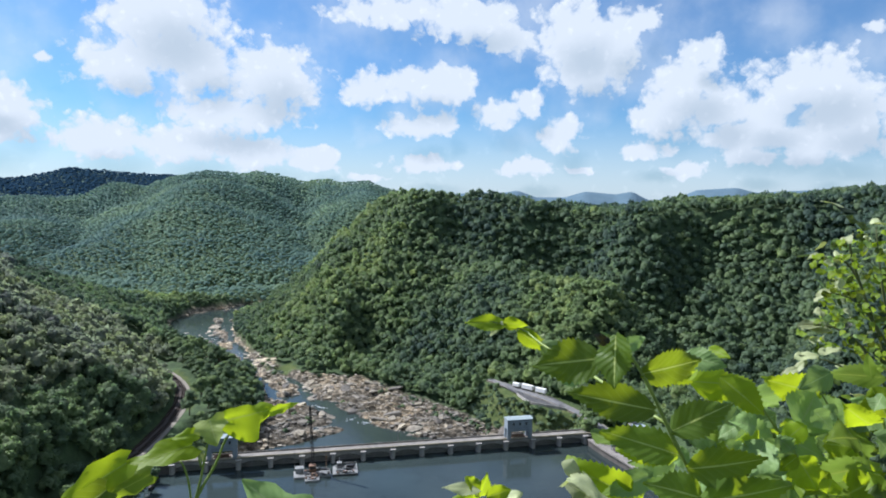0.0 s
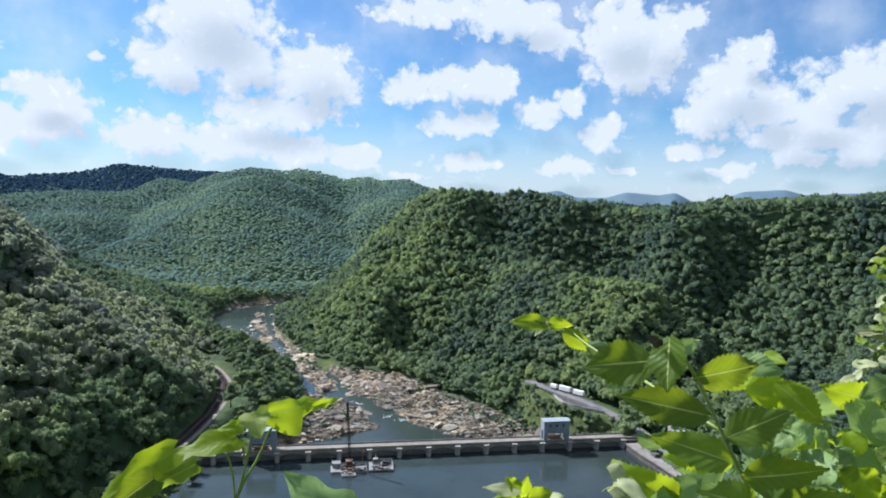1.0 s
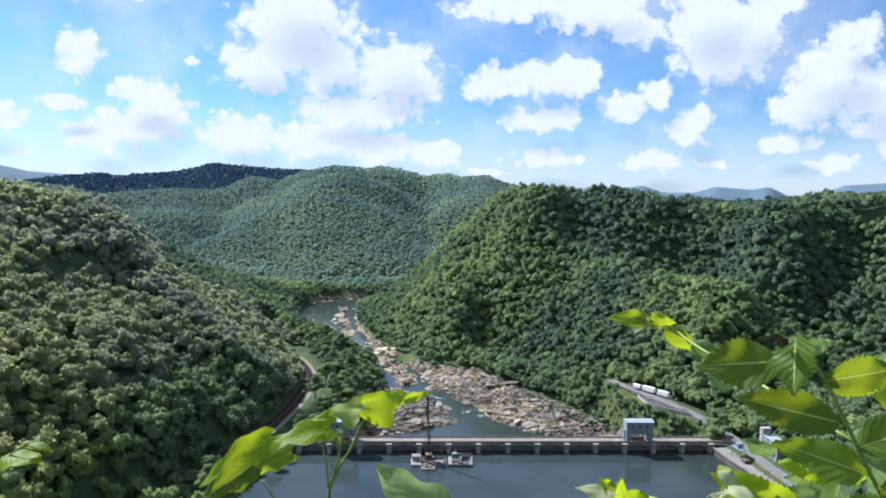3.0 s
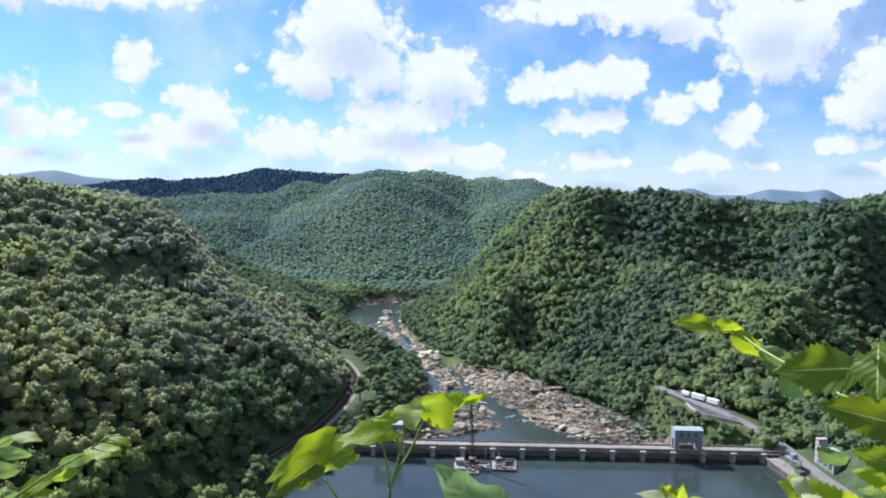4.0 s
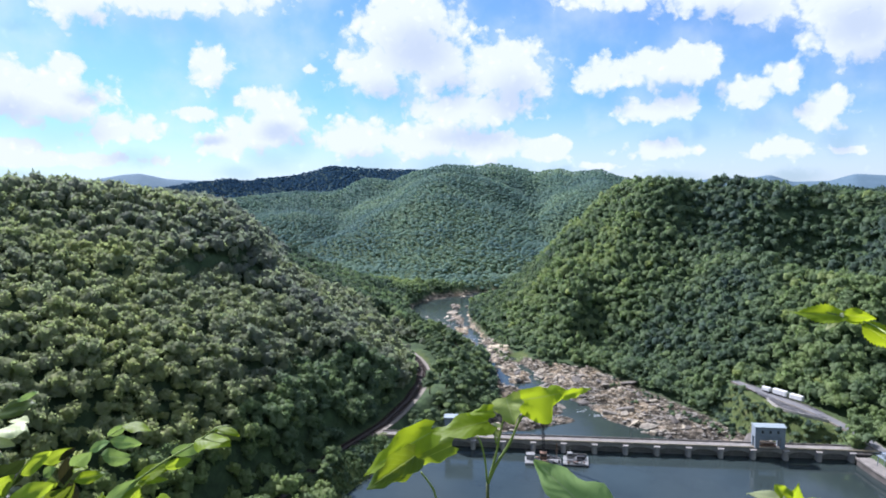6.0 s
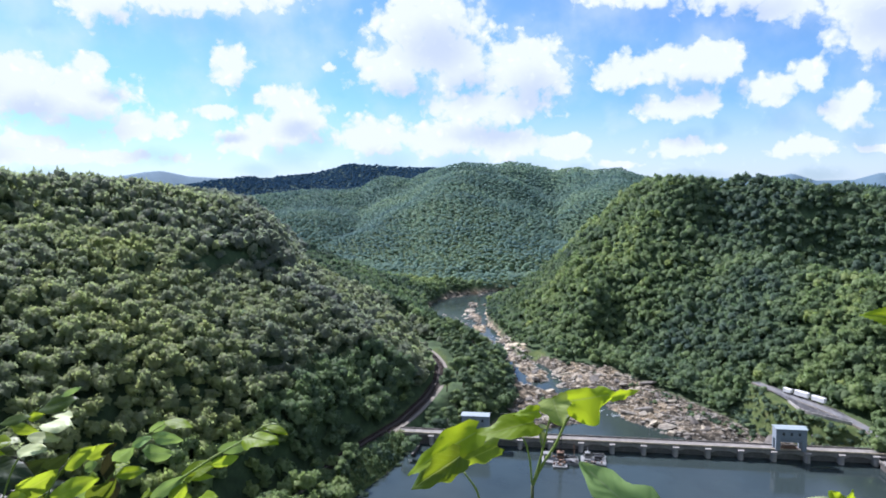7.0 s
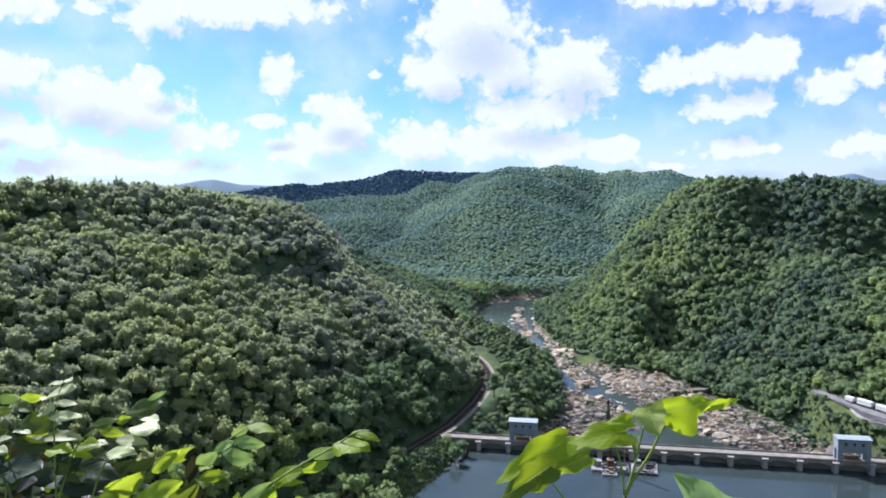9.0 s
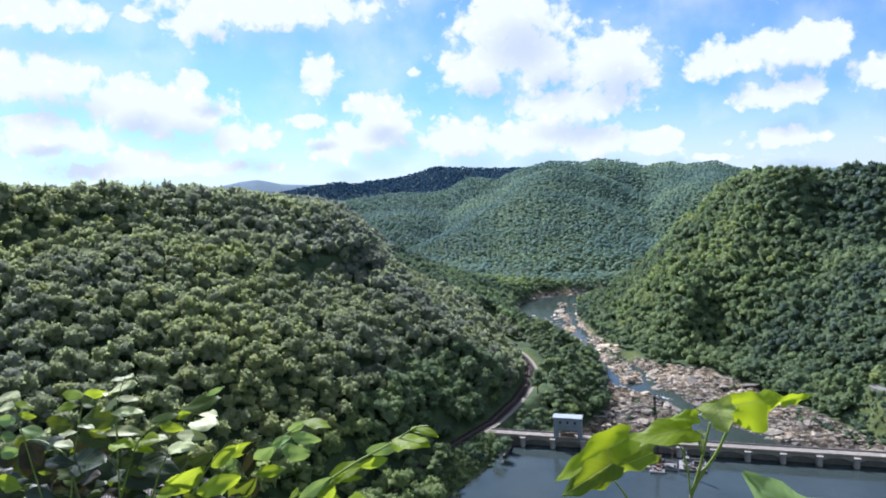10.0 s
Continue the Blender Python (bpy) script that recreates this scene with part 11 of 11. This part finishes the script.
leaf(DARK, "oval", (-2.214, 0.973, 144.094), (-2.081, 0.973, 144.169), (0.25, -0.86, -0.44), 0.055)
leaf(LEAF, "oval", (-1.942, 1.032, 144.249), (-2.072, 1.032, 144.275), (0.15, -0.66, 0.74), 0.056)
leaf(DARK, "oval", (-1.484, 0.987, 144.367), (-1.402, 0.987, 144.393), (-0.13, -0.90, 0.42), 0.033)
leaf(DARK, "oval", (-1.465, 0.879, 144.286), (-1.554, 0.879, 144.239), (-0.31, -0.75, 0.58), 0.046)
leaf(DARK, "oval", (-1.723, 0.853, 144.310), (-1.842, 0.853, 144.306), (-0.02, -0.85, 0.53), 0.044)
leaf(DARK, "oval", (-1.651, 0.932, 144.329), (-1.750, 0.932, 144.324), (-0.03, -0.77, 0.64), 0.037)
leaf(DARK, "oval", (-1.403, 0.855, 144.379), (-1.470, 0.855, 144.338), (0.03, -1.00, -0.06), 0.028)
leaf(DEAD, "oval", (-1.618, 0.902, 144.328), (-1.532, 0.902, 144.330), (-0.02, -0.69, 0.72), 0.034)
leaf(OLIVE, "oval", (-1.589, 0.892, 144.265), (-1.699, 0.892, 144.276), (0.05, -0.82, 0.57), 0.046)
leaf(DARK, "oval", (-1.472, 0.926, 144.388), (-1.551, 0.926, 144.384), (-0.04, -0.51, 0.86), 0.035)
leaf(DARK, "oval", (-2.201, 1.050, 144.048), (-2.332, 1.050, 144.059), (0.01, -0.99, 0.12), 0.068)
leaf(DARK, "oval", (-1.568, 0.976, 144.258), (-1.485, 0.976, 144.246), (0.08, -0.83, 0.55), 0.037)
leaf(LEAF, "oval", (-1.411, 0.853, 144.371), (-1.327, 0.853, 144.394), (-0.21, -0.59, 0.78), 0.039)
leaf(DARK, "oval", (-1.569, 1.043, 144.274), (-1.500, 1.043, 144.281), (-0.08, -0.63, 0.77), 0.029)
leaf(DARK, "oval", (-1.362, 0.945, 144.349), (-1.428, 0.945, 144.346), (-0.01, -0.94, 0.34), 0.027)
leaf(DARK, "oval", (-1.640, 0.975, 144.384), (-1.545, 0.975, 144.373), (0.03, -0.97, 0.25), 0.043)
leaf(DARK, "oval", (-2.065, 0.963, 144.153), (-1.963, 0.963, 144.173), (-0.06, -0.95, 0.31), 0.036)
leaf(DARK, "oval", (-1.635, 0.951, 144.227), (-1.752, 0.951, 144.187), (-0.24, -0.66, 0.72), 0.052)
leaf(DEAD, "oval", (-1.560, 0.862, 144.394), (-1.650, 0.862, 144.372), (-0.17, -0.66, 0.73), 0.039)
leaf(DARK, "oval", (-2.344, 1.050, 144.068), (-2.206, 1.050, 144.145), (0.40, -0.56, -0.72), 0.074)
leaf(DARK, "oval", (-1.504, 0.909, 144.383), (-1.606, 0.909, 144.373), (-0.09, -0.47, 0.88), 0.047)
leaf(OLIVE, "oval", (-1.483, 0.897, 144.454), (-1.394, 0.897, 144.460), (-0.06, -0.62, 0.79), 0.038)
leaf(OLIVE, "oval", (-2.200, 1.015, 144.232), (-2.084, 1.015, 144.240), (0.01, -0.99, -0.15), 0.054)
leaf(DARK, "oval", (-1.847, 0.988, 144.288), (-1.773, 0.988, 144.329), (-0.11, -0.97, 0.19), 0.032)
leaf(DARK, "oval", (-1.327, 0.912, 144.352), (-1.253, 0.912, 144.385), (-0.30, -0.69, 0.66), 0.038)
leaf(OLIVE, "oval", (-1.456, 0.910, 144.321), (-1.531, 0.910, 144.322), (0.00, -1.00, 0.03), 0.036)
leaf(DARK, "oval", (-1.919, 0.948, 144.376), (-1.830, 0.948, 144.405), (-0.21, -0.72, 0.66), 0.042)
leaf(DARK, "oval", (-1.800, 0.953, 144.163), (-1.938, 0.953, 144.115), (0.10, -0.95, -0.29), 0.059)
leaf(LEAF, "oval", (-1.386, 1.049, 144.324), (-1.492, 1.049, 144.283), (-0.05, -0.99, 0.12), 0.042)
leaf(DARK, "oval", (-2.289, 1.039, 144.029), (-2.469, 1.039, 143.950), (-0.10, -0.97, 0.23), 0.066)
leaf(DEAD, "oval", (-1.713, 0.923, 144.367), (-1.617, 0.923, 144.366), (0.01, -0.67, 0.74), 0.038)
leaf(DARK, "oval", (-1.690, 1.045, 144.280), (-1.597, 1.045, 144.280), (0.00, -1.00, 0.02), 0.044)
leaf(DARK, "oval", (-1.264, 0.861, 144.436), (-1.337, 0.861, 144.408), (-0.11, -0.95, 0.29), 0.029)
leaf(OLIVE, "oval", (-1.356, 1.015, 144.285), (-1.262, 1.015, 144.320), (-0.26, -0.69, 0.67), 0.045)
leaf(DARK, "oval", (-1.603, 1.008, 144.269), (-1.518, 1.008, 144.262), (0.06, -0.63, 0.78), 0.037)
leaf(OLIVE, "oval", (-1.923, 1.025, 144.315), (-1.814, 1.025, 144.369), (0.14, -0.95, -0.28), 0.043)
leaf(DARK, "oval", (-1.696, 1.030, 144.267), (-1.632, 1.030, 144.251), (0.21, -0.47, 0.86), 0.031)
leaf(DARK, "oval", (-2.196, 0.997, 144.219), (-2.042, 0.997, 144.261), (-0.18, -0.72, 0.67), 0.062)
leaf(DARK, "oval", (-1.314, 0.956, 144.310), (-1.392, 0.956, 144.321), (0.03, -0.98, 0.20), 0.040)
leaf(DEAD, "oval", (-2.042, 1.049, 144.207), (-2.151, 1.049, 144.156), (-0.20, -0.89, 0.42), 0.048)
leaf(DARK, "oval", (-1.361, 0.972, 144.273), (-1.274, 0.972, 144.282), (-0.05, -0.89, 0.45), 0.036)
leaf(OLIVE, "oval", (-1.324, 0.884, 144.383), (-1.248, 0.884, 144.402), (-0.02, -1.00, 0.08), 0.031)
leaf(DARK, "oval", (-2.031, 0.896, 144.159), (-2.151, 0.896, 144.124), (-0.22, -0.59, 0.77), 0.051)
leaf(DARK, "oval", (-1.340, 1.023, 144.306), (-1.404, 1.023, 144.284), (0.10, -0.95, -0.30), 0.030)
leaf(DARK, "oval", (-1.721, 1.019, 144.232), (-1.801, 1.019, 144.191), (-0.22, -0.88, 0.41), 0.037)
leaf(OLIVE, "oval", (-1.689, 0.991, 144.343), (-1.577, 0.991, 144.360), (-0.10, -0.73, 0.67), 0.044)
leaf(OLIVE, "oval", (-1.636, 0.900, 144.373), (-1.756, 0.900, 144.334), (-0.18, -0.81, 0.55), 0.048)
leaf(DEAD, "oval", (-2.088, 0.946, 144.106), (-1.986, 0.946, 144.118), (-0.06, -0.82, 0.57), 0.037)
leaf(OLIVE, "oval", (-1.866, 0.913, 144.263), (-1.948, 0.913, 144.280), (0.15, -0.70, 0.70), 0.036)
leaf(DARK, "oval", (-1.651, 0.950, 144.275), (-1.532, 0.950, 144.301), (-0.04, -0.98, 0.18), 0.046)
leaf(YELL, "oval", (-1.600, 0.969, 144.316), (-1.674, 0.969, 144.302), (-0.15, -0.54, 0.83), 0.033)
leaf(DEAD, "oval", (-1.417, 0.865, 144.399), (-1.347, 0.865, 144.389), (0.14, -0.30, 0.94), 0.036)
leaf(DARK, "oval", (-1.682, 0.972, 144.189), (-1.560, 0.972, 144.226), (-0.01, -1.00, 0.02), 0.048)
leaf(DEAD, "oval", (-1.736, 0.875, 144.361), (-1.848, 0.875, 144.360), (0.00, -1.00, -0.08), 0.054)
leaf(DARK, "oval", (-1.902, 0.908, 144.204), (-1.779, 0.908, 144.267), (0.24, -0.85, -0.47), 0.053)
leaf(DEAD, "oval", (-2.178, 1.031, 144.279), (-2.331, 1.031, 144.234), (-0.04, -0.99, 0.12), 0.052)
leaf(DARK, "oval", (-2.239, 0.992, 144.177), (-2.110, 0.992, 144.151), (0.07, -0.93, 0.36), 0.065)
leaf(DEAD, "oval", (-1.374, 0.882, 144.425), (-1.470, 0.882, 144.425), (-0.00, -0.96, 0.28), 0.039)
leaf(OLIVE, "oval", (-1.909, 0.885, 144.328), (-1.792, 0.885, 144.369), (0.02, -1.00, -0.06), 0.042)
leaf(DARK, "oval", (-1.770, 0.922, 144.226), (-1.672, 0.922, 144.256), (-0.02, -1.00, 0.07), 0.036)
leaf(DARK, "oval", (-2.354, 1.045, 144.171), (-2.217, 1.045, 144.238), (0.17, -0.92, -0.35), 0.052)
leaf(LEAF, "oval", (-1.724, 0.954, 144.219), (-1.854, 0.954, 144.184), (0.07, -0.97, -0.25), 0.058)
leaf(OLIVE, "oval", (-2.142, 0.928, 144.144), (-2.269, 0.928, 144.118), (-0.12, -0.80, 0.59), 0.044)
leaf(DARK, "oval", (-1.428, 0.956, 144.349), (-1.337, 0.956, 144.344), (0.03, -0.73, 0.68), 0.038)
leaf(DEAD, "oval", (-2.250, 1.034, 144.207), (-2.397, 1.034, 144.128), (0.32, -0.74, -0.59), 0.063)
leaf(DARK, "oval", (-1.667, 0.964, 144.203), (-1.752, 0.964, 144.168), (-0.26, -0.72, 0.64), 0.039)
leaf(DARK, "oval", (-2.044, 1.010, 144.141), (-2.145, 1.010, 144.093), (-0.28, -0.76, 0.59), 0.050)
leaf(DEAD, "oval", (-1.646, 0.906, 144.439), (-1.768, 0.906, 144.407), (0.13, -0.85, -0.51), 0.058)
leaf(DARK, "oval", (-1.823, 1.017, 144.131), (-1.741, 1.017, 144.123), (0.09, -0.45, 0.89), 0.037)
leaf(DARK, "oval", (-1.616, 1.026, 144.243), (-1.527, 1.026, 144.235), (0.07, -0.60, 0.80), 0.039)
leaf(DARK, "oval", (-1.274, 0.888, 144.406), (-1.322, 0.888, 144.420), (0.25, -0.46, 0.85), 0.025)
leaf(DEAD, "oval", (-1.393, 0.964, 144.374), (-1.332, 0.964, 144.362), (0.17, -0.43, 0.89), 0.030)
leaf(DEAD, "oval", (-1.689, 0.912, 144.334), (-1.790, 0.912, 144.327), (-0.02, -0.97, 0.23), 0.039)
leaf(DEAD, "oval", (-1.466, 0.902, 144.326), (-1.411, 0.902, 144.313), (0.24, -0.01, 0.97), 0.036)
leaf(DARK, "oval", (-1.271, 0.938, 144.326), (-1.217, 0.938, 144.353), (0.03, -1.00, -0.05), 0.023)
leaf(DARK, "oval", (-1.277, 0.902, 144.310), (-1.335, 0.902, 144.285), (-0.15, -0.93, 0.34), 0.024)
leaf(DEAD, "oval", (-2.014, 0.876, 144.273), (-2.136, 0.876, 144.216), (-0.20, -0.88, 0.43), 0.054)
leaf(DEAD, "oval", (-1.489, 0.954, 144.324), (-1.575, 0.954, 144.298), (0.04, -0.99, -0.13), 0.035)
leaf(DARK, "oval", (-1.517, 0.929, 144.242), (-1.448, 0.929, 144.247), (-0.07, -0.22, 0.97), 0.038)
leaf(DEAD, "oval", (-1.558, 1.010, 144.322), (-1.471, 1.010, 144.331), (-0.06, -0.82, 0.57), 0.034)
leaf(DARK, "oval", (-2.020, 1.034, 144.106), (-1.898, 1.034, 144.170), (0.10, -0.98, -0.19), 0.048)
leaf(DEAD, "oval", (-1.680, 1.027, 144.190), (-1.576, 1.027, 144.220), (0.02, -1.00, -0.06), 0.043)
leaf(DARK, "oval", (-2.208, 0.987, 144.310), (-2.381, 0.987, 144.240), (0.21, -0.83, -0.52), 0.068)
leaf(DARK, "oval", (-1.641, 0.893, 144.261), (-1.523, 0.893, 144.271), (-0.04, -0.88, 0.48), 0.045)
leaf(OLIVE, "oval", (-1.189, 0.879, 144.412), (-1.122, 0.879, 144.453), (0.34, -0.75, -0.57), 0.039)
leaf(OLIVE, "oval", (-2.360, 1.050, 144.128), (-2.243, 1.050, 144.109), (0.13, -0.59, 0.80), 0.050)
leaf(DARK, "oval", (-1.618, 0.990, 144.312), (-1.515, 0.990, 144.329), (0.01, -1.00, -0.07), 0.044)
leaf(DARK, "oval", (-1.359, 0.853, 144.456), (-1.421, 0.853, 144.429), (0.21, -0.85, -0.48), 0.029)
leaf(DARK, "oval", (-1.892, 1.003, 144.185), (-2.032, 1.003, 144.179), (0.00, -1.00, -0.03), 0.067)
leaf(DEAD, "oval", (-1.426, 0.886, 144.446), (-1.358, 0.886, 144.450), (-0.01, -0.99, 0.14), 0.028)
leaf(DEAD, "oval", (-1.365, 1.011, 144.312), (-1.436, 1.011, 144.281), (-0.30, -0.67, 0.68), 0.037)
leaf(DARK, "oval", (-1.621, 1.001, 144.399), (-1.701, 1.001, 144.422), (0.01, -1.00, 0.05), 0.048)
leaf(OLIVE, "oval", (-1.946, 1.031, 144.093), (-1.864, 1.031, 144.137), (-0.02, -1.00, 0.03), 0.033)
leaf(DARK, "oval", (-1.718, 0.986, 144.284), (-1.619, 0.986, 144.299), (-0.00, -1.00, 0.02), 0.040)
leaf(DEAD, "oval", (-1.732, 0.908, 144.275), (-1.827, 0.908, 144.231), (0.01, -1.00, -0.03), 0.036)
leaf(DARK, "oval", (-1.254, 0.876, 144.375), (-1.317, 0.876, 144.351), (0.11, -0.95, -0.29), 0.029)
leaf(OLIVE, "oval", (-1.812, 0.981, 144.238), (-1.697, 0.981, 144.252), (-0.10, -0.53, 0.84), 0.049)
leaf(DEAD, "oval", (-1.934, 0.980, 144.325), (-2.052, 0.980, 144.268), (0.35, -0.60, -0.72), 0.062)
leaf(DARK, "oval", (-1.917, 0.916, 144.286), (-1.847, 0.916, 144.270), (0.23, -0.17, 0.96), 0.036)
leaf(DEAD, "oval", (-1.299, 0.871, 144.441), (-1.217, 0.871, 144.486), (-0.30, -0.77, 0.56), 0.047)
leaf(DEAD, "oval", (-1.942, 0.931, 144.284), (-1.837, 0.931, 144.343), (-0.06, -0.99, 0.11), 0.045)
leaf(DEAD, "oval", (-1.391, 0.855, 144.424), (-1.458, 0.855, 144.435), (0.11, -0.70, 0.70), 0.029)
leaf(DEAD, "oval", (-1.606, 0.881, 144.246), (-1.496, 0.881, 144.291), (-0.10, -0.96, 0.25), 0.042)
leaf(DARK, "oval", (-1.421, 1.023, 144.251), (-1.495, 1.023, 144.252), (0.01, -0.17, 0.99), 0.043)
leaf(DEAD, "oval", (-1.743, 0.959, 144.223), (-1.830, 0.959, 144.183), (-0.14, -0.94, 0.32), 0.035)
leaf(OLIVE, "oval", (-1.660, 0.980, 144.315), (-1.759, 0.980, 144.297), (0.06, -0.95, -0.31), 0.048)
leaf(DARK, "oval", (-2.164, 1.017, 144.240), (-2.044, 1.017, 144.227), (0.11, -0.28, 0.95), 0.056)
leaf(DARK, "oval", (-1.804, 0.886, 144.419), (-1.940, 0.886, 144.360), (-0.14, -0.93, 0.33), 0.057)
